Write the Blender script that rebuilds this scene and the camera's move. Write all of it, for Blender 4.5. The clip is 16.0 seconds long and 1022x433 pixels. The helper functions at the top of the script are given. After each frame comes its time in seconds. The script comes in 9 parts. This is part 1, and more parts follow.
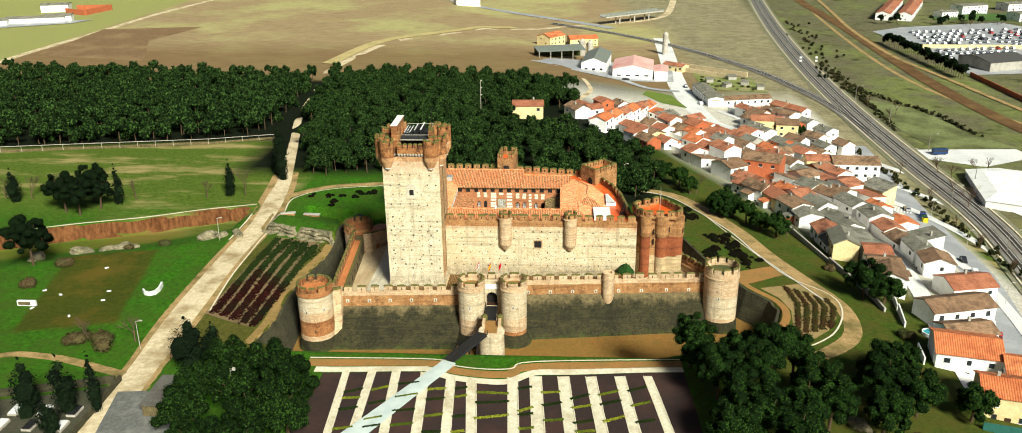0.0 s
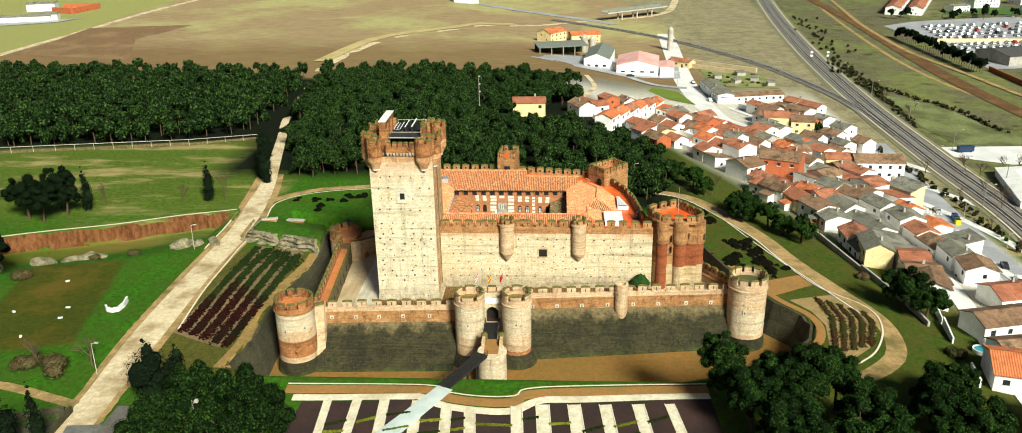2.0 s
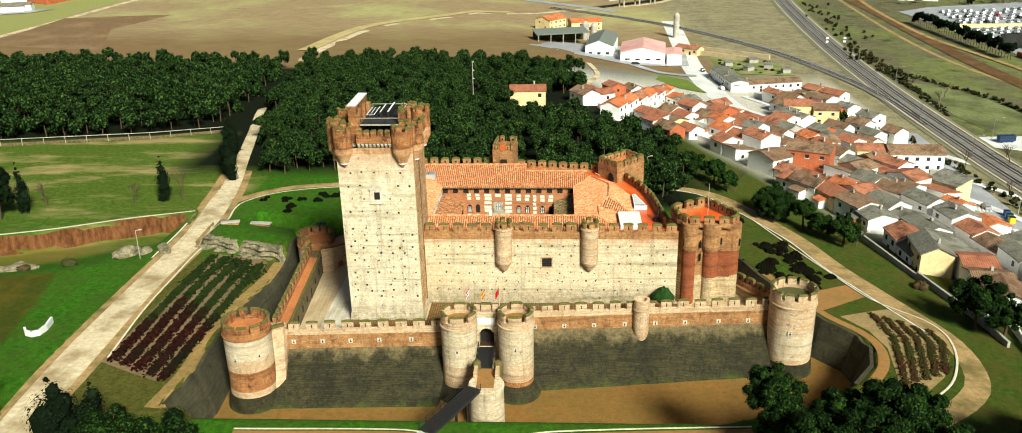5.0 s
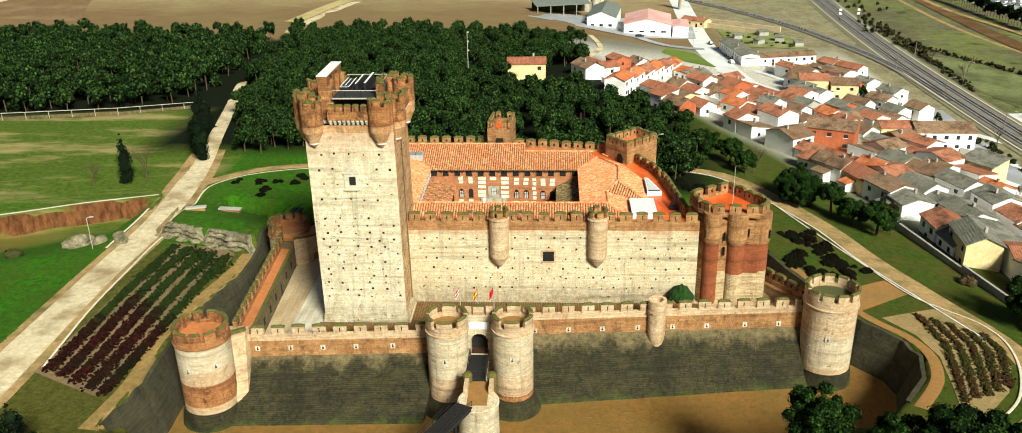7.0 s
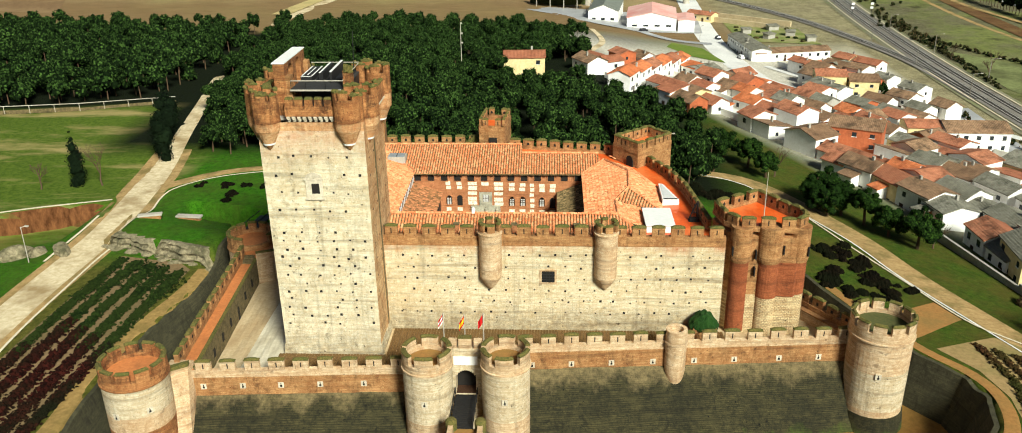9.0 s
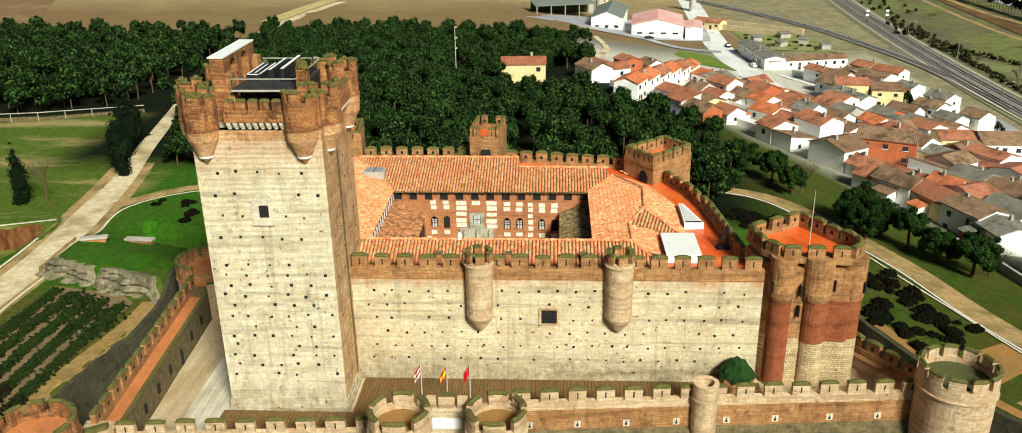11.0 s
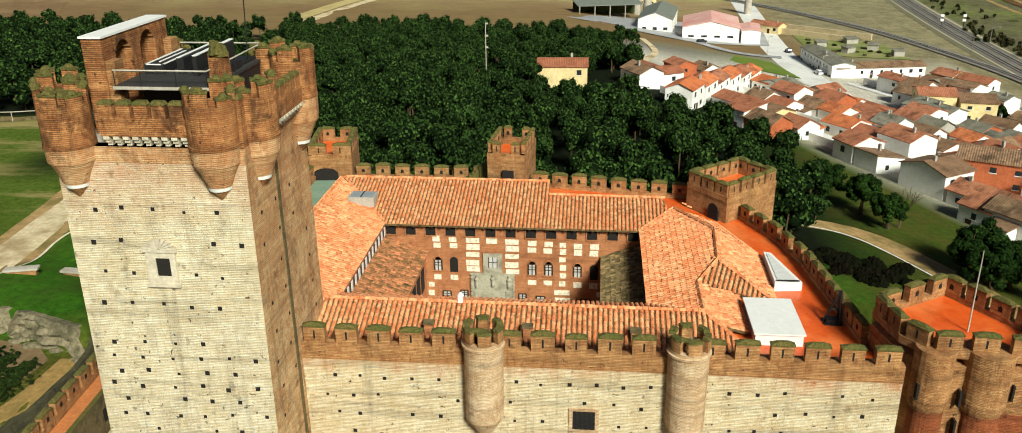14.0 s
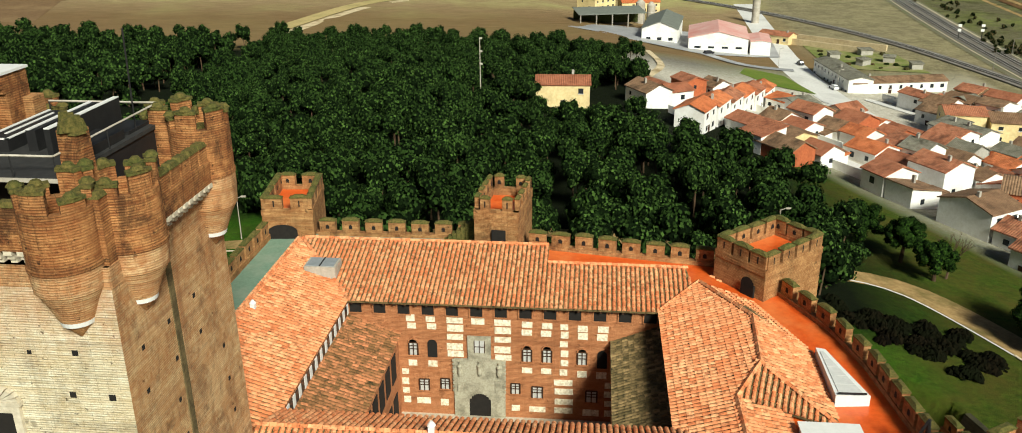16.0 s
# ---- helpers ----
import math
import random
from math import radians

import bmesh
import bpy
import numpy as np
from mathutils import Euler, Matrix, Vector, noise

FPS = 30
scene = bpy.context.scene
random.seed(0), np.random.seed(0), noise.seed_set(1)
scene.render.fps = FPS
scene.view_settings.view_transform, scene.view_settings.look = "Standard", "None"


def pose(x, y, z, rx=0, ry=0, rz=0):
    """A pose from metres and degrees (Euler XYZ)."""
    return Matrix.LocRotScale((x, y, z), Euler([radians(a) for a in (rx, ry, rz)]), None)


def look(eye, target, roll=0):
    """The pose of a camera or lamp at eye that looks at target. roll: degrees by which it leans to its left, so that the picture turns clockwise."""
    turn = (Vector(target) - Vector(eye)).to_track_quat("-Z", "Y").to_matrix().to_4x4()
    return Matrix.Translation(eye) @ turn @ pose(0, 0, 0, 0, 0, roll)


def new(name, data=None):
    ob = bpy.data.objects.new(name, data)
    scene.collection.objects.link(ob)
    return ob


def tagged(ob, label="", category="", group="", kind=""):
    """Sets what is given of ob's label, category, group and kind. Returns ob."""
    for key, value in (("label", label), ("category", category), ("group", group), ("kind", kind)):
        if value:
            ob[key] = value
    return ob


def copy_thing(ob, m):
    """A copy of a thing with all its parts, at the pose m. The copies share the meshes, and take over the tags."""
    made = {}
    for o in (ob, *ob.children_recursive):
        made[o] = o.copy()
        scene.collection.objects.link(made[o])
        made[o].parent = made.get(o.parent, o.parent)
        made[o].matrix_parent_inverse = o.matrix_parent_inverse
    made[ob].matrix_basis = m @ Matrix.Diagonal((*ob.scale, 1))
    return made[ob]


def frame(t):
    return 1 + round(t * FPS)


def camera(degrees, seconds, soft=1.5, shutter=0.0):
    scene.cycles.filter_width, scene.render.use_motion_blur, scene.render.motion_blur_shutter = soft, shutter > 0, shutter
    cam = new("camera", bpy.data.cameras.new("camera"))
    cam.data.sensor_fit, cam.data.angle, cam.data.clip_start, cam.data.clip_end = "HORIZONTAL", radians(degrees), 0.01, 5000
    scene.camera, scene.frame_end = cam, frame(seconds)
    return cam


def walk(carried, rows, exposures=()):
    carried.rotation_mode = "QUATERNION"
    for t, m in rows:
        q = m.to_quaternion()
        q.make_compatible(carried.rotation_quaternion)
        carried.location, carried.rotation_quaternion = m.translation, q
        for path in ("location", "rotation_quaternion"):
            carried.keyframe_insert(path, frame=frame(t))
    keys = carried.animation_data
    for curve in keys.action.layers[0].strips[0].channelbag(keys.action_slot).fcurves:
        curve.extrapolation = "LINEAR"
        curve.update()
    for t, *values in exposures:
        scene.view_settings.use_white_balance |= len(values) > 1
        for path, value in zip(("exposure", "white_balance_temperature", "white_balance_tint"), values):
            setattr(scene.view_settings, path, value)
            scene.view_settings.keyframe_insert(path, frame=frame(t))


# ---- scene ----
cam = camera(59.9, 16.0, soft=0.9)
PATH = [
    (0, (26.861, -190.477, 89.97), (26.753, -188.61, 89.259), -0.5),
    (0.5, (26.398, -185.416, 88.395), (26.29, -183.549, 87.684), -0.6),
    (1, (25.939, -180.467, 86.78), (25.832, -178.601, 86.07), -0.7),
    (1.5, (25.568, -175.666, 85.3), (25.462, -173.8, 84.59), -0.7),
    (2, (25.194, -170.714, 83.557), (25.087, -168.846, 82.848), -0.8),
    (2.5, (24.708, -165.937, 82.112), (24.603, -164.07, 81.403), -0.8),
    (3, (24.37, -161.24, 80.454), (24.266, -159.372, 79.747), -0.8),
    (5.3, (23.451, -138.253, 72.837), (23.349, -136.391, 72.114), -1.1),
    (5.5, (23.349, -136.327, 72.347), (23.247, -134.476, 71.598), -1.0),
    (6, (23.124, -131.333, 70.933), (23.024, -129.488, 70.169), -1.0),
    (6.5, (22.901, -126.325, 69.495), (22.803, -124.48, 68.731), -1.0),
    (7, (22.82, -121.508, 67.896), (22.722, -119.663, 67.13), -1.0),
    (7.5, (22.712, -116.487, 66.254), (22.615, -114.644, 65.484), -1.0),
    (8, (22.674, -111.547, 64.823), (22.577, -109.704, 64.053), -0.9),
    (8.5, (22.526, -106.588, 63.4), (22.431, -104.745, 62.629), -0.8),
    (9, (22.449, -101.604, 61.803), (22.355, -99.76, 61.034), -0.8),
    (11.5, (22.354, -77.228, 53.938), (22.257, -75.371, 53.203), -0.8),
    (12, (22.335, -72.223, 52.401), (22.238, -70.364, 51.67), -0.8),
    (12.5, (22.184, -67.127, 50.886), (22.053, -65.269, 50.156), -0.7),
    (13, (22.26, -62.299, 49.404), (22.076, -60.446, 48.676), -0.6),
    (13.5, (22.309, -57.493, 48.334), (22.124, -55.64, 47.606), -0.6),
    (14, (22.167, -52.538, 48.122), (21.983, -50.685, 47.393), -0.5),
    (14.5, (22.102, -47.902, 47.999), (21.918, -46.048, 47.272), -0.4),
    (15, (21.963, -43.242, 47.943), (21.779, -41.388, 47.217), -0.4),
    (15.5, (21.62, -38.501, 47.907), (21.437, -36.647, 47.182), -0.4),
    (16, (21.19, -33.896, 47.854), (21.007, -32.04, 47.131), -0.4),
]
walk(cam, [(t, look(eye, target, roll)) for t, eye, target, roll in PATH], [(0, 0.40, 6350, 5.0), (6, 0.37, 6350, 4.0), (9, 0.30, 6350, 4.0), (12, 0.16, 6350, 4.0), (16, 0.02, 6450, 5.0)])

# ---- light ----
SUN_DIR = Vector((0.40, -0.74, 0.60)).normalized()
world = bpy.data.worlds.new("world")
scene.world = world
world.use_nodes = True
wn = world.node_tree
sky = wn.nodes.new("ShaderNodeTexSky")
sky.sky_type = "NISHITA"
sky.sun_disc = False
sky.sun_elevation = math.asin(SUN_DIR.z)
sky.sun_rotation = math.atan2(SUN_DIR.x, SUN_DIR.y)
sky.air_density, sky.dust_density, sky.ozone_density = 1.0, 2.0, 0.8
wn.links.new(sky.outputs[0], wn.nodes["Background"].inputs[0])
wn.nodes["Background"].inputs[1].default_value = 0.031
sun_data = bpy.data.lights.new("sun", "SUN")
sun_data.energy, sun_data.angle, sun_data.color = 5.5, radians(14), (1.0, 0.985, 0.86)
sun = new("sun", sun_data)
sun.matrix_world = look(SUN_DIR * 300, (0, 0, 0))

# ---- materials ----
def rgb(h):
    """Linear colour from 0..1 sRGB."""
    return tuple(((c + 0.055) / 1.055) ** 2.4 if c > 0.04045 else c / 12.92 for c in h) + (1.0,)


class Nodes:
    """A small helper to write node trees."""

    def __init__(self, name, rough=0.9, metal=0.0, spec=0.3):
        self.m = bpy.data.materials.new(name)
        self.m.use_nodes = True
        self.t = self.m.node_tree
        self.b = self.t.nodes["Principled BSDF"]
        self.b.inputs["Roughness"].default_value = rough
        self.b.inputs["Metallic"].default_value = metal
        self.b.inputs["Specular IOR Level"].default_value = spec
        self.pos = self.t.nodes.new("ShaderNodeNewGeometry").outputs["Position"]

    def link(self, a, b):
        self.t.links.new(a, b)

    def scaled(self, sx, sy, sz, src=None):
        n = self.t.nodes.new("ShaderNodeMapping")
        n.inputs["Scale"].default_value = (sx, sy, sz)
        self.link(src or self.pos, n.inputs["Vector"])
        return n.outputs[0]

    def noise(self, scale, detail=4.0, rough=0.6, vec=None, distort=0.0):
        n = self.t.nodes.new("ShaderNodeTexNoise")
        n.inputs["Scale"].default_value = scale
        n.inputs["Detail"].default_value = detail
        n.inputs["Roughness"].default_value = rough
        n.inputs["Distortion"].default_value = distort
        self.link(vec or self.pos, n.inputs["Vector"])
        return n.outputs["Fac"]

    def ramp(self, fac, a, b):
        n = self.t.nodes.new("ShaderNodeMapRange")
        n.inputs["From Min"].default_value, n.inputs["From Max"].default_value = a, b
        self.link(fac, n.inputs["Value"])
        return n.outputs[0]

    def mix(self, fac, a, b, mode="MIX"):
        n = self.t.nodes.new("ShaderNodeMix")
        n.data_type, n.blend_type = "RGBA", mode
        ins = {"f": n.inputs[0], "a": n.inputs[6], "b": n.inputs[7]}
        for src, sock in ((fac, ins["f"]), (a, ins["a"]), (b, ins["b"])):
            if isinstance(src, (int, float)):
                sock.default_value = src
            elif isinstance(src, tuple):
                sock.default_value = src
            else:
                self.link(src, sock)
        return n.outputs[2]

    def math(self, op, a, b=0.0):
        n = self.t.nodes.new("ShaderNodeMath")
        n.operation = op
        for v, sock in ((a, n.inputs[0]), (b, n.inputs[1])):
            if isinstance(v, (int, float)):
                sock.default_value = v
            else:
                self.link(v, sock)
        return n.outputs[0]

    def sep(self, src=None):
        n = self.t.nodes.new("ShaderNodeSeparateXYZ")
        self.link(src or self.pos, n.inputs[0])
        return n.outputs

    def comb(self, x, y, z=0.0):
        n = self.t.nodes.new("ShaderNodeCombineXYZ")
        for v, sock in zip((x, y, z), n.inputs):
            if isinstance(v, (int, float)):
                sock.default_value = v
            else:
                self.link(v, sock)
        return n.outputs[0]

    def rand(self):
        return self.t.nodes.new("ShaderNodeObjectInfo").outputs["Random"]

    def island(self):
        return self.t.nodes.new("ShaderNodeNewGeometry").outputs["Random Per Island"]

    def done(self, col, bump=None, strength=0.4, dist=0.05):
        if isinstance(col, tuple):
            self.b.inputs["Base Color"].default_value = col
        else:
            self.link(col, self.b.inputs["Base Color"])
        if bump is not None:
            n = self.t.nodes.new("ShaderNodeBump")
            n.inputs["Strength"].default_value, n.inputs["Distance"].default_value = strength, dist
            self.link(bump, n.inputs["Height"])
            self.link(n.outputs[0], self.b.inputs["Normal"])
        return self.m


def masonry(name, light, dark, stain, course=0.13, length=1.1, mortar=0.035, wear=0.5, streak=0.5, lines=0.55, pits=0.5, rust=None, soot=0.0):
    """Brickwork in fine courses with patches, rain streaks, holes and worn spots."""
    k = Nodes(name)
    x, y, z = k.sep()
    u = k.math("ADD", x, k.math("MULTIPLY", y, 0.83))
    bv = k.comb(u, z)
    br = k.t.nodes.new("ShaderNodeTexBrick")
    k.link(bv, br.inputs["Vector"])
    br.inputs["Scale"].default_value = 1.0
    br.inputs["Brick Width"].default_value, br.inputs["Row Height"].default_value = length, course
    br.inputs["Mortar Size"].default_value = mortar
    br.inputs["Mortar Smooth"].default_value = 0.5
    br.inputs["Color1"].default_value, br.inputs["Color2"].default_value = (0.2, 0.2, 0.2, 1), (1, 1, 1, 1)
    br.inputs["Mortar"].default_value = (0, 0, 0, 1)
    big = k.ramp(k.noise(0.16, 5, 0.65), 0.38, 0.66)
    fine = k.noise(1.9, 9, 0.85)
    col = k.mix(k.ramp(fine, 0.4, 0.6), dark, light)
    col = k.mix(k.math("MULTIPLY", big, wear), col, dark)
    col = k.mix(0.08, col, k.mix(br.outputs["Color"], dark, light))
    worn = k.ramp(k.noise(0.42, 7, 0.72), 0.46, 0.56)
    col = k.mix(k.math("MULTIPLY", worn, wear * 0.8), col, light)
    # bands of single courses, weathered harder
    rows = k.ramp(k.noise(1.0, 2, 0.5, k.scaled(0.12, 0.12, 5.0)), 0.5, 0.66)
    col = k.mix(k.math("MULTIPLY", rows, 0.4), col, dark)
    down = k.ramp(k.noise(1.0, 4, 0.65, k.scaled(1.1, 1.1, 0.07)), 0.56, 0.74)
    col = k.mix(k.math("MULTIPLY", down, streak), col, stain)
    band = k.ramp(k.noise(1.0, 4, 0.6, k.scaled(0.06, 0.06, 1.15)), 0.53, 0.66)
    col = k.mix(k.math("MULTIPLY", band, 0.44), col, stain)
    col = k.mix(k.math("MULTIPLY", k.math("MULTIPLY", br.outputs["Fac"], k.ramp(k.noise(0.5, 5, 0.7), 0.3, 0.62)), lines * 0.8), col, stain)
    spots = k.ramp(k.noise(0.75, 4, 0.6), 0.62, 0.7)
    col = k.mix(k.math("MULTIPLY", spots, 0.55), col, stain)
    grain = k.ramp(k.noise(1.0, 5, 0.7, k.scaled(0.7, 0.7, 6.5)), 0.42, 0.62)
    col = k.mix(k.math("MULTIPLY", grain, 0.62), col, dark)
    holes = k.ramp(k.noise(2.2, 4, 0.65), 0.64, 0.7)
    col = k.mix(k.math("MULTIPLY", holes, pits), col, stain)
    # ragged bands of redder or dirtier brick, each between two heights
    for lo, hi, tint, share_ in (rust or ()):
        edge = k.math("ADD", z, k.math("MULTIPLY", k.math("SUBTRACT", k.noise(0.3, 6, 0.7, k.scaled(1, 1, 0.35)), 0.5), 7.0))
        zone = k.ramp(edge, lo, hi)
        col = k.mix(k.math("MULTIPLY", k.math("MULTIPLY", zone, share_), k.ramp(k.noise(1.4, 6, 0.75), 0.25, 0.6)), col, tint)
    # old soot and weather stains with ragged edges
    if soot:
        old = k.ramp(k.noise(0.5, 9, 0.78, k.scaled(1, 1, 0.55), 0.6), 0.5, 0.62)
        col = k.mix(k.math("MULTIPLY", old, soot), col, stain)
        bleach = k.ramp(k.noise(0.9, 8, 0.75, k.scaled(1, 1, 1.6)), 0.55, 0.66)
        col = k.mix(k.math("MULTIPLY", bleach, soot * 0.7), col, light)
    bump = k.math("SUBTRACT", k.math("ADD", fine, k.math("MULTIPLY", grain, -0.25)), k.math("ADD", k.math("MULTIPLY", br.outputs["Fac"], 0.3), k.math("MULTIPLY", holes, 0.7)))
    return k.done(col, bump, 0.9, 0.08)


def mottled(name, a, b, c, s1=0.3, s2=3.0, rough=0.95, bump=0.4, dist=0.05, third=0.5):
    """A surface of two colours at a small scale and patches of a third at a large one."""
    k = Nodes(name, rough)
    col = k.mix(k.ramp(k.noise(s2, 6, 0.7), 0.3, 0.7), a, b)
    col = k.mix(k.math("MULTIPLY", k.ramp(k.noise(s1, 4, 0.6), 0.45, 0.68), third), col, c)
    return k.done(col, k.noise(s2 * 2.2, 5, 0.7), bump, dist)


def plain(name, a, b, rough=0.6, metal=0.0, scale=2.0):
    k = Nodes(name, rough, metal)
    return k.done(k.mix(k.ramp(k.noise(scale, 5, 0.7), 0.3, 0.7), a, b), k.noise(scale * 6), 0.15, 0.02)


RUST = rgb((0.72, 0.43, 0.25))
SOOT = rgb((0.30, 0.25, 0.17))
M_CREAM = masonry("cream_brickwork", rgb((0.97, 0.93, 0.82)), rgb((0.74, 0.64, 0.49)), rgb((0.24, 0.19, 0.12)), wear=0.4, streak=0.4, lines=0.5, pits=0.85)
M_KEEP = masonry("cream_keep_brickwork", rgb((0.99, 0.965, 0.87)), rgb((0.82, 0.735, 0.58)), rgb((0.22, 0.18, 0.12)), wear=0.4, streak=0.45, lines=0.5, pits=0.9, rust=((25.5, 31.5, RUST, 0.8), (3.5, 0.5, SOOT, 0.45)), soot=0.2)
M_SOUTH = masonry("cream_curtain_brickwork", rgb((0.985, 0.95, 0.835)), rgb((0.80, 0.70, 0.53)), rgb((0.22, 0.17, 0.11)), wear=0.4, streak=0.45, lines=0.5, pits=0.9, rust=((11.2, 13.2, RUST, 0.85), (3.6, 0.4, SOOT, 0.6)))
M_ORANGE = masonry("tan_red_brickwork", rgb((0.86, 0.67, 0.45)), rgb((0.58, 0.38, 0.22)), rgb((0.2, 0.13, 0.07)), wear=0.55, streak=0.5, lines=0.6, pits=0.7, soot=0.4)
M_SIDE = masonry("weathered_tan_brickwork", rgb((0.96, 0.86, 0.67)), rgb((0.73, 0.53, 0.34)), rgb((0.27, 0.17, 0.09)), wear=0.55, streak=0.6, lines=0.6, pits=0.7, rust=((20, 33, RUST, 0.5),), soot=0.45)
M_PINK = masonry("pale_brickwork", rgb((0.95, 0.87, 0.73)), rgb((0.72, 0.57, 0.41)), rgb((0.28, 0.19, 0.12)), wear=0.45, streak=0.5, lines=0.45, pits=0.6)
M_TERRA = masonry("terracotta_brickwork", rgb((0.86, 0.63, 0.40)), rgb((0.56, 0.33, 0.18)), rgb((0.16, 0.09, 0.05)), wear=0.5, streak=0.6, lines=0.75, pits=0.8, soot=0.7)
M_RED = masonry("dark_red_brickwork", rgb((0.72, 0.42, 0.26)), rgb((0.52, 0.27, 0.15)), rgb((0.22, 0.12, 0.07)), wear=0.5, streak=0.4, pits=0.6)
M_RUBBLE = masonry("cream_rubble", rgb((0.95, 0.88, 0.70)), rgb((0.70, 0.57, 0.40)), rgb((0.24, 0.17, 0.1)), course=0.26, length=0.42, mortar=0.05, wear=0.4, streak=0.3, lines=0.9, pits=1.0)
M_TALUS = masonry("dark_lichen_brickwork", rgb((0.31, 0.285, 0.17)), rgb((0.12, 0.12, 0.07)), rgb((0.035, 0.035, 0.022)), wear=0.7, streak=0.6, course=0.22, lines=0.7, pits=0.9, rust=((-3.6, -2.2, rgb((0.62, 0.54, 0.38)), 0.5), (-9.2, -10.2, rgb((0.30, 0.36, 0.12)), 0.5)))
M_MOSS = mottled("mossy_coping", rgb((0.25, 0.27, 0.11)), rgb((0.52, 0.46, 0.25)), rgb((0.24, 0.32, 0.13)), 0.8, 6, bump=1.0, dist=0.12)
M_COURT = mottled("court_gravel", rgb((0.82, 0.74, 0.60)), rgb((0.72, 0.62, 0.47)), rgb((0.62, 0.48, 0.30)), 0.15, 2)
M_OCHRE = mottled("ochre_ground", rgb((0.66, 0.48, 0.26)), rgb((0.54, 0.38, 0.2)), rgb((0.44, 0.4, 0.22)), 0.2, 2)
M_DECK = mottled("orange_waterproof_deck", rgb((0.90, 0.40, 0.16)), rgb((0.80, 0.30, 0.10)), rgb((0.92, 0.56, 0.32)), 0.25, 1.5, rough=0.28, bump=0.1)
# near-black fill: the shade inside openings put into the colour
M_DARK = plain("dark_opening", (0.012, 0.010, 0.009, 1), (0.02, 0.017, 0.014, 1), 0.9)
M_IRON = plain("dark_steel", (0.012, 0.012, 0.013, 1), (0.022, 0.021, 0.021, 1), 0.55, 0.0)
M_WHITE = plain("white_paint", (0.72, 0.71, 0.68, 1), (0.82, 0.81, 0.79, 1), 0.7)
M_STONE = mottled("pale_stone", rgb((0.86, 0.82, 0.74)), rgb((0.74, 0.69, 0.6)), rgb((0.55, 0.5, 0.42)), 0.5, 4)
M_ROCK = mottled("weathered_rock", rgb((0.72, 0.67, 0.54)), rgb((0.42, 0.38, 0.29)), rgb((0.24, 0.25, 0.14)), 0.5, 2.2, bump=1.0, dist=0.35, third=0.75)
M_BARK = mottled("bark", rgb((0.36, 0.28, 0.2)), rgb((0.24, 0.18, 0.13)), rgb((0.3, 0.28, 0.2)), 1, 8)
M_TWIG = mottled("bare_twigs", rgb((0.42, 0.33, 0.26)), rgb((0.3, 0.23, 0.18)), rgb((0.36, 0.3, 0.24)), 1, 8)
M_GLASS = plain("window_glass", (0.02, 0.024, 0.028, 1), (0.03, 0.034, 0.038, 1), 0.12)
M_WOOD = plain("dark_wood", rgb((0.3, 0.2, 0.13)), rgb((0.2, 0.13, 0.09)), 0.7, 0, 4)
M_PORTAL = mottled("grey_carved_stone", rgb((0.74, 0.72, 0.64)), rgb((0.60, 0.57, 0.49)), rgb((0.33, 0.31, 0.25)), 0.9, 5, bump=0.8, third=0.6)
M_WALK = mottled("worn_tile_walk", rgb((0.82, 0.53, 0.32)), rgb((0.70, 0.42, 0.24)), rgb((0.56, 0.36, 0.22)), 0.4, 2.5, rough=0.6, bump=0.3)
M_WARD = mottled("pale_wet_paving", rgb((0.90, 0.86, 0.77)), rgb((0.80, 0.75, 0.64)), rgb((0.66, 0.59, 0.46)), 0.2, 1.5, rough=0.5)
M_CONCRETE = mottled("concrete", rgb((0.76, 0.73, 0.68)), rgb((0.64, 0.61, 0.56)), rgb((0.5, 0.46, 0.38)), 0.3, 3)


def foliage(name, a, b, c):
    k = Nodes(name, 0.9, spec=0.04)
    col = k.mix(k.math("POWER", k.island(), 1.6), a, b)
    col = k.mix(k.ramp(k.noise(0.12, 3), 0.4, 0.65), col, c)
    return k.done(col)


M_PINE = foliage("pine_foliage", rgb((0.045, 0.09, 0.04)), rgb((0.30, 0.41, 0.185)), rgb((0.16, 0.24, 0.10)))
M_PINE2 = foliage("dense_pine_foliage", rgb((0.05, 0.105, 0.035)), rgb((0.23, 0.34, 0.12)), rgb((0.11, 0.185, 0.06)))


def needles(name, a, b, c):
    """The inner mass of a crown: shade between tufts put into dark grain with relief."""
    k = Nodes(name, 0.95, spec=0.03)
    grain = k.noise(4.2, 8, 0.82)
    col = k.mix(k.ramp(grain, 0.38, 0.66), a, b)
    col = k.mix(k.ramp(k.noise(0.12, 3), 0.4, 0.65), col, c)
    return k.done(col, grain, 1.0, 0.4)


# near-black copy of the pine greens: shade in the crown's gaps as colour
M_INNER_SHADE = needles("shaded_inner_needles", rgb((0.012, 0.026, 0.012)), rgb((0.13, 0.20, 0.09)), rgb((0.055, 0.095, 0.04)))
M_CYPRESS = foliage("cypress_foliage", rgb((0.035, 0.06, 0.035)), rgb((0.11, 0.16, 0.085)), rgb((0.07, 0.11, 0.06)))
M_SHRUB = foliage("dry_shrub", rgb((0.23, 0.17, 0.12)), rgb((0.42, 0.36, 0.24)), rgb((0.27, 0.28, 0.16)))


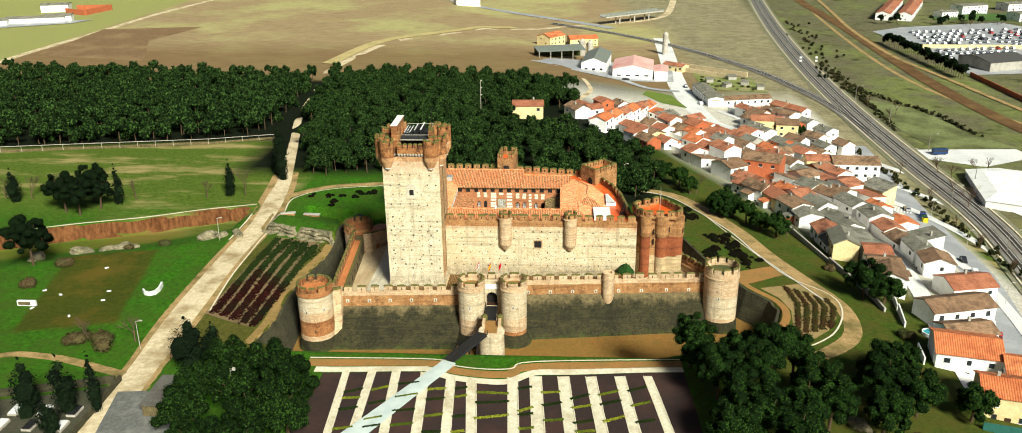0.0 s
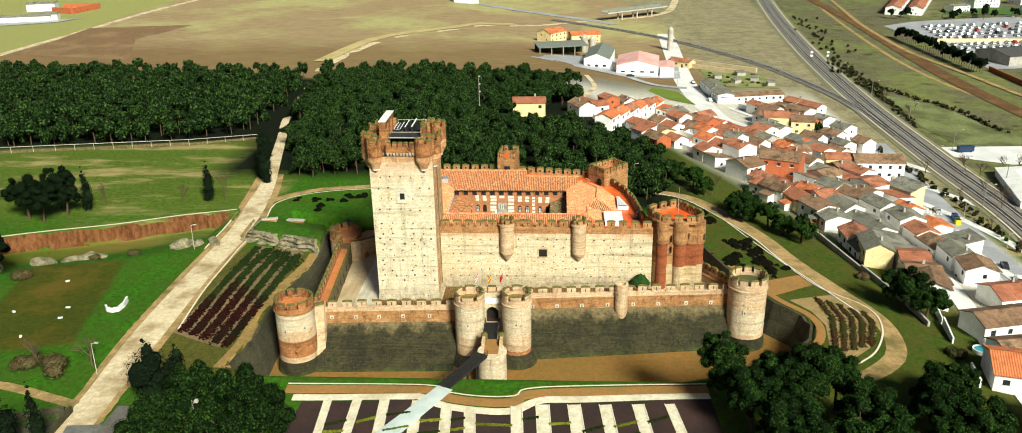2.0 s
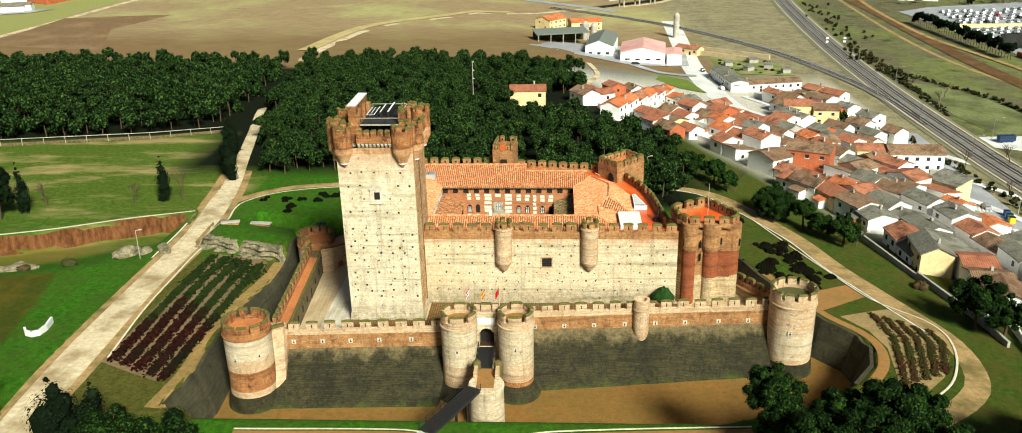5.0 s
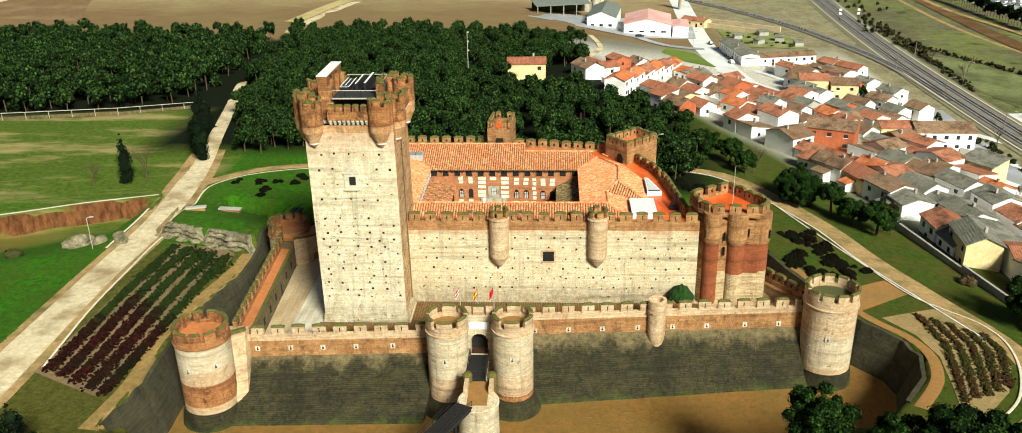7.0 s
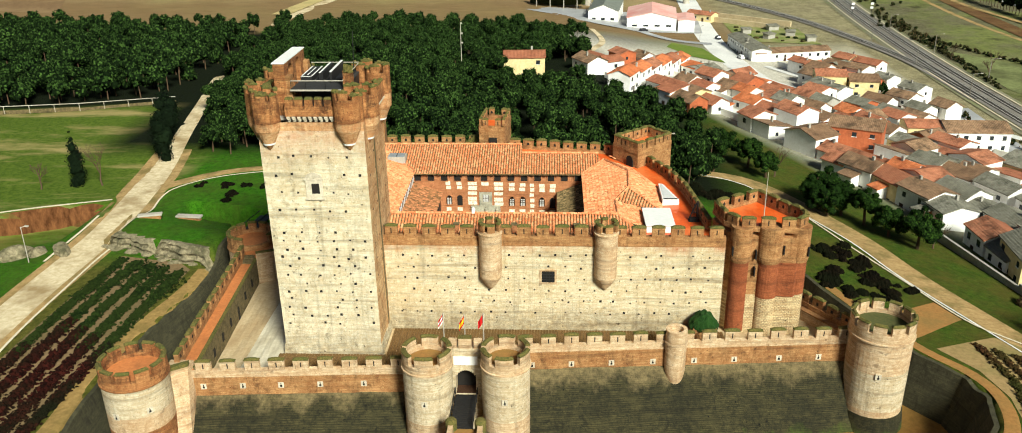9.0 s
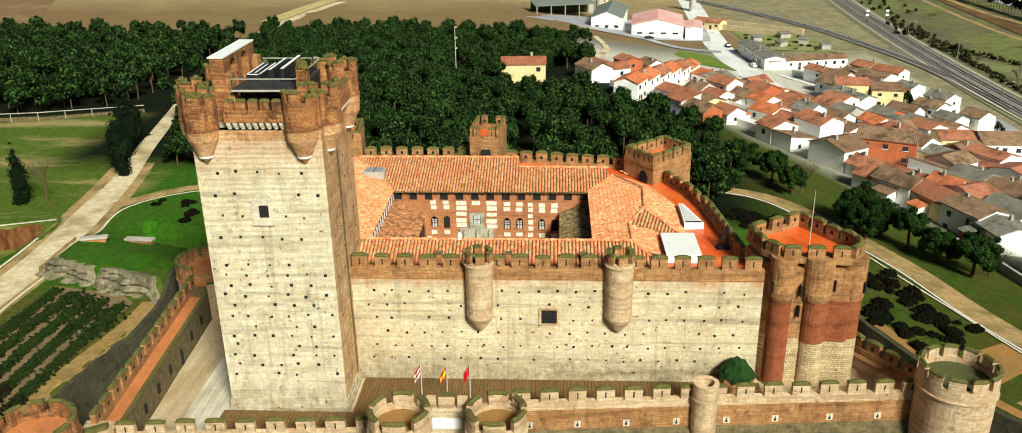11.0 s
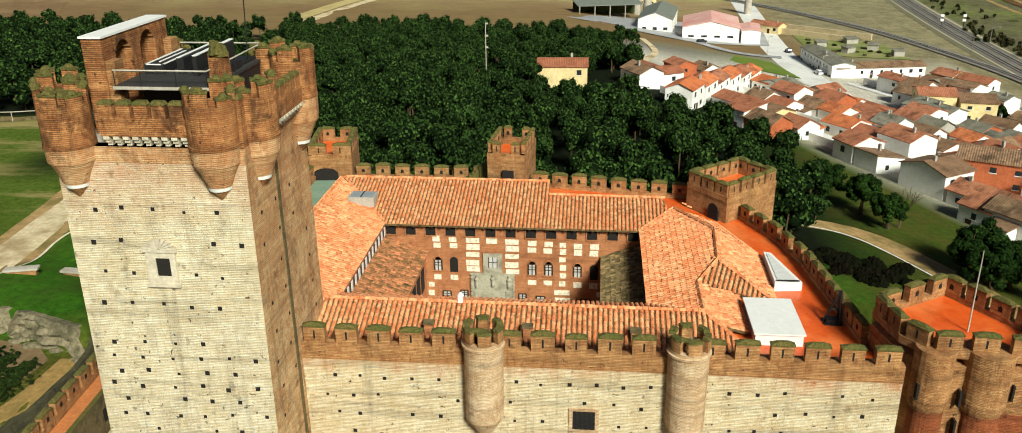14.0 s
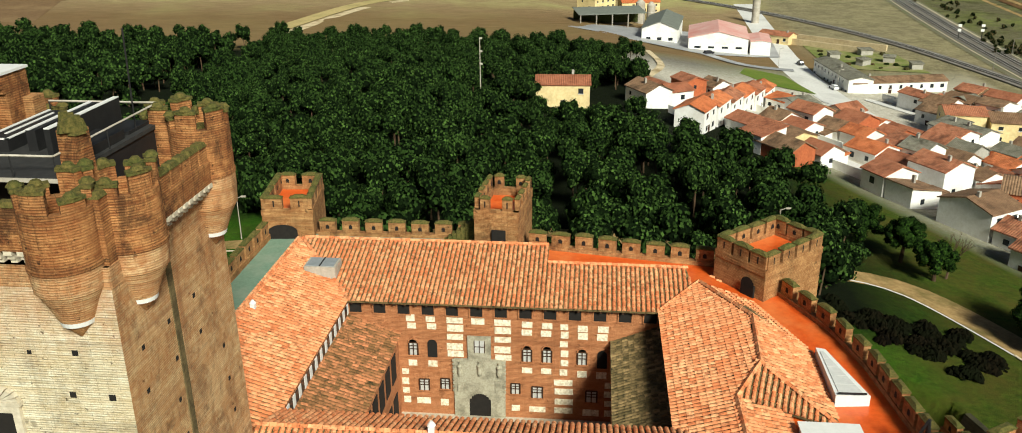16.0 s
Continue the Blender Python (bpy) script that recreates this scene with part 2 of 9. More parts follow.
def tiles(name, hi, mid, lo, pitch=0.24):
    """Clay tile colours by patch and tile."""
    k = Nodes(name, 0.85)
    t = k.mix(k.island(), mid, hi)
    t = k.mix(k.ramp(k.noise(2.4, 4, 0.7), 0.45, 0.7), t, lo)
    t = k.mix(k.math("MULTIPLY", k.ramp(k.noise(0.25, 4), 0.42, 0.7), 0.5), t, mid)
    return k.done(t, k.noise(7), 0.3, 0.03)


M_TILE = tiles("clay_roof_tile", rgb((0.97, 0.72, 0.52)), rgb((0.86, 0.51, 0.32)), rgb((0.56, 0.32, 0.19)))
M_TILE_MID = tiles("weathered_mixed_roof_tile", rgb((0.84, 0.54, 0.37)), rgb((0.50, 0.36, 0.22)), rgb((0.16, 0.17, 0.08)))
M_TILE_OLD = tiles("mossy_roof_tile", rgb((0.66, 0.55, 0.38)), rgb((0.36, 0.31, 0.19)), rgb((0.13, 0.14, 0.07)))

# ---- building helpers ----
def part(name, bm, material, parent=None, label=""):
    me = bpy.data.meshes.new(name)
    bm.to_mesh(me)
    bm.free()
    for m in material if isinstance(material, (list, tuple)) else (material,):
        me.materials.append(m)
    ob = new(name, me)
    ob.parent = parent
    if label:
        ob["label"] = label
    return ob


def share(name, mesh, parent, m):
    """A piece that shares its mesh."""
    ob = new(name, mesh)
    ob.parent = parent
    ob.matrix_basis = m
    return ob


def thing(name, label, category, group="", kind="", at=(0, 0, 0)):
    ob = new(name)
    ob.location = at
    return tagged(ob, label, category, group, kind)


def add_prism(bm, poly, z0, z1, shrink=0.0, mi=0, top_mi=None, shift=(0, 0)):
    """A prism over a plan outline (counter-clockwise), its top drawn in towards the middle by a share."""
    n = len(poly)
    cx, cy = sum(p[0] for p in poly) / n, sum(p[1] for p in poly) / n
    lo = [bm.verts.new((x, y, z0)) for x, y in poly]
    hi = [bm.verts.new((cx + (x - cx) * (1 - shrink) + shift[0], cy + (y - cy) * (1 - shrink) + shift[1], z1)) for x, y in poly]
    for i in range(n):
        f = bm.faces.new((lo[i], lo[(i + 1) % n], hi[(i + 1) % n], hi[i]))
        f.material_index = mi
    f = bm.faces.new(hi)
    f.material_index = mi if top_mi is None else top_mi
    bm.faces.new(lo[::-1]).material_index = mi
    return bm


def add_box(bm, x0, x1, y0, y1, z0, z1, mi=0):
    return add_prism(bm, [(x0, y0), (x1, y0), (x1, y1), (x0, y1)], z0, z1, mi=mi)


def box_bm(*a):
    return add_box(bmesh.new(), *a)


def ring(cx, cy, r, n=28, a0=0.0, a1=360.0):
    full = abs(a1 - a0) >= 359.9
    k = n if full else n + 1
    return [(cx + r * math.cos(radians(a0 + (a1 - a0) * i / n)), cy + r * math.sin(radians(a0 + (a1 - a0) * i / n))) for i in range(k)]


def add_lathe(bm, cx, cy, profile, n=28, mi=0):
    """Turned solid: profile rows of (radius, z)."""
    rows = [[bm.verts.new((x, y, z)) for x, y in ring(cx, cy, max(r, 0.02), n)] for r, z in profile]
    for a, b in zip(rows, rows[1:]):
        for i in range(n):
            bm.faces.new((a[i], a[(i + 1) % n], b[(i + 1) % n], b[i])).material_index = mi
    bm.faces.new(rows[0][::-1]).material_index = mi
    bm.faces.new(rows[-1]).material_index = mi
    return bm


def merlon_mesh(name, w, d, h, body):
    """A merlon with a mossy hipped cap and an arrow slit."""
    bm = bmesh.new()
    add_box(bm, -w / 2, w / 2, 0, d, 0, h)
    add_prism(bm, [(-w / 2 - 0.05, -0.05), (w / 2 + 0.05, -0.05), (w / 2 + 0.05, d + 0.05), (-w / 2 - 0.05, d + 0.05)], h, h + 0.1, mi=1)
    add_prism(bm, [(-w / 2, 0), (w / 2, 0), (w / 2, d), (-w / 2, d)], h + 0.1, h + 0.32, shrink=0.55, mi=1)
    add_box(bm, -0.07, 0.07, -0.015, 0.1, h * 0.25, h * 0.8, mi=2)
    add_box(bm, -0.19, 0.19, d - 0.08, d + 0.012, h * 0.3, h * 0.6, mi=2)
    add_box(bm, -0.11, 0.11, d - 0.08, d + 0.012, h * 0.6, h * 0.68, mi=2)
    me = bpy.data.meshes.new(name)
    bm.to_mesh(me)
    bm.free()
    for m in (body, M_MOSS, M_DARK):
        me.materials.append(m)
    return me


MERLON = merlon_mesh("merlon", 1.75, 0.6, 1.25, M_ORANGE)
MERLON_PALE = merlon_mesh("merlon_pale", 1.9, 0.55, 1.3, M_PINK)
MERLON_SMALL = merlon_mesh("merlon_small", 1.0, 0.45, 1.2, M_ORANGE)


def merlons(parent, p0, p1, z, mesh=None, pitch=2.5, seed=0):
    """A row of merlons along p0 to p1, their outer face on the line, depth to its left."""
    rnd = random.Random(seed * 7 + 3)
    p0, p1 = Vector(p0), Vector(p1)
    run = p1 - p0
    n = max(1, round(run.length / pitch))
    ang = math.degrees(math.atan2(run.y, run.x))
    for i in range(n):
        p = p0 + run * ((i + 0.5) / n)
        m = pose(p.x, p.y, z + rnd.uniform(-0.03, 0.02), 0, 0, ang + rnd.uniform(-0.6, 0.6)) @ Matrix.Diagonal((rnd.uniform(0.95, 1.04), 1, rnd.uniform(0.95, 1.05), 1))
        share("merlon", mesh or MERLON, parent, m)


def offset_line(p0, p1, d):
    """The line moved to its left by d."""
    run = (Vector(p1) - Vector(p0)).normalized()
    nrm = Vector((-run.y, run.x)) * d
    return tuple(Vector(p0) + nrm), tuple(Vector(p1) + nrm)


def strip(p0, p1, d):
    q0, q1 = offset_line(p0, p1, d)
    return [tuple(p0), tuple(p1), tuple(q1), tuple(q0)]

# ---- ground ----
def smooth(a, b, x):
    t = np.clip((x - a) / (b - a), 0, 1)
    return t * t * (3 - 2 * t)


MOAT = [(-37.5, -26), (-33, -29), (48, -29), (66, -22), (75.5, -10.5), (77.5, -4.4), (76.5, 0.5), (72, 6), (68, 15), (64, 26), (58, 48), (44, 62), (15, 66), (-16, 66), (-28.5, 50.8), (-38.6, 55.2), (-48.5, 57.4), (-46.5, 50.5), (-36.5, 47), (-33.6, 38), (-33.2, 20), (-35.4, 8), (-36.6, -4), (-35.8, -16)]
MOAT_Z = -10.0


def moat_depth(x, y):
    """How far inside the moat's outline a place lies, in metres (negative outside)."""
    x, y = np.asarray(x, float), np.asarray(y, float)
    inside = np.zeros(x.shape, bool)
    dist = np.full(x.shape, 1e9)
    for (ax, ay), (bx, by) in zip(MOAT, MOAT[1:] + MOAT[:1]):
        hit = ((ay > y) != (by > y)) & (x < (bx - ax) * (y - ay) / (by - ay + 1e-12) + ax)
        inside ^= hit
        ex, ey = bx - ax, by - ay
        t = np.clip(((x - ax) * ex + (y - ay) * ey) / (ex * ex + ey * ey), 0, 1)
        dist = np.minimum(dist, np.hypot(x - ax - t * ex, y - ay - t * ey))
    return np.where(inside, dist, -dist)


def base_height(x, y):
    x, y = np.asarray(x, float), np.asarray(y, float)
    d = (x - 15) * 0.9 + (y - 30) * 0.35
    return -2 - np.maximum(18 * smooth(20, 175, d), 12 * smooth(90, 330, y))


def height(x, y):
    """The lie of the land."""
    z = base_height(x, y)
    d = moat_depth(x, y)
    front = smooth(-20, -27, np.asarray(y, float)) * smooth(60, 45, np.asarray(x, float))
    width = 1.6 + 8.5 * front
    cut = np.clip((d + 0.5) / width, 0, 1)
    # the trench beside the road: a steep earth bank on its far side
    bank = 45.6 + 0.40 * (x + 95) + 0.3 * np.sin(x * 0.31)
    dy = np.asarray(y, float) - bank
    trench = smooth(0.6, -0.8, dy) * smooth(-30, -7, dy) * smooth(-64, -70, x) * smooth(-175, -165, x)
    # humps of the rough lawn
    hump = 0.35 * np.sin(x * 0.13 + 1.3) * np.sin(y * 0.11)
    # the rocky shelf above the planted bank
    shelf = (y - 37.6) * 0.922 + (x + 54) * 0.387
    rise = 2.6 * smooth(-0.4, 0.5, shelf) * smooth(17, 5, shelf) * smooth(-57, -53, x) * smooth(-31.5, -34, x)
    z = z + rise
    return z + (MOAT_Z - z) * cut - 4.2 * trench + hump * smooth(0, -6, d) * smooth(120, 60, np.abs(x + 20))


def axis_steps(parts):
    out = [parts[0][0]]
    for a, b, step in parts:
        n = max(1, round((b - a) / step))
        out += [a + (b - a) * i / n for i in range(1, n + 1)]
    return np.array(out)


def sheet(name, xs, ys, zf, material, label):
    gx, gy = np.meshgrid(xs, ys)
    gz = zf(gx, gy)
    nx, ny = len(xs), len(ys)
    verts = np.stack([gx, gy, gz], -1).reshape(-1, 3)
    i = np.arange((ny - 1) * nx).reshape(ny - 1, nx)[:, :-1].ravel()
    faces = np.stack([i, i + 1, i + 1 + nx, i + nx], -1)
    me = bpy.data.meshes.new(name)
    me.from_pydata(verts.tolist(), [], faces.tolist())
    me.polygons.foreach_set("use_smooth", [True] * len(me.polygons))
    me.materials.append(material)
    return tagged(new(name, me), label, "ground", kind="structure")


def ground_material():
    k = Nodes("grassland", 1.0, spec=0.1)
    x, y, z = k.sep()
    wob = k.math("MULTIPLY", k.math("SUBTRACT", k.noise(0.05, 4), 0.5), 26.0)
    fine = k.ramp(k.noise(0.9, 9, 0.85), 0.36, 0.64)
    mid = k.ramp(k.noise(0.16, 5, 0.7), 0.36, 0.66)
    grass = k.mix(fine, rgb((0.22, 0.32, 0.07)), rgb((0.40, 0.46, 0.17)))
    grass = k.mix(k.ramp(k.noise(0.06, 6, 0.7, k.scaled(0.35, 1.2, 1)), 0.5, 0.62), grass, rgb((0.62, 0.56, 0.36)))
    lush = k.mix(fine, rgb((0.09, 0.27, 0.02)), rgb((0.29, 0.50, 0.09)))
    lush = k.mix(k.math("MULTIPLY", mid, 0.75), lush, rgb((0.27, 0.33, 0.11)))

    def beyond(v, a, b):
        return k.ramp(k.math("ADD", v, wob), a, b)
    # rich lawn near the castle, thinner grass away from it
    slope_lawn = k.mix(fine, rgb((0.12, 0.23, 0.045)), rgb((0.32, 0.40, 0.12)))
    slope_lawn = k.mix(k.math("MULTIPLY", mid, 0.7), slope_lawn, rgb((0.36, 0.31, 0.14)))
    lush = k.mix(beyond(x, 48, 66), lush, slope_lawn)
    near = k.math("MULTIPLY", k.math("MAXIMUM", beyond(y, 62, 40), k.ramp(x, -60, -54)), beyond(x, 140, 110))
    col = k.mix(near, grass, lush)
    # worn brown-green playing lawn with a ragged edge
    px, py = k.math("ADD", x, 86.7), k.math("ADD", y, 0.4)
    across = k.math("ADD", k.math("MULTIPLY", px, 0.978), k.math("MULTIPLY", py, 0.207))
    along = k.math("SUBTRACT", k.math("MULTIPLY", py, 0.978), k.math("MULTIPLY", px, 0.207))
    ragged = k.math("MULTIPLY", k.math("SUBTRACT", k.noise(0.25, 5, 0.7), 0.5), 1.6)
    field = k.math("MULTIPLY", k.ramp(k.math("ADD", k.math("ABSOLUTE", across), ragged), 11.6, 10.2), k.ramp(k.math("ADD", k.math("ABSOLUTE", along), ragged), 22.5, 20.5))
    worn = k.mix(fine, rgb((0.20, 0.24, 0.05)), rgb((0.31, 0.32, 0.09)))
    worn = k.mix(k.math("MULTIPLY", k.ramp(k.noise(0.07, 5, 0.7), 0.45, 0.62), 0.8), worn, rgb((0.40, 0.33, 0.12)))
    col = k.mix(k.math("MULTIPLY", field, 0.96), col, worn)
    # very dark green ground under the woods
    wood_floor = k.mix(fine, rgb((0.035, 0.06, 0.02)), rgb((0.09, 0.12, 0.04)))
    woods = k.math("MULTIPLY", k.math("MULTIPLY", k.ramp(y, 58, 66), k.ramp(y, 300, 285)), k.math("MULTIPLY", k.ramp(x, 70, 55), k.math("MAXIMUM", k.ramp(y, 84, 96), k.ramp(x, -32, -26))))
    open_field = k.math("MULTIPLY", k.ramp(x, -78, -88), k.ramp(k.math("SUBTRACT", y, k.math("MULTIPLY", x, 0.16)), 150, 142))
    col = k.mix(k.math("MULTIPLY", woods, k.math("SUBTRACT", 1.0, open_field)), col, wood_floor)
    patchy = k.ramp(k.noise(0.13, 9, 0.82), 0.42, 0.62)
    # ploughed and fallow fields behind the woods
    furrow = k.noise(0.5, 5, 0.7, k.scaled(0.12, 1.9, 1))
    soil = k.mix(k.ramp(furrow, 0.3, 0.7), rgb((0.52, 0.43, 0.31)), rgb((0.71, 0.62, 0.47)))
    soil = k.mix(k.math("MULTIPLY", k.ramp(k.noise(0.011, 5, 0.6), 0.46, 0.6), 0.8), soil, rgb((0.70, 0.68, 0.45)))
    brown = k.mix(k.ramp(furrow, 0.3, 0.7), rgb((0.40, 0.30, 0.19)), rgb((0.56, 0.45, 0.31)))
    soil = k.mix(k.math("MULTIPLY", k.ramp(k.math("ADD", y, k.math("MULTIPLY", wob, 1.5)), 425, 370), 0.85), soil, brown)
    soil = k.mix(k.math("MULTIPLY", patchy, 0.35), soil, rgb((0.46, 0.40, 0.28)))
    far = k.math("MULTIPLY", k.ramp(y, 282, 300), k.ramp(k.math("ADD", x, k.math("MULTIPLY", y, -0.1)), 110, 80))
    col = k.mix(far, col, soil)
    meadow = k.mix(fine, rgb((0.52, 0.54, 0.28)), rgb((0.64, 0.62, 0.4)))
    col = k.mix(k.math("MULTIPLY", far, k.ramp(x, -318, -326)), col, meadow)
    # dry rough land by the railway
    rough_land = k.mix(fine, rgb((0.30, 0.29, 0.20)), rgb((0.52, 0.50, 0.38)))
    rough_land = k.mix(k.ramp(k.noise(0.03, 5, 0.7), 0.45, 0.62), rough_land, rgb((0.48, 0.51, 0.28)))
    rough_land = k.mix(k.math("MULTIPLY", k.ramp(k.noise(0.06, 4, 0.7), 0.56, 0.68), 0.8), rough_land, rgb((0.2, 0.185, 0.13)))
    pale_land = k.mix(fine, rgb((0.52, 0.47, 0.35)), rgb((0.70, 0.66, 0.52)))
    rough_land = k.mix(k.math("MULTIPLY", k.ramp(k.math("ADD", x, k.math("MULTIPLY", y, -0.06)), 162, 150), 0.85), rough_land, pale_land)
    rough_land = k.mix(k.math("MULTIPLY", patchy, 0.5), rough_land, rgb((0.25, 0.23, 0.16)))
    east = k.math("MULTIPLY", k.ramp(k.math("ADD", x, k.math("MULTIPLY", y, 0.12)), 150, 175), k.ramp(y, 60, 110))
    col = k.mix(k.math("MAXIMUM", east, k.math("MULTIPLY", k.ramp(y, 300, 330), k.ramp(x, 95, 115))), col, rough_land)
    # trodden earth among the houses
    yards = k.math("MULTIPLY", k.math("MULTIPLY", k.ramp(k.math("ADD", k.math("MULTIPLY", x, 0.9), k.math("MULTIPLY", y, 0.35)), 108, 122), k.ramp(x, 155, 150)), k.ramp(y, 300, 250))
    col = k.mix(yards, col, k.mix(fine, rgb((0.90, 0.88, 0.83)), rgb((0.66, 0.62, 0.54))))
    # thin olive turf between the dirt road and the moat
    olive = k.mix(fine, rgb((0.22, 0.22, 0.07)), rgb((0.46, 0.41, 0.20)))
    turf = k.math("MULTIPLY", k.math("MULTIPLY", k.ramp(x, -58, -54), k.ramp(x, -30, -34)), k.ramp(k.math("ADD", y, k.math("MULTIPLY", wob, 0.4)), 36, 27))
    col = k.mix(k.math("MULTIPLY", k.math("MULTIPLY", turf, k.ramp(y, -34, -28)), 0.8), col, olive)
    # ochre floor of the moat, grassy outer slope
    ochre = k.mix(fine, rgb((0.64, 0.47, 0.25)), rgb((0.50, 0.36, 0.18)))
    ochre = k.mix(k.math("MULTIPLY", mid, 0.4), ochre, rgb((0.42, 0.4, 0.2)))
    moat = k.math("MULTIPLY", k.ramp(z, -5.8, -7.2), k.math("MULTIPLY", k.ramp(x, 79, 77), k.ramp(y, 70, 66)))
    col = k.mix(moat, col, ochre)
    # bare earth bank of the trench
    earth = k.mix(k.ramp(k.noise(0.8, 5, 0.7, k.scaled(1, 1, 0.25)), 0.35, 0.65), rgb((0.30, 0.18, 0.10)), rgb((0.50, 0.33, 0.2)))
    steep = k.t.nodes.new("ShaderNodeNewGeometry").outputs["True Normal"]
    nz = k.sep(steep)[2]
    col = k.mix(k.math("MULTIPLY", k.ramp(nz, 0.8, 0.6), k.ramp(x, -62, -66)), col, earth)
    return k.done(col, k.noise(1.8, 8, 0.8), 1.0, 0.3)


M_GROUND = ground_material()
XS = axis_steps([(-2500, -600, 190), (-600, -200, 25), (-200, -130, 6), (-130, -60, 2.0), (-60, 92, 0.85), (92, 110, 1.6), (110, 260, 8), (260, 700, 25), (700, 2600, 190)])
YS = axis_steps([(-700, -200, 50), (-200, -60, 10), (-60, -36, 1.6), (-36, 62, 0.85), (62, 90, 1.6), (90, 340, 8), (340, 800, 25), (800, 3200, 200)])
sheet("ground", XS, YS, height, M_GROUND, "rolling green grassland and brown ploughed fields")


GX0, GY0, GSTEP = -180.0, -95.0, 0.75
GRID = height(*np.meshgrid(np.arange(GX0, 120.0, GSTEP), np.arange(GY0, 110.0, GSTEP))).tolist()


def ease(a, b, x):
    t = min(max((x - a) / (b - a), 0.0), 1.0)
    return t * t * (3 - 2 * t)


def gz(x, y):
    """The land's height at a place."""
    fx, fy = (x - GX0) / GSTEP, (y - GY0) / GSTEP
    i, j = int(fx), int(fy)
    if fx > 0 and fy > 0 and j < len(GRID) - 1 and i < len(GRID[0]) - 1:
        u, v = fx - i, fy - j
        a, b = GRID[j], GRID[j + 1]
        return (a[i] * (1 - u) + a[i + 1] * u) * (1 - v) + (b[i] * (1 - u) + b[i + 1] * u) * v
    d = (x - 15) * 0.9 + (y - 30) * 0.35
    return -2 - max(18 * ease(20, 175, d), 12 * ease(90, 330, y))


def ribbon(name, pts, width, material, label, lift=0.06, category="road", step=3.0, kind="structure", widths=None):
    """A road laid over the land along a curve through the given plan points."""
    pts = [Vector(p) for p in pts]
    ws = widths or [width] * len(pts)
    fine = []
    for i in range(len(pts) - 1):
        p0, p1, p2, p3 = pts[max(i - 1, 0)], pts[i], pts[i + 1], pts[min(i + 2, len(pts) - 1)]
        n = max(2, int((p2 - p1).length / step))
        for j in range(n):
            t = j / n
            p = 0.5 * (2 * p1 + (p2 - p0) * t + (2 * p0 - 5 * p1 + 4 * p2 - p3) * t * t + (3 * p1 - p0 - 3 * p2 + p3) * t ** 3)
            fine.append((p, ws[i] + (ws[i + 1] - ws[i]) * t))
    fine.append((pts[-1], ws[-1]))
    bm = bmesh.new()
    rows = []
    for i, (p, w) in enumerate(fine):
        a, b = fine[max(i - 1, 0)][0], fine[min(i + 1, len(fine) - 1)][0]
        t = (b - a).normalized()
        nrm = Vector((-t.y, t.x))
        row = []
        for s in (-1, -0.6, -0.2, 0.2, 0.6, 1):
            q = p + nrm * (w / 2 * s)
            row.append(bm.verts.new((q.x, q.y, gz(q.x, q.y) + lift - (0.03 if abs(s) == 1 else 0))))
        rows.append(row)
    for a, b in zip(rows, rows[1:]):
        for i in range(5):
            bm.faces.new((a[i], b[i], b[i + 1], a[i + 1]))
    bmesh.ops.recalc_face_normals(bm, faces=bm.faces)
    ob = part(name, bm, material)
    return tagged(ob, label, category, kind=kind)


def patch(name, poly, material, label, lift=0.05, category="ground", cell=2.5):
    """A flat area laid over the land inside a plan outline."""
    bm = bmesh.new()
    f = bm.faces.new([bm.verts.new((x, y, 0)) for x, y in poly])
    xs, ys = [p[0] for p in poly], [p[1] for p in poly]
    for axis, lo, hi in ((0, min(xs), max(xs)), (1, min(ys), max(ys))):
        n = int((hi - lo) / cell)
        for i in range(1, n + 1):
            co, no = [0, 0, 0], [0, 0, 0]
            co[axis], no[axis] = lo + i * (hi - lo) / (n + 1), 1
            bmesh.ops.bisect_plane(bm, geom=bm.verts[:] + bm.edges[:] + bm.faces[:], plane_co=co, plane_no=no)
    for v in bm.verts:
        v.co.z = gz(v.co.x, v.co.y) + lift
    bmesh.ops.recalc_face_normals(bm, faces=bm.faces)
    for fc in bm.faces:
        if fc.normal.z < 0:
            fc.normal_flip()
    return tagged(part(name, bm, material), label, category, kind="structure")


M_PATH = mottled("tan_footpath", rgb((0.74, 0.62, 0.42)), rgb((0.56, 0.44, 0.27)), rgb((0.38, 0.35, 0.17)), 0.2, 1.2, bump=0.8, third=0.85)
M_DIRT = mottled("pale_dirt_road", rgb((0.90, 0.84, 0.71)), rgb((0.74, 0.65, 0.49)), rgb((0.57, 0.47, 0.31)), 0.16, 1.0, bump=0.8, third=0.85)
M_STREET = mottled("pale_street", rgb((0.93, 0.92, 0.90)), rgb((0.84, 0.83, 0.81)), rgb((0.74, 0.73, 0.71)), 0.08, 1.2, rough=0.6)
M_ASPHALT = mottled("wet_asphalt", rgb((0.66, 0.66, 0.66)), rgb((0.56, 0.56, 0.57)), rgb((0.78, 0.78, 0.78)), 0.1, 1.5, rough=0.5, bump=0.15)
ribbon("road_verge", [(-56, -75), (-56.7, -39.8), (-57.7, -25), (-58.5, -6.3), (-59, 16.7), (-58.7, 42.5), (-61.5, 67.5), (-65.1, 90.1)], 9, M_PATH, "worn tan verge of the dirt road", lift=0.03, widths=[10, 8.6, 9.0, 9.6, 9.4, 8.6, 10, 8])
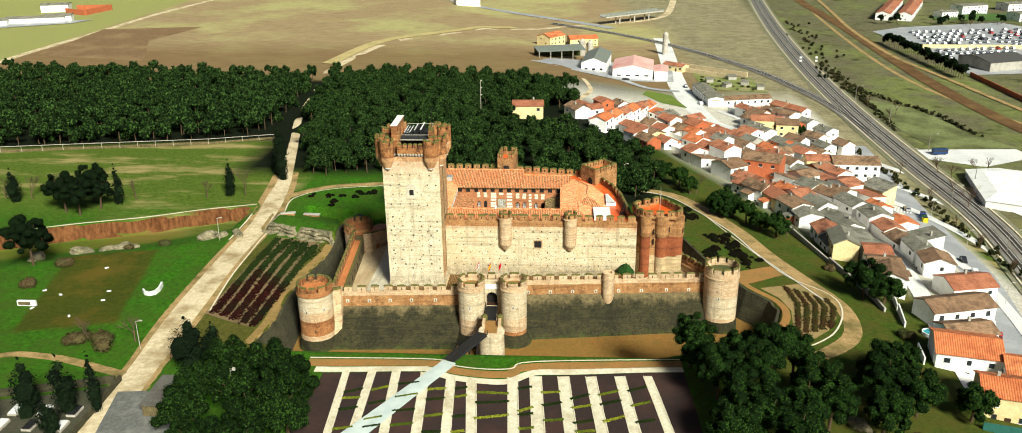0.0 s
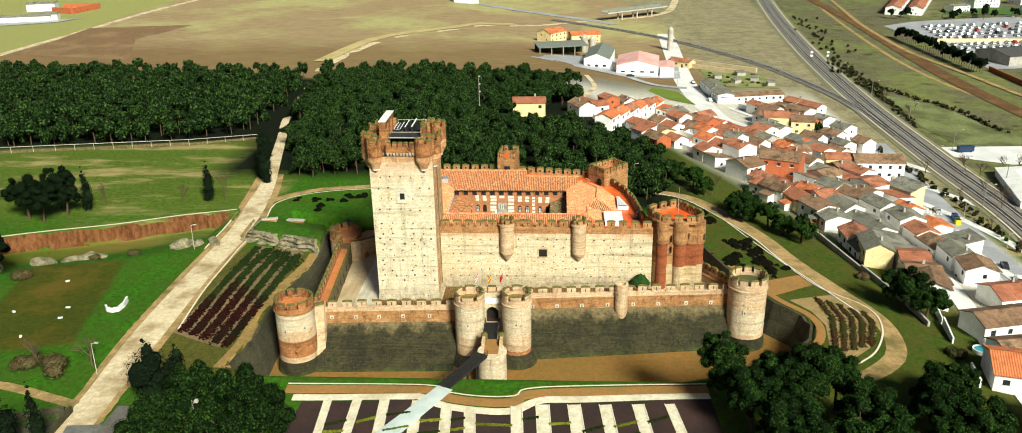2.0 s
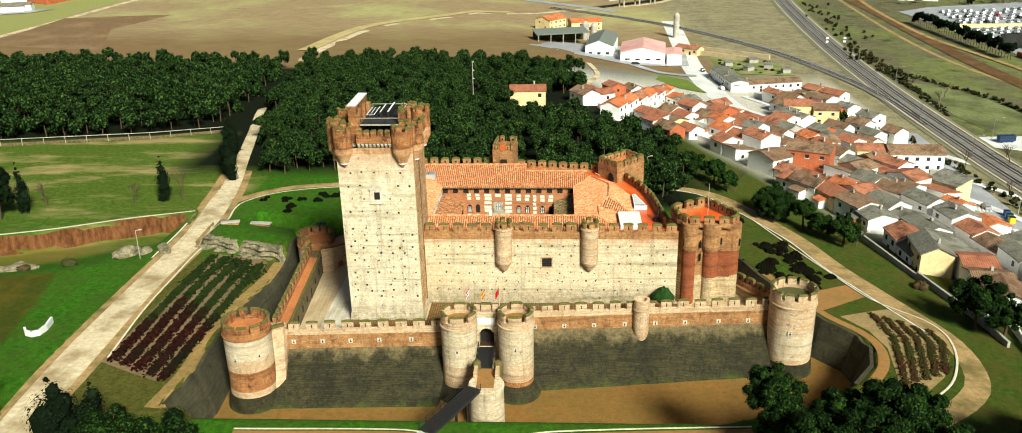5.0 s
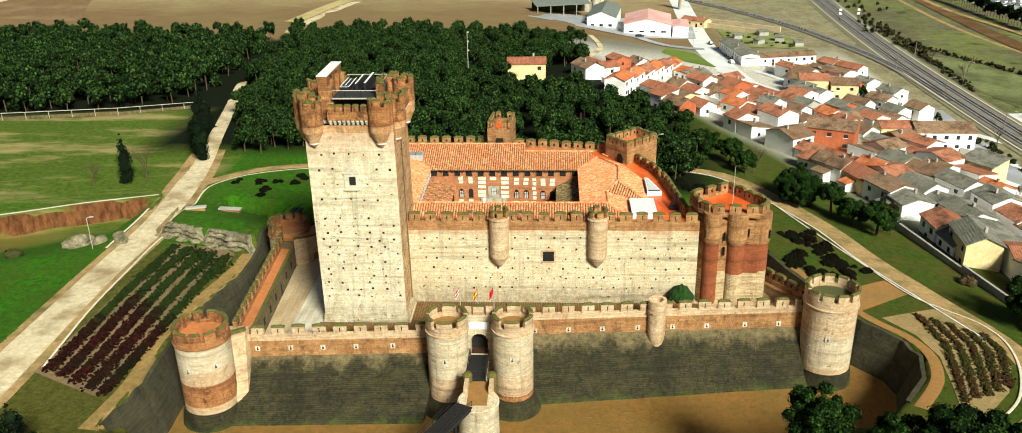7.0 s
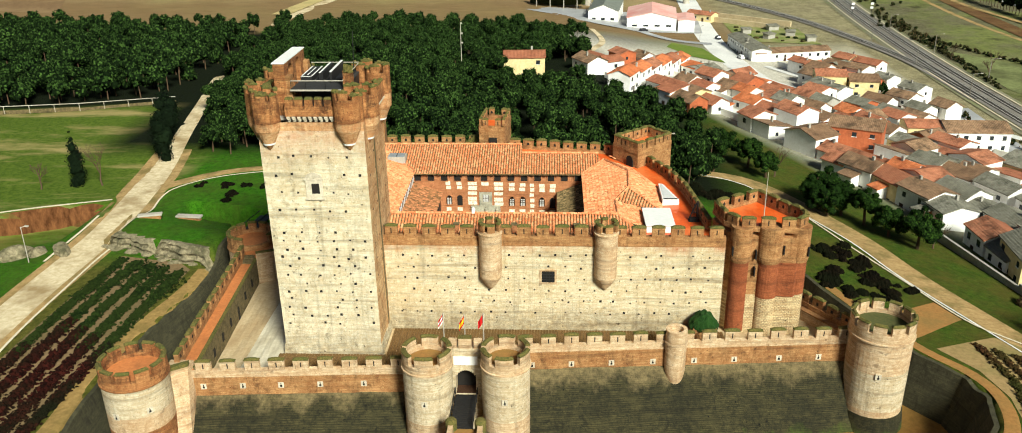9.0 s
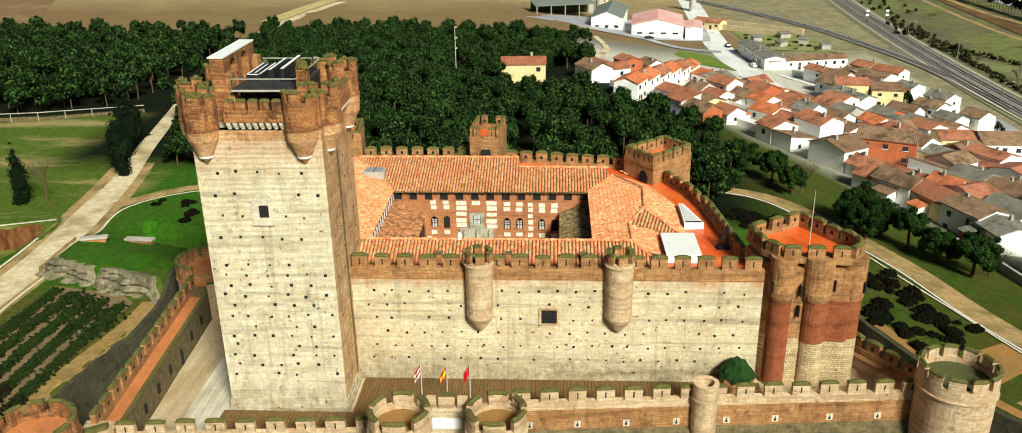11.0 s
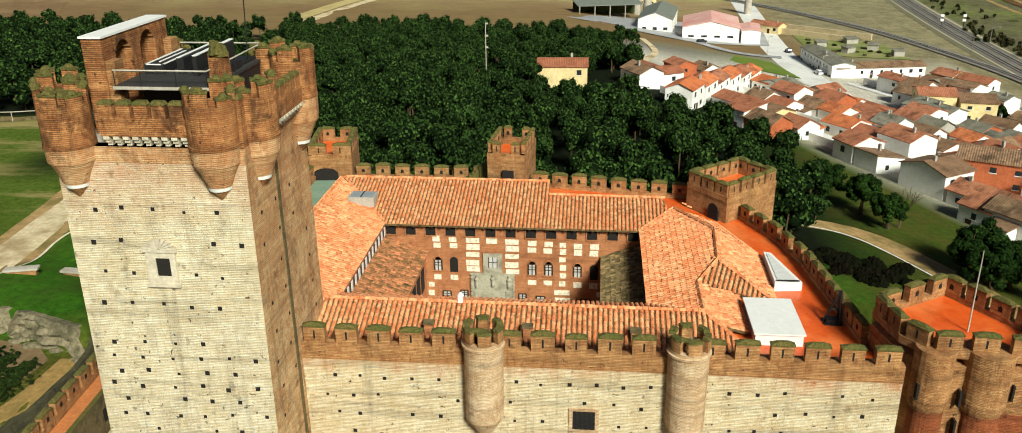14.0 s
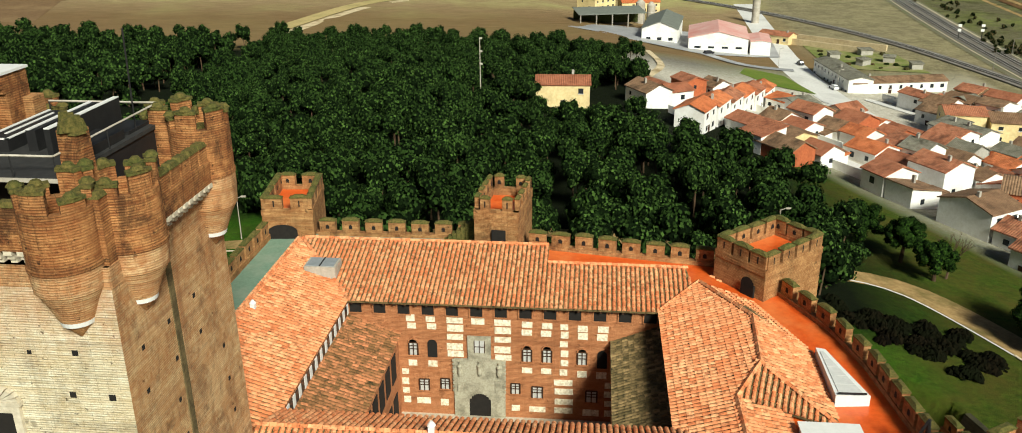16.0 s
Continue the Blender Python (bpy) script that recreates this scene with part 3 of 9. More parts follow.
ribbon("dirt_road", [(-56, -75), (-56.7, -39.8), (-57.7, -25), (-58.5, -6.3), (-59, 16.7), (-58.7, 42.5), (-61.5, 67.5), (-65.1, 90.1), (-75.1, 134.2), (-85.9, 178.7), (-100, 260)], 7.6, M_DIRT, "pale dirt road past the castle into the woods", widths=[8, 6.0, 6.2, 6.4, 6.2, 5.6, 6, 4.2, 3.4, 3.0, 3])
ribbon("yard_track", [(-89.0, -34.4), (-85.7, -33.3), (-76.0, -34.4), (-68.0, -37.0), (-59.7, -40.3)], 2.2, M_PATH, "thin worn dirt track over the lawn", lift=0.05)
ribbon("castle_path", [(-58, 66), (-47.7, 74.3), (-31.9, 79.5), (10, 88), (48.3, 81.8), (65.2, 78.0), (77.5, 53.0), (82.8, 33.6), (88.8, 16.7), (93.8, 1.9), (92.1, -12.6), (85.9, -21.7), (76, -30)], 3.4, M_PATH, "tan dirt path curving round the castle hill", widths=[3.6, 3, 3, 3, 4.4, 5.4, 5.2, 5.0, 4.8, 4.2, 3.9, 3.8, 3.2])
ribbon("path_kerb", [(47.9, 79.2), (62.6, 76.4), (74.8, 52.0), (80.1, 32.8), (86.2, 15.8), (91.2, 2.2)], 0.35, M_STREET, "low pale stone kerb along the castle path", lift=0.14, category="kerb", step=2)
ribbon("village_street", [(100, 470), (98.1, 425.2), (93.3, 311), (95.4, 237.3), (101.2, 205.7), (112, 180)], 11, M_STREET, "wide pale street into the village")
ribbon("station_street", [(155, 190), (153.4, 151.3), (151, 122.7), (147.8, 79), (144.9, 44.5), (133.2, -2.1), (122, -45), (112, -90)], 9.5, M_ASPHALT, "wet grey street between houses and railway")
ribbon("field_road", [(-323, 300), (-323, 344), (-322.5, 379), (-317.6, 457.7), (-312.9, 562), (-290, 720)], 6, M_DIRT, "pale track between the fields")
ribbon("bridge_road", [(-107, 310), (-107.1, 336.9), (-89.8, 416.6), (-49.3, 457.1), (-3.8, 501.5), (47.2, 533.5), (102.1, 563.2), (127.1, 642.1), (160, 900)], 6, M_DIRT, "pale country road running to the railway bridge")
ribbon("canal_path", [(262, 760), (255.2, 686), (240.5, 562.3), (227.5, 390.5), (229.5, 298.7), (244.7, 229.3), (262, 170)], 2.6, M_PATH, "narrow white path beside the ditch")

# ---- castle: outer wall ----
def curtain(name, p0, p1, z0, z_top, depth, label, mat=None, par=None, mer=None, pitch=2.5, seed=1, band=2.2, walk=None):
    """A curtain wall with a brick parapet; its outer face runs from p0 to p1, its depth lies to the left."""
    w = thing(name, label, "wall", kind="structure")
    zb = z_top - 1.5
    bm = bmesh.new()
    add_prism(bm, strip(p0, p1, depth), z0, zb - band)
    part("wall_body", bm, mat or M_CREAM, w)
    bm = bmesh.new()
    add_prism(bm, strip(*offset_line(p0, p1, -0.1), depth + 0.1), zb - band, zb - band + 0.18)
    floor_z = zb - 0.9 if band > 1.2 else zb - band + 0.18
    if band > 1.2:
        add_prism(bm, strip(*offset_line(p0, p1, -0.03), depth), zb - band + 0.18, floor_z)
    add_prism(bm, strip(*offset_line(p0, p1, -0.03), 0.7), floor_z, zb)
    part("parapet", bm, par or M_ORANGE, w)
    merlons(w, p0, p1, zb, mer, pitch, seed)
    return w


LOOP = bmesh.new()
add_box(LOOP, -0.36, 0.36, -0.03, 0.05, -0.4, 0.4, mi=0)
add_prism(LOOP, [(x, y) for x, y in ((-0.13, -0.04), (0.13, -0.04), (0.13, 0.04), (-0.13, 0.04))], -0.28, 0.0, mi=1)
add_box(LOOP, -0.05, 0.05, -0.04, 0.04, 0.0, 0.3, mi=1)
LOOP_MESH = bpy.data.meshes.new("loophole")
LOOP.to_mesh(LOOP_MESH)
LOOP.free()
for mm in (M_STONE, M_DARK):
    LOOP_MESH.materials.append(mm)


def loopholes(parent, p0, p1, z, shares):
    run = Vector(p1) - Vector(p0)
    ang = math.degrees(math.atan2(run.y, run.x))
    for s in shares:
        p = Vector(p0) + run * s
        share("loophole", LOOP_MESH, parent, pose(p.x, p.y, z, 0, 0, ang))


OUT_L0, OUT_L1 = (-23.0, -7.8), (4.6, -6.1)
OUT_R0, OUT_R1 = (17.5, -1.8), (62.5, 1.7)
w = curtain("wall_outer_west", OUT_L0, OUT_L1, -4, 2.75, 1.6, "pale brick outer curtain wall with mossy crenellations", mat=M_ORANGE, par=M_PINK, mer=MERLON_PALE, pitch=3.05, band=0.9)
loopholes(w, OUT_L0, OUT_L1, -1, [0.045, 0.225, 0.4, 0.58, 0.78])
w = curtain("wall_outer_east", OUT_R0, OUT_R1, -4, 3.35, 1.6, "pale brick outer curtain wall with mossy crenellations", mat=M_ORANGE, par=M_PINK, mer=MERLON_PALE, pitch=2.95, band=0.9)
loopholes(w, OUT_R0, OUT_R1, -1, [0.052, 0.167, 0.284, 0.405, 0.526, 0.644, 0.776, 0.893])


def talus(name, a0, a1, b0, b1, z_hi, z_lo, label):
    """The sloping dark foot of a wall: a0-a1 its top edge, b0-b1 its bottom edge."""
    bm = bmesh.new()
    n = 24
    grid = []
    for j in range(9):
        row = []
        for i in range(n + 1):
            s, t = i / n, j / 8
            top, bot = Vector(a0).lerp(Vector(a1), s), Vector(b0).lerp(Vector(b1), s)
            p = top.lerp(bot, t)
            wob = noise.noise((p.x * 0.35, p.y * 0.35, t * 4)) * 0.12
            row.append(bm.verts.new((p.x, p.y - wob, z_hi + (z_lo - z_hi) * t)))
        grid.append(row)
    for a, b in zip(grid, grid[1:]):
        for i in range(n):
            bm.faces.new((a[i], b[i], b[i + 1], a[i + 1]))
    back = [bm.verts.new((a0[0], a0[1] + 1.2, z_lo)), bm.verts.new((a1[0], a1[1] + 1.2, z_lo))]
    bm.faces.new([r[0] for r in grid][::-1] + [back[0]])
    bm.faces.new([r[-1] for r in grid] + [back[1]])
    bmesh.ops.recalc_face_normals(bm, faces=bm.faces)
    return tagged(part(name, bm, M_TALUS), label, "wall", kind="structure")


talus("talus_west", (-23.0, -7.75), (5.2, -6.0), (-28.4, -15.3), (3.4, -13.8), -2.3, -10.4, "dark lichen-covered sloping foot of the outer wall")
talus("talus_east", (17.5, -1.75), (63.0, 1.8), (18.5, -8.9), (64.0, -2.6), -1.6, -10.4, "dark lichen-covered sloping foot of the outer wall")


def round_tower(cx, cy, r, z0, z_top, label, bands, n_mer, floor=None, skirt=0.0, group="round towers of the outer wall", par=None, gap=None):
    """A round tower: banded shaft, parapet ring, merlons and a floor inside."""
    t = thing("round_tower", label, "tower", group, at=(cx, cy, z0))
    inv = Matrix.Translation((-cx, -cy, -z0))
    zb = z_top - 1.45
    lo = z0
    for k, (b, m) in enumerate(bands):
        bm = bmesh.new()
        r0 = r * (1 - 0.002 * (zb - lo))
        r1 = r * (1 - 0.002 * (zb - b))
        add_lathe(bm, cx, cy, [(r0, lo), (r1, b)], 40)
        bmesh.ops.transform(bm, matrix=inv, verts=bm.verts)
        part("shaft", bm, m, t)
        lo = b
    if skirt:
        bm = bmesh.new()
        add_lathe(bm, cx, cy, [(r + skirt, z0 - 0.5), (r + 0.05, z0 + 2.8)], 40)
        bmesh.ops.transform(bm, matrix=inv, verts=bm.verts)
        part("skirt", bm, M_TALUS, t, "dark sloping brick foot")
    bm = bmesh.new()
    add_lathe(bm, cx, cy, [(r + 0.16, lo), (r + 0.16, lo + 0.2), (r + 0.02, lo + 0.24), (r + 0.02, zb), (r - 0.62, zb), (r - 0.62, zb - 0.55), (0.02, zb - 0.55)], 40)
    bmesh.ops.transform(bm, matrix=inv, verts=bm.verts)
    part("parapet", bm, par or M_ORANGE, t)
    bm = bmesh.new()
    add_lathe(bm, cx, cy, [(r - 0.63, zb - 0.56), (r - 0.63, zb - 0.5), (0.02, zb - 0.5)], 32)
    bmesh.ops.transform(bm, matrix=inv, verts=bm.verts)
    part("floor_slab", bm, floor or M_OCHRE, t)
    # curved merlons
    for i in range(n_mer):
        a0 = 360 / n_mer * i + 360 / n_mer * 0.14
        a1 = 360 / n_mer * (i + 1) - 360 / n_mer * 0.14
        if gap and gap[0] < (a0 + a1) / 2 < gap[1]:
            continue
        bm = bmesh.new()
        poly = ring(0, 0, r, 6, a0, a1) + ring(0, 0, r - 0.55, 6, a0, a1)[::-1]
        add_prism(bm, poly, zb - z0, zb - z0 + 1.15)
        cap = ring(0, 0, r + 0.06, 6, a0 - 1, a1 + 1) + ring(0, 0, r - 0.6, 6, a0 - 1, a1 + 1)[::-1]
        add_prism(bm, cap, zb - z0 + 1.15, zb - z0 + 1.27, mi=1)
        lo_r = ring(0, 0, r - 0.02, 6, a0, a1) + ring(0, 0, r - 0.53, 6, a0, a1)[::-1]
        hi_r = ring(0, 0, r - 0.2, 6, a0 + 1, a1 - 1) + ring(0, 0, r - 0.36, 6, a0 + 1, a1 - 1)[::-1]
        va = [bm.verts.new((x, y, zb - z0 + 1.27)) for x, y in lo_r]
        vb = [bm.verts.new((x, y, zb - z0 + 1.45)) for x, y in hi_r]
        k = len(va)
        for q in range(k):
            bm.faces.new((va[q], va[(q + 1) % k], vb[(q + 1) % k], vb[q])).material_index = 1
        bm.faces.new(vb).material_index = 1
        part("merlon", bm, [par or M_ORANGE, M_MOSS], t)
    return t


def on_tower(t, cx, cy, r, ang, z):
    """A stone-framed loophole on a round shaft; ang is the compass of its normal."""
    p = pose(r * math.cos(radians(ang)), r * math.sin(radians(ang)), z - t.location.z, 0, 0, ang + 90)
    share("loophole", LOOP_MESH, t, p)


M_MOSSFLOOR = mottled("mossy_floor", rgb((0.26, 0.30, 0.15)), rgb((0.36, 0.34, 0.2)), rgb((0.16, 0.2, 0.08)), 0.4, 3)
LT = round_tower(-28.05, -12.0, 3.95, -10.2, 6.0, "round corner tower of banded pale and red brick with ochre floor", [(-6.2, M_PINK), (-2.6, M_TERRA), (-0.4, M_PINK), (3.4, M_CREAM)], 11, M_WALK, 0.7, par=M_TERRA)
on_tower(LT, 0, 0, 4.0, -106, -0.1)
on_tower(LT, 0, 0, 4.0, -48, 0.4)
RT = round_tower(65.0, 0.6, 4.0, -10.2, 6.3, "pale round corner tower with a grassy top", [(-6.5, M_PINK), (-1.0, M_CREAM), (3.4, M_PINK)], 11, M_MOSSFLOOR, 0.4, par=M_PINK)
on_tower(RT, 0, 0, 4.1, -105, -1.1)
GL = round_tower(7.2, -8.9, 3.05, -10.2, 6.1, "slim round gate tower of banded brick", [(-3.4, M_PINK), (3.5, M_CREAM)], 6, M_OCHRE, 1.4, group="gate towers", par=M_PINK)
on_tower(GL, 0, 0, 3.15, -92, -0.3)
GR = round_tower(16.8, -8.6, 3.0, -10.2, 6.1, "slim round gate tower of banded brick", [(-6.5, M_TERRA), (-3.2, M_PINK), (3.5, M_CREAM)], 6, M_OCHRE, 1.4, group="gate towers", par=M_PINK)
on_tower(GR, 0, 0, 3.1, -90, -0.1)

# ---- castle: inner curtain ----
S0, S1 = (-0.5, 6.7), (45.4, 6.7)
w_south = curtain("wall_inner_south", S0, S1, -0.6, 15.3, 2.6, "tall cream brick curtain wall with putlog holes", mat=M_SOUTH, band=1.4, pitch=2.62, seed=3)
E_PTS = [(44.6, 13.0), (43.0, 28.0), (41.7, 33.5), (38.6, 40.6)]
for i, (a, b) in enumerate(zip(E_PTS, E_PTS[1:])):
    curtain("wall_inner_east_%d" % (i + 1), a, b, -1.5, 14.0, 1.2, "brick curtain wall with mossy merlons", mat=M_ORANGE, band=1.0, pitch=2.3, seed=5 + i)
curtain("wall_inner_north_1", (33.4, 46.6), (14.6, 50.0), -1.5, 14.0, 1.2, "brick curtain wall with mossy merlons", mat=M_ORANGE, band=1.0, pitch=2.35, seed=9)
curtain("wall_inner_north_2", (9.4, 51.6), (-7.9, 51.4), -1.5, 14.0, 1.2, "brick curtain wall with mossy merlons", mat=M_ORANGE, band=1.0, pitch=2.35, seed=10)
curtain("wall_inner_west", (-12.9, 49.0), (-12.9, 13.0), -1.5, 14.4, 0.9, "brick curtain wall with mossy merlons", mat=M_ORANGE, band=1.0, pitch=2.2, seed=11)


def poly_tower(name, poly, z0, z_top, label, category, deck=1.1, bands=(), pitch=2.0, seed=0, mer=None):
    """A tower over a many-sided plan (counter-clockwise) with banded walls, parapet, merlons and deck."""
    t = thing(name, label, category)
    zb = z_top - 1.5
    n = len(poly)
    cx, cy = sum(p[0] for p in poly) / n, sum(p[1] for p in poly) / n
    lo = z0
    for z, m in bands or [(zb - deck - 0.2, M_ORANGE)]:
        part("tower_body", add_prism(bmesh.new(), poly, lo, z), m, t)
        lo = z
    bm = bmesh.new()
    for a, b in zip(poly, poly[1:] + poly[:1]):
        add_prism(bm, strip(*offset_line(a, b, -0.05), 0.62), zb - deck - 0.2, zb)
    part("parapet", bm, M_ORANGE, t)
    bm = bmesh.new()
    k = 0.5
    inner = [(cx + (x - cx) * (1 - k / max(1, math.hypot(x - cx, y - cy))), cy + (y - cy) * (1 - k / max(1, math.hypot(x - cx, y - cy)))) for x, y in poly]
    add_prism(bm, inner, zb - deck - 0.25, zb - deck)
    part("deck", bm, M_DECK, t, "orange waterproof deck")
    for i, (a, b) in enumerate(zip(poly, poly[1:] + poly[:1])):
        merlons(t, a, b, zb, mer, pitch, seed + i)
    return t


NE = poly_tower("corner_tower", [(32.7, 43.6), (36.5, 38.8), (42.7, 44.8), (39.0, 49.2)], -2, 16.6, "square brick corner tower turned to the walls, orange deck", "tower", deck=0.45, seed=20, pitch=2.1)
MID = poly_tower("wall_tower", [(9.4, 48.0), (13.9, 47.4), (14.7, 55.0), (10.1, 55.2)], -2, 18.1, "square brick tower on the rear wall with steps to its top", "tower", seed=30, pitch=1.9, deck=0.8, mer=MERLON_SMALL)
NW = poly_tower("corner_tower", [(-12.9, 48.9), (-7.7, 49.5), (-8.9, 57.5), (-14.0, 57.2)], -2, 17.0, "square brick corner tower with arched passage", "tower", deck=0.45, seed=40, pitch=2.1)
SE_POLY = [(44.6, 13.0), (45.4, 8.9), (47.0, 6.7), (49.4, 6.7), (54.6, 6.2), (56.2, 7.6), (56.2, 10.0), (51.6, 17.6)]
SE = poly_tower("corner_tower", SE_POLY, -0.6, 16.8, "large brick corner tower with rounded buttresses and orange deck", "tower", deck=0.45, seed=50, pitch=2.5, bands=[(5.4, M_RUBBLE), (14.0, M_ORANGE)])
for bx, by, br, foot in ((47.5, 7.2, 1.35, -0.2), (51.3, 7.1, 1.6, 5.2), (55.2, 7.5, 1.35, 5.6)):
    lo = -0.6
    for z, rr, m in ((foot, 0.9, M_RUBBLE), (10.3, 0.92, M_RED), (15.32, 1.06, M_ORANGE)):
        bm = bmesh.new()
        add_lathe(bm, bx, by, [(br * (rr - 0.1 if m is M_ORANGE else rr), lo), (br * rr, lo + 0.5 if m is M_ORANGE else z), (br * rr, z)], 24)
        part("rounded_buttress", bm, m, SE)
        lo = z
part("red_facing", add_prism(bmesh.new(), [(51.6, 6.32), (54.7, 6.02), (55.6, 6.9), (51.6, 7.4)], 5.4, 10.3), M_RED, SE, "newer red brick facing")
FP = thing("flag_pole", "thin pale pole on the corner tower deck", "pole", at=(51.0, 10.6, 14.1))
part("pole_shaft", add_lathe(bmesh.new(), 0, 0, [(0.07, 0), (0.04, 7.5)], 8), M_CONCRETE, FP)
part("pole_foot", box_bm(-0.25, 0.25, -0.25, 0.25, 0, 0.12), M_IRON, FP)
for bx in (14.1, 29.6):
    bm = bmesh.new()
    add_lathe(bm, bx, 6.5, [(0.1, 6.0), (0.75, 6.7), (0.85, 6.9), (1.5, 8.0), (1.55, 14.4), (1.68, 14.42), (1.68, 14.6), (1.55, 14.62), (1.55, 14.9), (1.05, 14.9), (1.05, 14.2), (0.02, 14.2)], 28)
    part("bartizan", bm, M_PINK, w_south, "slender round brick turret on the wall face")
bm = bmesh.new()
add_lathe(bm, 38.6, -0.4, [(0.15, -6.9), (1.0, -4.6), (1.35, -2.0), (1.4, 2.0), (1.55, 2.05), (1.5, 2.3), (1.4, 2.35), (1.4, 4.0), (0.9, 4.0), (0.9, 3.2), (0.02, 3.2)], 28)
part("bartizan", bm, M_PINK, w, "pale round turret on the wall")

# ---- castle: keep ----
KEEP = thing("keep_tower", "tall square cream brick keep with putlog holes and mossy turrets", "tower", at=(-6.5, 6.5, 0))


def kpart(name, bm, material, label=""):
    bmesh.ops.transform(bm, matrix=Matrix.Translation((6.5, -6.5, 0)), verts=bm.verts)
    return part(name, bm, material, KEEP, label)


bm = bmesh.new()
lo = [(-13.1, 0.0), (-0.25, 0.0), (-0.25, 13.0), (-13.1, 13.0)]
hi = [(-13.5, 0.55), (-0.45, 0.55), (-0.45, 12.6), (-13.5, 12.6)]
va, vb = [bm.verts.new((x, y, 0.9)) for x, y in lo], [bm.verts.new((x, y, 31.4)) for x, y in hi]
for i in range(4):
    bm.faces.new((va[i], va[(i + 1) % 4], vb[(i + 1) % 4], vb[i]))
bm.faces.new(vb)
bm.faces.new(va[::-1])
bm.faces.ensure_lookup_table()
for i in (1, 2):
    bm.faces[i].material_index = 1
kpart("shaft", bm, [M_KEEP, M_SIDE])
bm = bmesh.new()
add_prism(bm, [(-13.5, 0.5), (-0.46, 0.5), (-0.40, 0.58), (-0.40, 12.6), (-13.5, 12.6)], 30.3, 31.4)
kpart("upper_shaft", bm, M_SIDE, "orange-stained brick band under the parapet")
bm = bmesh.new()
for q, (e, z0, z1) in enumerate(((0.28, -1.6, -0.1), (0.2, -0.1, 0.4), (0.12, 0.4, 0.9))):
    add_prism(bm, [(-13.1 - e, -e), (-0.25 + e, -e), (-0.25 + e, 13 + e), (-13.1 - e, 13 + e)], z0, z1)
kpart("plinth", bm, M_KEEP, "stepped and stained brick plinth")


def bartizan(cx, cy, r, z_tip, z_top, n_mer=6):
    """A corbelled round turret: brick cone, white ring, drum and merlons."""
    bm = bmesh.new()
    add_lathe(bm, cx, cy, [(0.08, z_tip), (r * 0.42, z_tip + 0.75)], 24)
    kpart("corbel_tip", bm, M_ORANGE)
    bm = bmesh.new()
    add_lathe(bm, cx, cy, [(r * 0.46, z_tip + 0.75), (r * 0.5, z_tip + 1.0)], 24)
    kpart("stone_ring", bm, M_WHITE, "white stone ring")
    bm = bmesh.new()
    add_lathe(bm, cx, cy, [(r * 0.5, z_tip + 1.0), (r * 0.72, z_tip + 1.9), (r * 0.9, z_tip + 2.5), (r * 0.96, z_tip + 2.6), (r, z_tip + 3.6), (r, z_top - 4.0)], 28)
    kpart("turret", bm, M_SIDE)
    bm = bmesh.new()
    add_lathe(bm, cx, cy, [(r + 0.05, z_top - 4.0), (r + 0.05, z_top - 3.8), (r, z_top - 3.75), (r, z_top - 1.2), (r - 0.45, z_top - 1.2), (r - 0.45, z_top - 2.2), (0.02, z_top - 2.2)], 28)
    kpart("turret_head", bm, M_TERRA, "red-orange brick head of the turret")
    for i in range(n_mer):
        a0, a1 = 360 / n_mer * (i + 0.16), 360 / n_mer * (i + 0.84)
        bm = bmesh.new()
        up = 0.35 * math.sin(i * 2.3 + cx * 3.1 + cy)
        add_prism(bm, ring(cx, cy, r, 4, a0, a1) + ring(cx, cy, r - 0.42, 4, a0, a1)[::-1], z_top - 1.2, z_top - 0.4 + up)
        add_prism(bm, ring(cx, cy, r + 0.06, 4, a0 - 2, a1 + 2) + ring(cx, cy, r - 0.48, 4, a0 - 2, a1 + 2)[::-1], z_top - 0.4 + up, z_top - 0.22 + up, mi=1)
        mx, my = cx + (r - 0.21) * math.cos(radians((a0 + a1) / 2)), cy + (r - 0.21) * math.sin(radians((a0 + a1) / 2))
        add_prism(bm, ring(mx, my, 0.36, 7, 20 * i, 20 * i + 360), z_top - 0.22 + up, z_top + up, shrink=0.5, mi=1)
        kpart("merlon", bm, [M_TERRA, M_MOSS])


for cx, cy, zt in ((-12.2, 0.5, 35.5), (-2.3, 0.5, 35.6), (-0.55, 3.1, 35.6), (-13.7, 2.9, 35.9), (-0.5, 11.5, 36.3), (-2.6, 12.7, 36.0), (-13.7, 11.0, 35.8), (-10.8, 12.9, 36.0)):
    bartizan(cx, cy, 1.62, 27.9, zt)
for cx, cy in ((-1.2, 1.5), (-12.9, 1.4), (-1.2, 12.3), (-12.7, 12.3)):
    bm = bmesh.new()
    add_box(bm, cx - 0.75, cx + 0.75, cy - 0.75, cy + 0.75, 29.4, 34.6)
    add_prism(bm, [(cx - 0.8, cy - 0.8), (cx + 0.8, cy - 0.8), (cx + 0.8, cy + 0.8), (cx - 0.8, cy + 0.8)], 34.6, 34.9, shrink=0.25, mi=1)
    kpart("corner_pier", bm, [M_TERRA, M_MOSS])
bm = bmesh.new()
add_prism(bm, [(-3.0, 2.4), (-1.9, 2.3), (-1.7, 3.3), (-2.9, 3.4)], 33.0, 37.2, shrink=0.15)
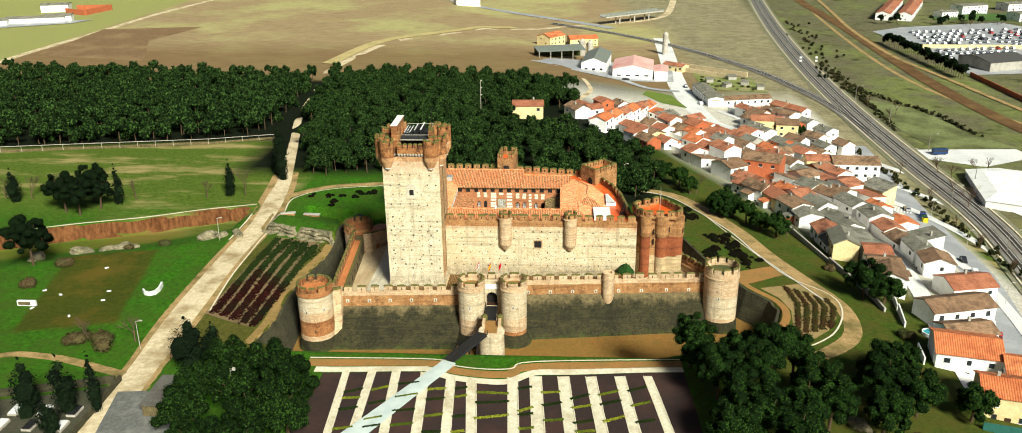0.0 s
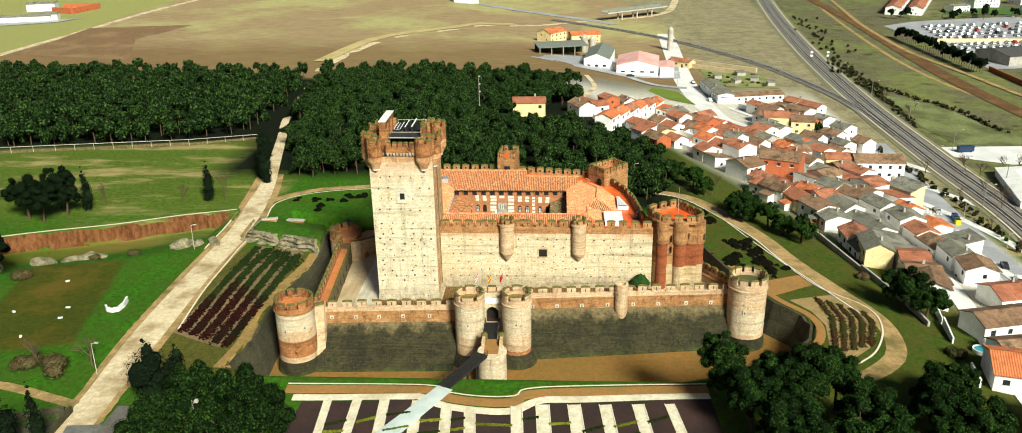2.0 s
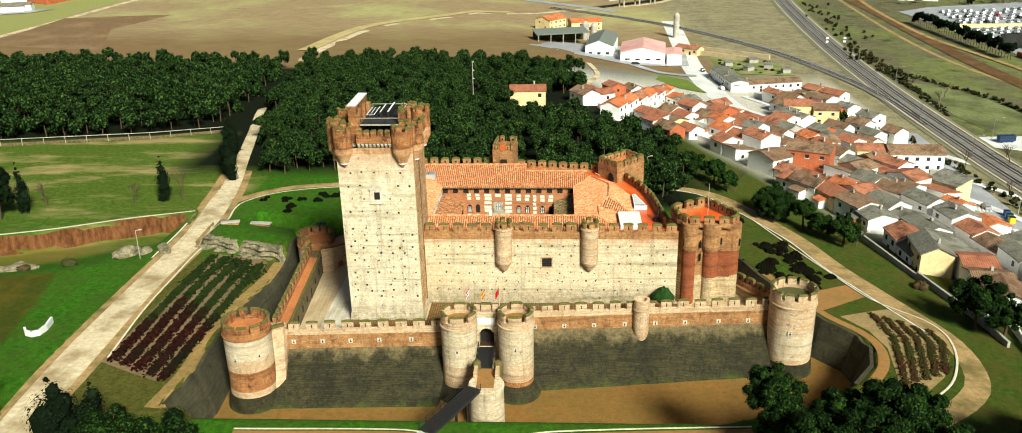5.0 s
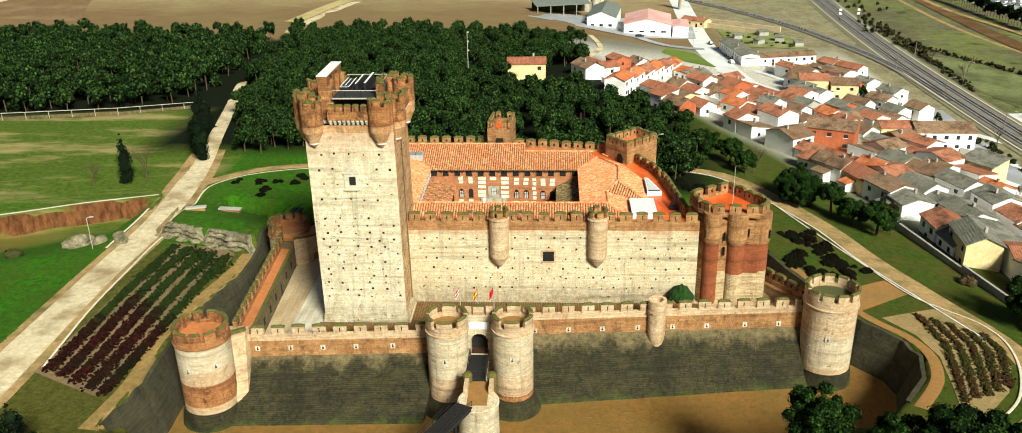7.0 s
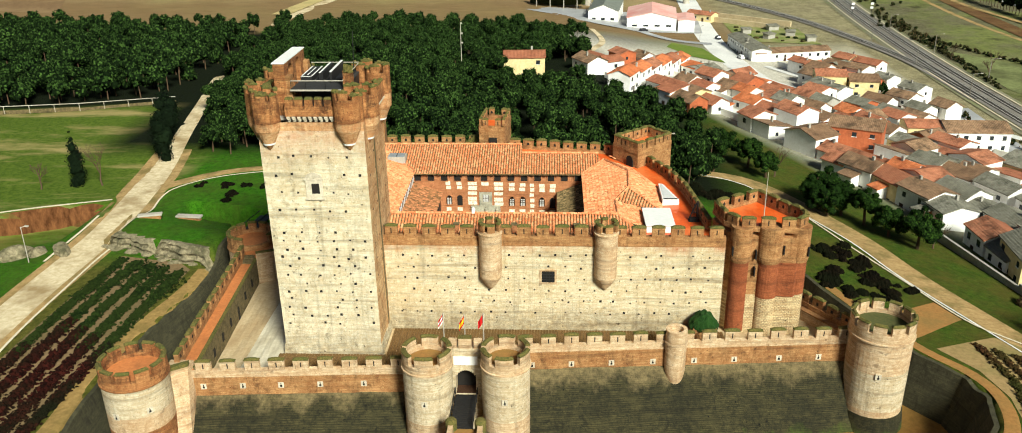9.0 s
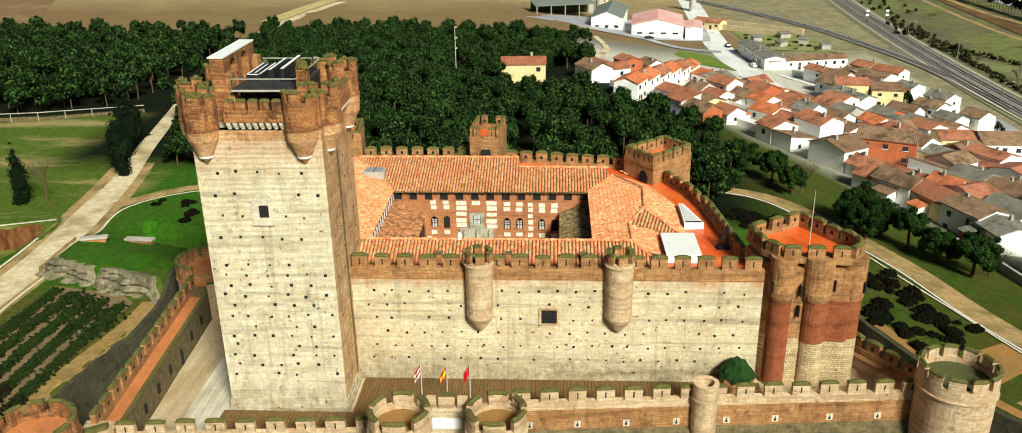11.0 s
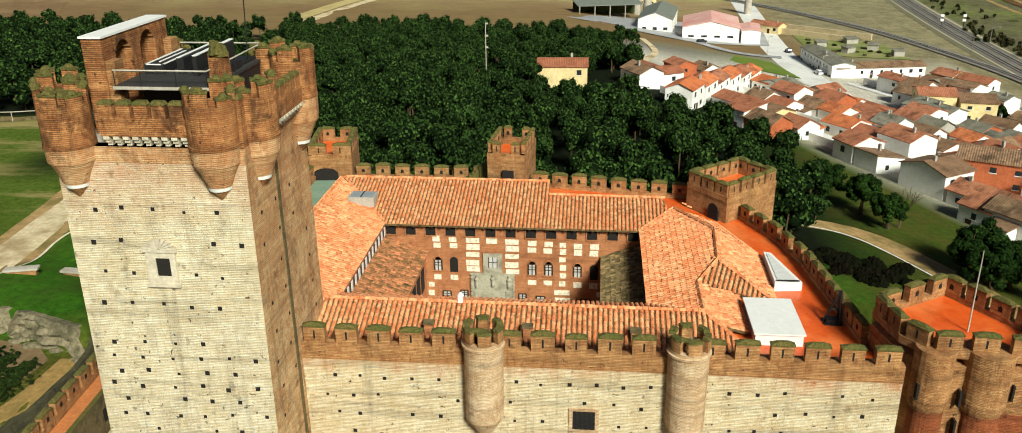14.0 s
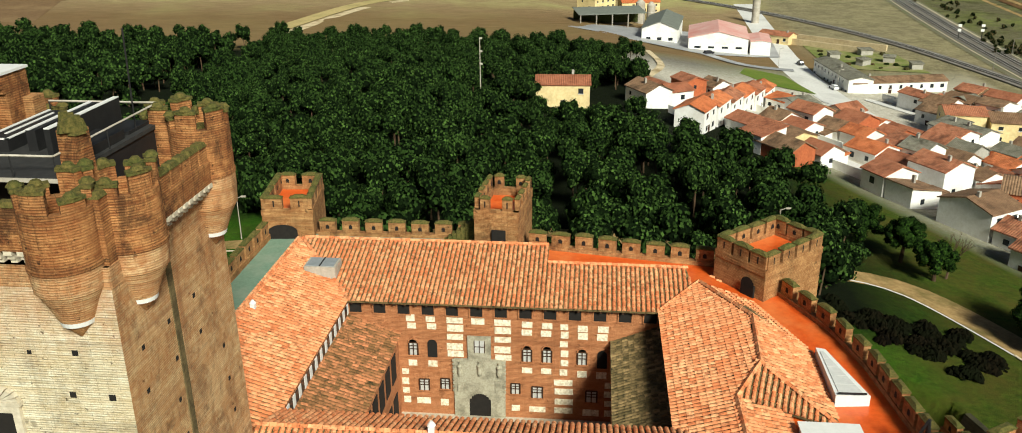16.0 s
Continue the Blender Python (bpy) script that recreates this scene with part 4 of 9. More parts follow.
for i in range(9):
    a = i * 0.7
    add_prism(bm, ring(-2.35 + 0.35 * math.cos(a), 2.8 + 0.35 * math.sin(a), 0.34, 5, 20 * i, 20 * i + 360), 37.0 + 0.06 * (i % 4), 37.5 + 0.12 * (i % 5), shrink=0.4, mi=1)
kpart("ruined_pinnacle", bm, [M_TERRA, M_MOSS], "crumbled brick pinnacle grown over with moss")
# machicolated parapets between the turrets
for axis, fixed, a, b in (("x", 0.2, -9.8, -3.9), ("y", 0.15, 4.7, 10.2), ("x", 13.1, -9.2, -4.2), ("y", -13.9, 4.6, 9.4)):
    bm = bmesh.new()
    if axis == "x":
        add_box(bm, a, b, fixed - 0.0, fixed + 0.55, 32.2, 33.4)
    else:
        add_box(bm, fixed - 0.3, fixed + 0.3, a, b, 32.2, 33.4)
    kpart("parapet", bm, M_TERRA)
    n = 9
    for i in range(n):
        s = a + (b - a) * (i + 0.5) / n
        bm = bmesh.new()
        if axis == "x":
            lip = 1 if fixed < 6 else -1
            for q in range(3):
                ends = sorted((fixed + 0.25 + lip * (-0.22 + 0.17 * q), fixed + 0.25 + lip * 0.6))
                add_box(bm, s - 0.2 + 0.02 * q, s + 0.2 - 0.02 * q, ends[0], ends[1], 31.96 - 0.24 * q, 32.2 - 0.24 * q)
        else:
            lip = 1 if fixed < 0 and fixed < -6 else -1
            for q in range(3):
                ends = sorted((fixed - lip * (0.34 - 0.17 * q), fixed + lip * 0.6))
                add_box(bm, ends[0], ends[1], s - 0.2 + 0.02 * q, s + 0.2 - 0.02 * q, 31.96 - 0.24 * q, 32.2 - 0.24 * q)
        kpart("corbel", bm, M_STONE, "pale stone corbel")
    for i in range(5):
        s = a + (b - a) * (i + 0.5) / 5
        bm = bmesh.new()
        if axis == "x":
            add_box(bm, s - 0.45, s + 0.45, fixed, fixed + 0.5, 33.4, 34.3)
            add_prism(bm, [(s - 0.5, fixed - 0.05), (s + 0.5, fixed - 0.05), (s + 0.5, fixed + 0.55), (s - 0.5, fixed + 0.55)], 34.3, 34.55, shrink=0.3, mi=1)
        else:
            add_box(bm, fixed - 0.25, fixed + 0.25, s - 0.45, s + 0.45, 33.4, 34.3)
            add_prism(bm, [(fixed - 0.3, s - 0.5), (fixed + 0.3, s - 0.5), (fixed + 0.3, s + 0.5), (fixed - 0.3, s + 0.5)], 34.3, 34.55, shrink=0.3, mi=1)
        kpart("merlon", bm, [M_TERRA, M_MOSS])
# ruined brick arcade on top
def arch_wall(bm, fixed0, fixed1, a, b, z0, z1, holes, axis="y"):
    """A wall along one axis with round-arched openings (from, to, foot, springing)."""
    def quad(s0, s1, q0, q1):
        if axis == "y":
            add_box(bm, fixed0, fixed1, s0, s1, q0, q1)
        else:
            add_box(bm, s0, s1, fixed0, fixed1, q0, q1)
    cur = a
    for h0, h1, foot, spring in holes:
        quad(cur, h0, z0, z1)
        if foot > z0:
            quad(h0, h1, z0, foot)
        r, c, n = (h1 - h0) / 2, (h0 + h1) / 2, 10
        for i in range(n):
            s0, s1 = h0 + (h1 - h0) * i / n, h0 + (h1 - h0) * (i + 1) / n
            m = (s0 + s1) / 2
            quad(s0, s1, spring + math.sqrt(max(0, r * r - (m - c) ** 2)), z1)
        cur = h1
    quad(cur, b, z0, z1)


bm = bmesh.new()
arch_wall(bm, -11.35, -10.0, 2.4, 11.6, 31.4, 38.1, [(4.0, 6.2, 33.4, 36.5), (7.4, 9.6, 33.4, 36.6)])
kpart("brick_arcade", bm, M_TERRA, "ruined brick arcade with two arches")
bm = bmesh.new()
add_box(bm, -11.45, -9.9, 2.3, 11.7, 38.1, 38.24)
kpart("arcade_coping", bm, M_WHITE, "white coping slab")
kpart("arcade_buttress", add_prism(bmesh.new(), [(-10.2, 2.5), (-9.3, 2.5), (-9.3, 3.7), (-10.2, 3.7)], 31.4, 36.6, shrink=0.12), M_ORANGE)
kpart("arcade_buttress", add_prism(bmesh.new(), [(-10.2, 10.8), (-9.4, 10.8), (-9.4, 12.0), (-10.2, 12.0)], 31.4, 36.6, shrink=0.12), M_ORANGE)
bm = bmesh.new()
add_box(bm, -12.2, -0.9, 1.4, 12.2, 31.3, 31.7)
kpart("roof_slab", bm, M_CONCRETE)


def bar(bm, p, q, r=0.05):
    """A square bar between two points."""
    p, q = Vector(p), Vector(q)
    d = (q - p).normalized()
    a = d.orthogonal().normalized() * r
    b = d.cross(a).normalized() * r
    rows = [[bm.verts.new(c + a * i + b * j) for i, j in ((-1, -1), (1, -1), (1, 1), (-1, 1))] for c in (p, q)]
    for i in range(4):
        bm.faces.new((rows[0][i], rows[0][(i + 1) % 4], rows[1][(i + 1) % 4], rows[1][i]))
    bm.faces.new(rows[0][::-1])
    bm.faces.new(rows[1])
    return bm


# black steel viewing pavilion
bm = bmesh.new()
add_box(bm, -8.8, -2.9, 4.6, 11.8, 31.7, 34.9)
kpart("pavilion_body", bm, M_IRON, "black steel and glass pavilion body")
bm = bmesh.new()
add_box(bm, -9.3, -2.8, 1.9, 12.0, 34.9, 35.12)
kpart("pavilion_deck", bm, plain("wet_grey_deck", (0.025, 0.025, 0.025, 1), (0.05, 0.048, 0.046, 1), 0.7), "wet dark deck")
bm = bmesh.new()
add_box(bm, -9.35, -2.75, 1.84, 1.9, 34.9, 35.1)
kpart("deck_edge", bm, M_CONCRETE, "pale steel deck edge")
for p in ((-9.2, 1.9), (-7.4, 1.9), (-5.0, 1.9), (-2.9, 1.9), (-2.9, 6.5), (-2.9, 11.9), (-6.2, 11.9), (-9.2, 11.9)):
    kpart("railing_post", bar(bmesh.new(), (*p, 35.12), (*p, 36.15), 0.03), M_IRON)
for p, q in (((-9.2, 1.9), (-2.9, 1.9)), ((-2.9, 1.9), (-2.9, 11.9)), ((-2.9, 11.9), (-9.2, 11.9))):
    kpart("handrail", bar(bmesh.new(), (*p, 36.15), (*q, 36.15), 0.045), M_CONCRETE, "pale steel handrail")
for (x0, x1, y0, y1, z0, z1) in ((-9.0, -7.6, 5.6, 11.4, 35.12, 35.75), (-6.7, -6.2, 5.8, 11.6, 35.12, 36.2), (-5.2, -4.9, 5.0, 11.6, 35.12, 36.5), (-4.6, -3.1, 5.4, 8.4, 35.12, 35.6), (-4.7, -3.2, 9.0, 11.4, 35.12, 35.3)):
    kpart("roof_volume", box_bm(x0, x1, y0, y1, z0, z1), M_IRON, "black steel volume on the deck")
for (x0, x1, y0, y1, z) in ((-9.0, -8.85, 5.6, 11.4, 35.75), (-7.75, -7.6, 5.6, 11.4, 35.75), (-9.0, -7.6, 5.6, 5.75, 35.75), (-8.4, -8.28, 6.6, 10.8, 35.75), (-5.2, -4.9, 5.0, 11.6, 36.5), (-6.7, -6.5, 5.8, 11.6, 36.2)):
    kpart("edge_strip", box_bm(x0, x1, y0, y1, z, z + 0.05), M_WHITE, "white edge strip")
kpart("mast", bar(bmesh.new(), (-3.3, 9.9, 34.0), (-2.9, 9.5, 40.6), 0.035), M_IRON, "thin leaning steel mast")
# moulded window in the front
for name, size in (("window_jamb", (-8.2, -7.5, 0.2, 0.6, 21.7, 24.05)), ("window_jamb", (-6.5, -6.1, 0.2, 0.6, 21.7, 24.05)), ("window_apron", (-7.5, -6.5, 0.2, 0.6, 21.7, 22.25)),
                   ("window_lintel", (-7.5, -6.5, 0.2, 0.6, 23.6, 24.05)), ("window_sill", (-8.35, -5.95, 0.1, 0.6, 21.45, 21.7)), ("window_cornice", (-8.35, -5.95, 0.1, 0.6, 24.05, 24.25))):
    kpart(name, box_bm(*size), M_STONE, "pale moulded window stone")
for i in range(9):
    a0, a1 = radians(180 - i * 20), radians(160 - i * 20)
    bm = bmesh.new()
    q = [bm.verts.new((-7.15 + 1.1 * r * math.cos(t), yy, 24.25 + 0.75 * r * math.sin(t))) for yy in (0.15, 0.55) for r, t in ((0.12, a0), (1.0, a0 - 0.03), (1.0, a1 + 0.03), (0.12, a1))]
    for f in ((0, 1, 2, 3), (7, 6, 5, 4), (0, 4, 5, 1), (1, 5, 6, 2), (2, 6, 7, 3), (3, 7, 4, 0)):
        bm.faces.new([q[n] for n in f])
    bmesh.ops.recalc_face_normals(bm, faces=bm.faces)
    kpart("shell_rib", bm, M_STONE, "rib of the carved shell hood")
kpart("window_opening", box_bm(-7.5, -6.5, 0.27, 0.6, 22.25, 23.6), M_DARK)

# ---- castle: wings ----
def inside(poly, x, y):
    hit = False
    for (ax, ay), (bx, by) in zip(poly, poly[1:] + poly[:1]):
        if (ay > y) != (by > y) and x < (bx - ax) * (y - ay) / (by - ay) + ax:
            hit = not hit
    return hit


def fan_z(P, x, y):
    """Height at a plan place on a fan of triangles from the outline's first corner."""
    for b, c in zip(P[1:], P[2:]):
        a = P[0]
        d = (b.y - c.y) * (a.x - c.x) + (c.x - b.x) * (a.y - c.y)
        if abs(d) < 1e-6:
            continue
        l1 = ((b.y - c.y) * (x - c.x) + (c.x - b.x) * (y - c.y)) / d
        l2 = ((c.y - a.y) * (x - c.x) + (a.x - c.x) * (y - c.y)) / d
        if min(l1, l2, 1 - l1 - l2) > -0.02:
            return l1 * a.z + l2 * b.z + (1 - l1 - l2) * c.z
    return None


def tiled_roof(name, parent, pts, material, pitch=0.42, row=0.55, label="", seed=0, under=None):
    """Barrel tiles over a flat roof outline: the first edge is the eave, tiles run up from it."""
    rnd = random.Random(seed)
    P = [Vector(p) for p in pts]
    u = (P[1] - P[0]).normalized()
    nrm = u.cross(P[-1] - P[0]).normalized()
    if nrm.z < 0:
        nrm = -nrm
    v = nrm.cross(u).normalized()
    if v.z < 0:
        v = -v
    uv = [((p - P[0]).dot(u), (p - P[0]).dot(v)) for p in P]
    u0, u1 = min(a for a, _ in uv), max(a for a, _ in uv)
    v0, v1 = min(b for _, b in uv), max(b for _, b in uv)
    bm = bmesh.new()
    f = [bm.verts.new(p - nrm * 0.02) for p in P]
    g2 = [bm.verts.new(p - nrm * 0.22) for p in P]
    bm.faces.new(f)
    bm.faces.new(g2[::-1])
    for i in range(len(f)):
        bm.faces.new((f[i], f[(i + 1) % len(f)], g2[(i + 1) % len(f)], g2[i]))
    bmesh.ops.recalc_face_normals(bm, faces=bm.faces)
    # darker tile beneath, so the valleys between barrels come out dark
    base = part(name, bm, under or M_TILE_OLD, parent, label)
    verts, faces = [], []
    arc = [(math.cos(a), math.sin(a)) for a in (math.pi * k / 4 for k in range(5))]
    nu, nv = int((u1 - u0) / pitch), int((v1 - v0) / row) + 1
    for i in range(nu):
        uc = u0 + (i + 0.5) * (u1 - u0) / nu
        for j in range(nv):
            vc = v0 + (j + 0.5) * row
            if not inside(uv, uc, min(vc, v1 - 0.01)):
                continue
            r0 = pitch * rnd.uniform(0.36, 0.42)
            r1 = r0 * 0.84
            jig = rnd.uniform(-0.015, 0.015)
            k = len(verts)
            mid = P[0] + u * uc + v * vc
            zf = fan_z(P, mid.x, mid.y)
            dz = Vector((0, 0, zf - mid.z if zf is not None else 0))
            for vv, r, lift in ((vc - row * 0.58, r0, 0.045), (vc + row * 0.52, r1, 0.0)):
                for c, s in arc:
                    verts.append(P[0] + dz + u * (uc + c * r + jig) + v * vv + nrm * (s * r * 0.85 + lift))
            for q in range(4):
                faces.append((k + q, k + 5 + q, k + 6 + q, k + 1 + q))
            faces.append((k, k + 1, k + 2, k + 3, k + 4))
    me = bpy.data.meshes.new("roof_tiles")
    me.from_pydata([tuple(p) for p in verts], [], faces)
    me.materials.append(material)
    ob = new("roof_tiles", me)
    ob.parent = base
    ob["kind"] = "stuff"
    return base


PALACE = thing("castle_palace", "brick courtyard palace with clay barrel-tile roofs inside the castle", "palace")
M_PALACE = masonry("palace_red_brick", rgb((0.83, 0.58, 0.40)), rgb((0.66, 0.42, 0.27)), rgb((0.33, 0.19, 0.11)), wear=0.35, streak=0.25, lines=0.3)
for b in ((-7.5, 27.4, 37.2, 45.4, -0.5, 11.6), (-7.5, -0.9, 13.2, 37.2, -0.5, 11.6), (27.4, 36.0, 14.0, 37.2, -0.5, 11.4), (-0.4, 34.0, 9.4, 17.6, -0.5, 11.6)):
    part("palace_wall", box_bm(*b), M_PALACE, PALACE)
part("gallery_wall", box_bm(-0.9, 3.6, 17.6, 37.2, -0.5, 8.2), M_PALACE, PALACE)
part("gallery_wall", box_bm(23.4, 27.4, 17.6, 37.2, -0.5, 8.2), M_PALACE, PALACE)
part("palace_wall", box_bm(-7.6, -7.3, 13.3, 45.2, 11.0, 13.75), M_PALACE, PALACE)
# roofs
tiled_roof("north_roof", PALACE, [(-1.3, 36.5, 11.8), (17.1, 36.5, 11.8), (17.1, 45.3, 14.1), (-7.2, 45.3, 14.1)], M_TILE, seed=1)
tiled_roof("north_roof", PALACE, [(17.1, 36.5, 11.8), (27.2, 36.5, 11.8), (30.4, 40.0, 12.72), (30.0, 42.6, 13.4), (17.1, 42.6, 13.4)], M_TILE, seed=2)
tiled_roof("west_roof", PALACE, [(-0.7, 37.8, 11.8), (-0.7, 13.2, 11.8), (-7.7, 13.2, 14.0), (-7.7, 45.6, 14.0)], M_TILE, seed=3)
tiled_roof("west_gallery_roof", PALACE, [(3.9, 37.2, 8.3), (3.9, 17.0, 8.3), (-1.0, 17.0, 10.0), (-1.0, 37.2, 10.0)], M_TILE_MID, seed=4)
tiled_roof("east_gallery_roof", PALACE, [(23.2, 17.0, 8.3), (23.2, 37.2, 8.3), (27.4, 37.2, 10.0), (27.4, 17.0, 10.0)], M_TILE_OLD, seed=5)
tiled_roof("east_roof", PALACE, [(27.2, 15.0, 11.8), (27.2, 36.6, 11.8), (31.0, 40.6, 12.98), (34.4, 32.2, 14.0), (33.9, 25.0, 13.88), (31.7, 21.4, 13.2), (31.7, 15.0, 13.2)], M_TILE, seed=6)
tiled_roof("east_roof", PALACE, [(38.6, 20.0, 12.2), (38.8, 30.0, 12.2), (34.4, 32.2, 14.0), (33.9, 25.0, 13.88)], M_TILE, seed=7)
tiled_roof("east_roof", PALACE, [(38.8, 30.0, 12.2), (35.6, 38.4, 12.2), (31.0, 40.6, 12.98), (34.4, 32.2, 14.0)], M_TILE, seed=27)
tiled_roof("east_roof", PALACE, [(31.7, 21.2, 13.15), (38.5, 19.6, 12.1), (33.9, 25.0, 13.88)], M_TILE, seed=17)
tiled_roof("east_roof", PALACE, [(35.3, 13.6, 12.35), (35.3, 20.4, 12.5), (31.7, 21.2, 13.15), (31.7, 13.6, 13.2)], M_TILE, seed=18)
tiled_roof("south_roof", PALACE, [(-0.4, 9.0, 12.6), (35.0, 9.0, 12.6), (31.5, 13.5, 14.2), (-0.4, 13.5, 14.2)], M_TILE, seed=8)
tiled_roof("south_roof", PALACE, [(27.4, 18.0, 12.4), (-0.4, 18.0, 12.4), (-0.4, 13.5, 14.2), (31.5, 13.5, 14.2)], M_TILE, seed=9)
bm = bmesh.new()
add_prism(bm, [(33.0, 9.2), (45.2, 9.2), (44.3, 13.0), (42.7, 28.0), (41.4, 33.4), (38.0, 40.8), (33.3, 46.3), (14.6, 49.9), (14.6, 41.0), (30.0, 41.0), (34.0, 38.0)], 11.1, 12.05)
tagged(part("roof_deck", bm, M_DECK), "orange waterproofed wall-walk behind the battlements", "deck", kind="structure")
bm = bmesh.new()
add_box(bm, -12.4, -7.7, 13.0, 51.0, 11.4, 12.3)
add_box(bm, -7.7, 9.4, 45.4, 51.0, 11.2, 12.1)
M_GREENDECK = mottled("algae_concrete_deck", rgb((0.50, 0.60, 0.52)), rgb((0.42, 0.52, 0.44)), rgb((0.6, 0.62, 0.55)), 0.4, 3)
tagged(part("roof_deck", bm, M_GREENDECK), "pale green concrete wall-walk", "deck", kind="structure")
bm = bmesh.new()
add_prism(bm, [(-13.3, -6.3), (4.6, -5.4), (4.8, -4.2), (17.4, -4.2), (17.6, -1.0), (62, 2.4), (60, 14), (46, 14), (44, 46), (15, 54), (-13.3, 55)], -1.2, -0.55)
tagged(part("terrace", bm, M_COURT), "pale gravel ward between the castle walls", "terrace", kind="structure")
for nm, x0, x1, z0, z1, mt, lb in (("ward_paving", -13.25, -18.9, -0.55, -1.55, M_WARD, "pale wet concrete paving beside the keep"), ("ward_gravel", -18.9, -26.0, -1.55, -2.75, M_COURT, "tan gravel strip along the outer wall")):
    bm = bmesh.new()
    n, rows = 12, []
    for j in range(15):
        y = -6.9 + j * 2.6
        rows.append([bm.verts.new((x0 + (x1 - x0) * i / n, y, z0 + (z1 - z0) * i / n + 0.04 * math.sin(i * 1.7 + j))) for i in range(n + 1)])
    for a, b in zip(rows, rows[1:]):
        for i in range(n):
            bm.faces.new((a[i], b[i], b[i + 1], a[i + 1]))
    bmesh.ops.recalc_face_normals(bm, faces=bm.faces)
    if bm.faces[:][0].normal.z < 0:
        bmesh.ops.reverse_faces(bm, faces=bm.faces)
    tagged(part(nm, bm, mt), lb, "paving", kind="structure")


def ward_edge(x):
    """Inner face of the outer wall, seen in plan."""
    return -5.5 + (x + 14) * 0.06 if x < 5 else -3.5 if x < 18.2 else 0.1 + (x - 17.5) * 0.0778


bm = bmesh.new()
for i in range(150):
    add_box(bm, -14.0 + i * 0.4, -13.66 + i * 0.4, ward_edge(-13.8 + i * 0.4), -0.4 if i < 36 else 6.65, -0.56, -0.46 + 0.012 * (i % 3))
WS = tagged(part("ward_decking", bm, mottled("brown_decking", rgb((0.52, 0.40, 0.24)), rgb((0.38, 0.28, 0.16)), rgb((0.32, 0.26, 0.14)), 0.25, 2)), "brown weathered plank decking in the front ward", "floor", kind="structure")
bm = bmesh.new()
add_box(bm, -1.0, 27.4, 17.6, 37.2, -0.6, -0.2)
tagged(part("courtyard_floor", bm, M_STONE), "grey stone courtyard paving", "floor", kind="structure")

# ---- castle: details ----
# putlog holes: one shared block, slightly proud, coloured black for a hole's shade
PUT = bmesh.new()
add_box(PUT, -0.13, 0.13, -0.02, 0.12, -0.13, 0.13)
PUT_MESH = bpy.data.meshes.new("putlog_hole")
PUT.to_mesh(PUT_MESH)
PUT.free()
PUT_MESH.materials.append(M_DARK)
rnd = random.Random(4)
for r in range(16):
    z = 4.0 + r * 1.18 if r < 12 else 17.6 + (r - 11) * 2.35
    for c in range(6):
        if rnd.random() < 0.12:
            continue
        x = -12.0 + c * 2.15 + rnd.uniform(-0.25, 0.25) + (0.5 if r % 2 else 0)
        y = 0.55 * (z - 0.9) / 30.5
        if -8.6 < x < -5.8 and 20.8 < z < 25.2 or x > -0.8:
            continue
        k = rnd.uniform(0.8, 1.35)
        share("putlog_hole", PUT_MESH, KEEP, pose(x + 6.5, y - 6.5, z + rnd.uniform(-0.15, 0.15)) @ Matrix.Diagonal((k, 1, k, 1)))
for r in range(9):
    z = 8.0 + r * 2.3
    for c in range(4):
        y = 2.0 + c * 2.9 + rnd.uniform(-0.3, 0.3)
        x = -0.25 - 0.2 * (z - 0.9) / 30.5
        if rnd.random() < 0.8 and y < 12:
            share("putlog_hole", PUT_MESH, KEEP, pose(x + 6.5, y - 6.5, z, 0, 0, 90))
for r in range(6):
    for c in range(21):
        x = 1.5 + c * 2.06 + rnd.uniform(-0.2, 0.2) + (0.6 if r % 2 else 0)
        z = 2.2 + r * 1.75 + rnd.uniform(-0.15, 0.15)
        if any(abs(x - q) < 1.9 and z > 6 for q in (14.1, 29.6)) or (20.4 < x < 23.4 and 6.2 < z < 9.2) or x > 44.5 or rnd.random() < 0.1:
            continue
        k = rnd.uniform(0.75, 1.25)
        share("putlog_hole", PUT_MESH, w_south, pose(x, 6.7, z) @ Matrix.Diagonal((k, 1, k, 1)))
# the rain channel on the keep's side, drawn as a thin dark strip
bm = bmesh.new()
add_prism(bm, [(-0.35, 5.45), (-0.2, 5.45), (-0.2, 5.95), (-0.35, 5.95)], 0.9, 31.0)
for v in bm.verts:
    v.co.x += -0.2 * (v.co.z - 0.9) / 30.5 + 0.02
kpart("side_channel", bm, M_TALUS, "dark vertical channel")
# barred window in the curtain
bm = bmesh.new()
add_box(bm, 20.7, 21.0, 6.6, 6.9, 6.7, 8.9)
add_box(bm, 22.75, 23.05, 6.6, 6.9, 6.7, 8.9)
add_box(bm, 21.0, 22.75, 6.6, 6.9, 8.65, 8.9)
add_box(bm, 21.0, 22.75, 6.6, 6.9, 6.7, 6.95)
part("window_surround", bm, M_PINK, w_south)
part("window_opening", box_bm(21.0, 22.75, 6.67, 6.9, 6.95, 8.65), M_DARK, w_south)
bm = bmesh.new()
for i in range(4):
    add_box(bm, 21.25 + i * 0.4, 21.32 + i * 0.4, 6.62, 6.67, 6.95, 8.65)
for i in range(3):
    add_box(bm, 21.0, 22.75, 6.61, 6.66, 7.3 + i * 0.4, 7.36 + i * 0.4)
part("window_grille", bm, M_IRON, w_south, "iron window grille")
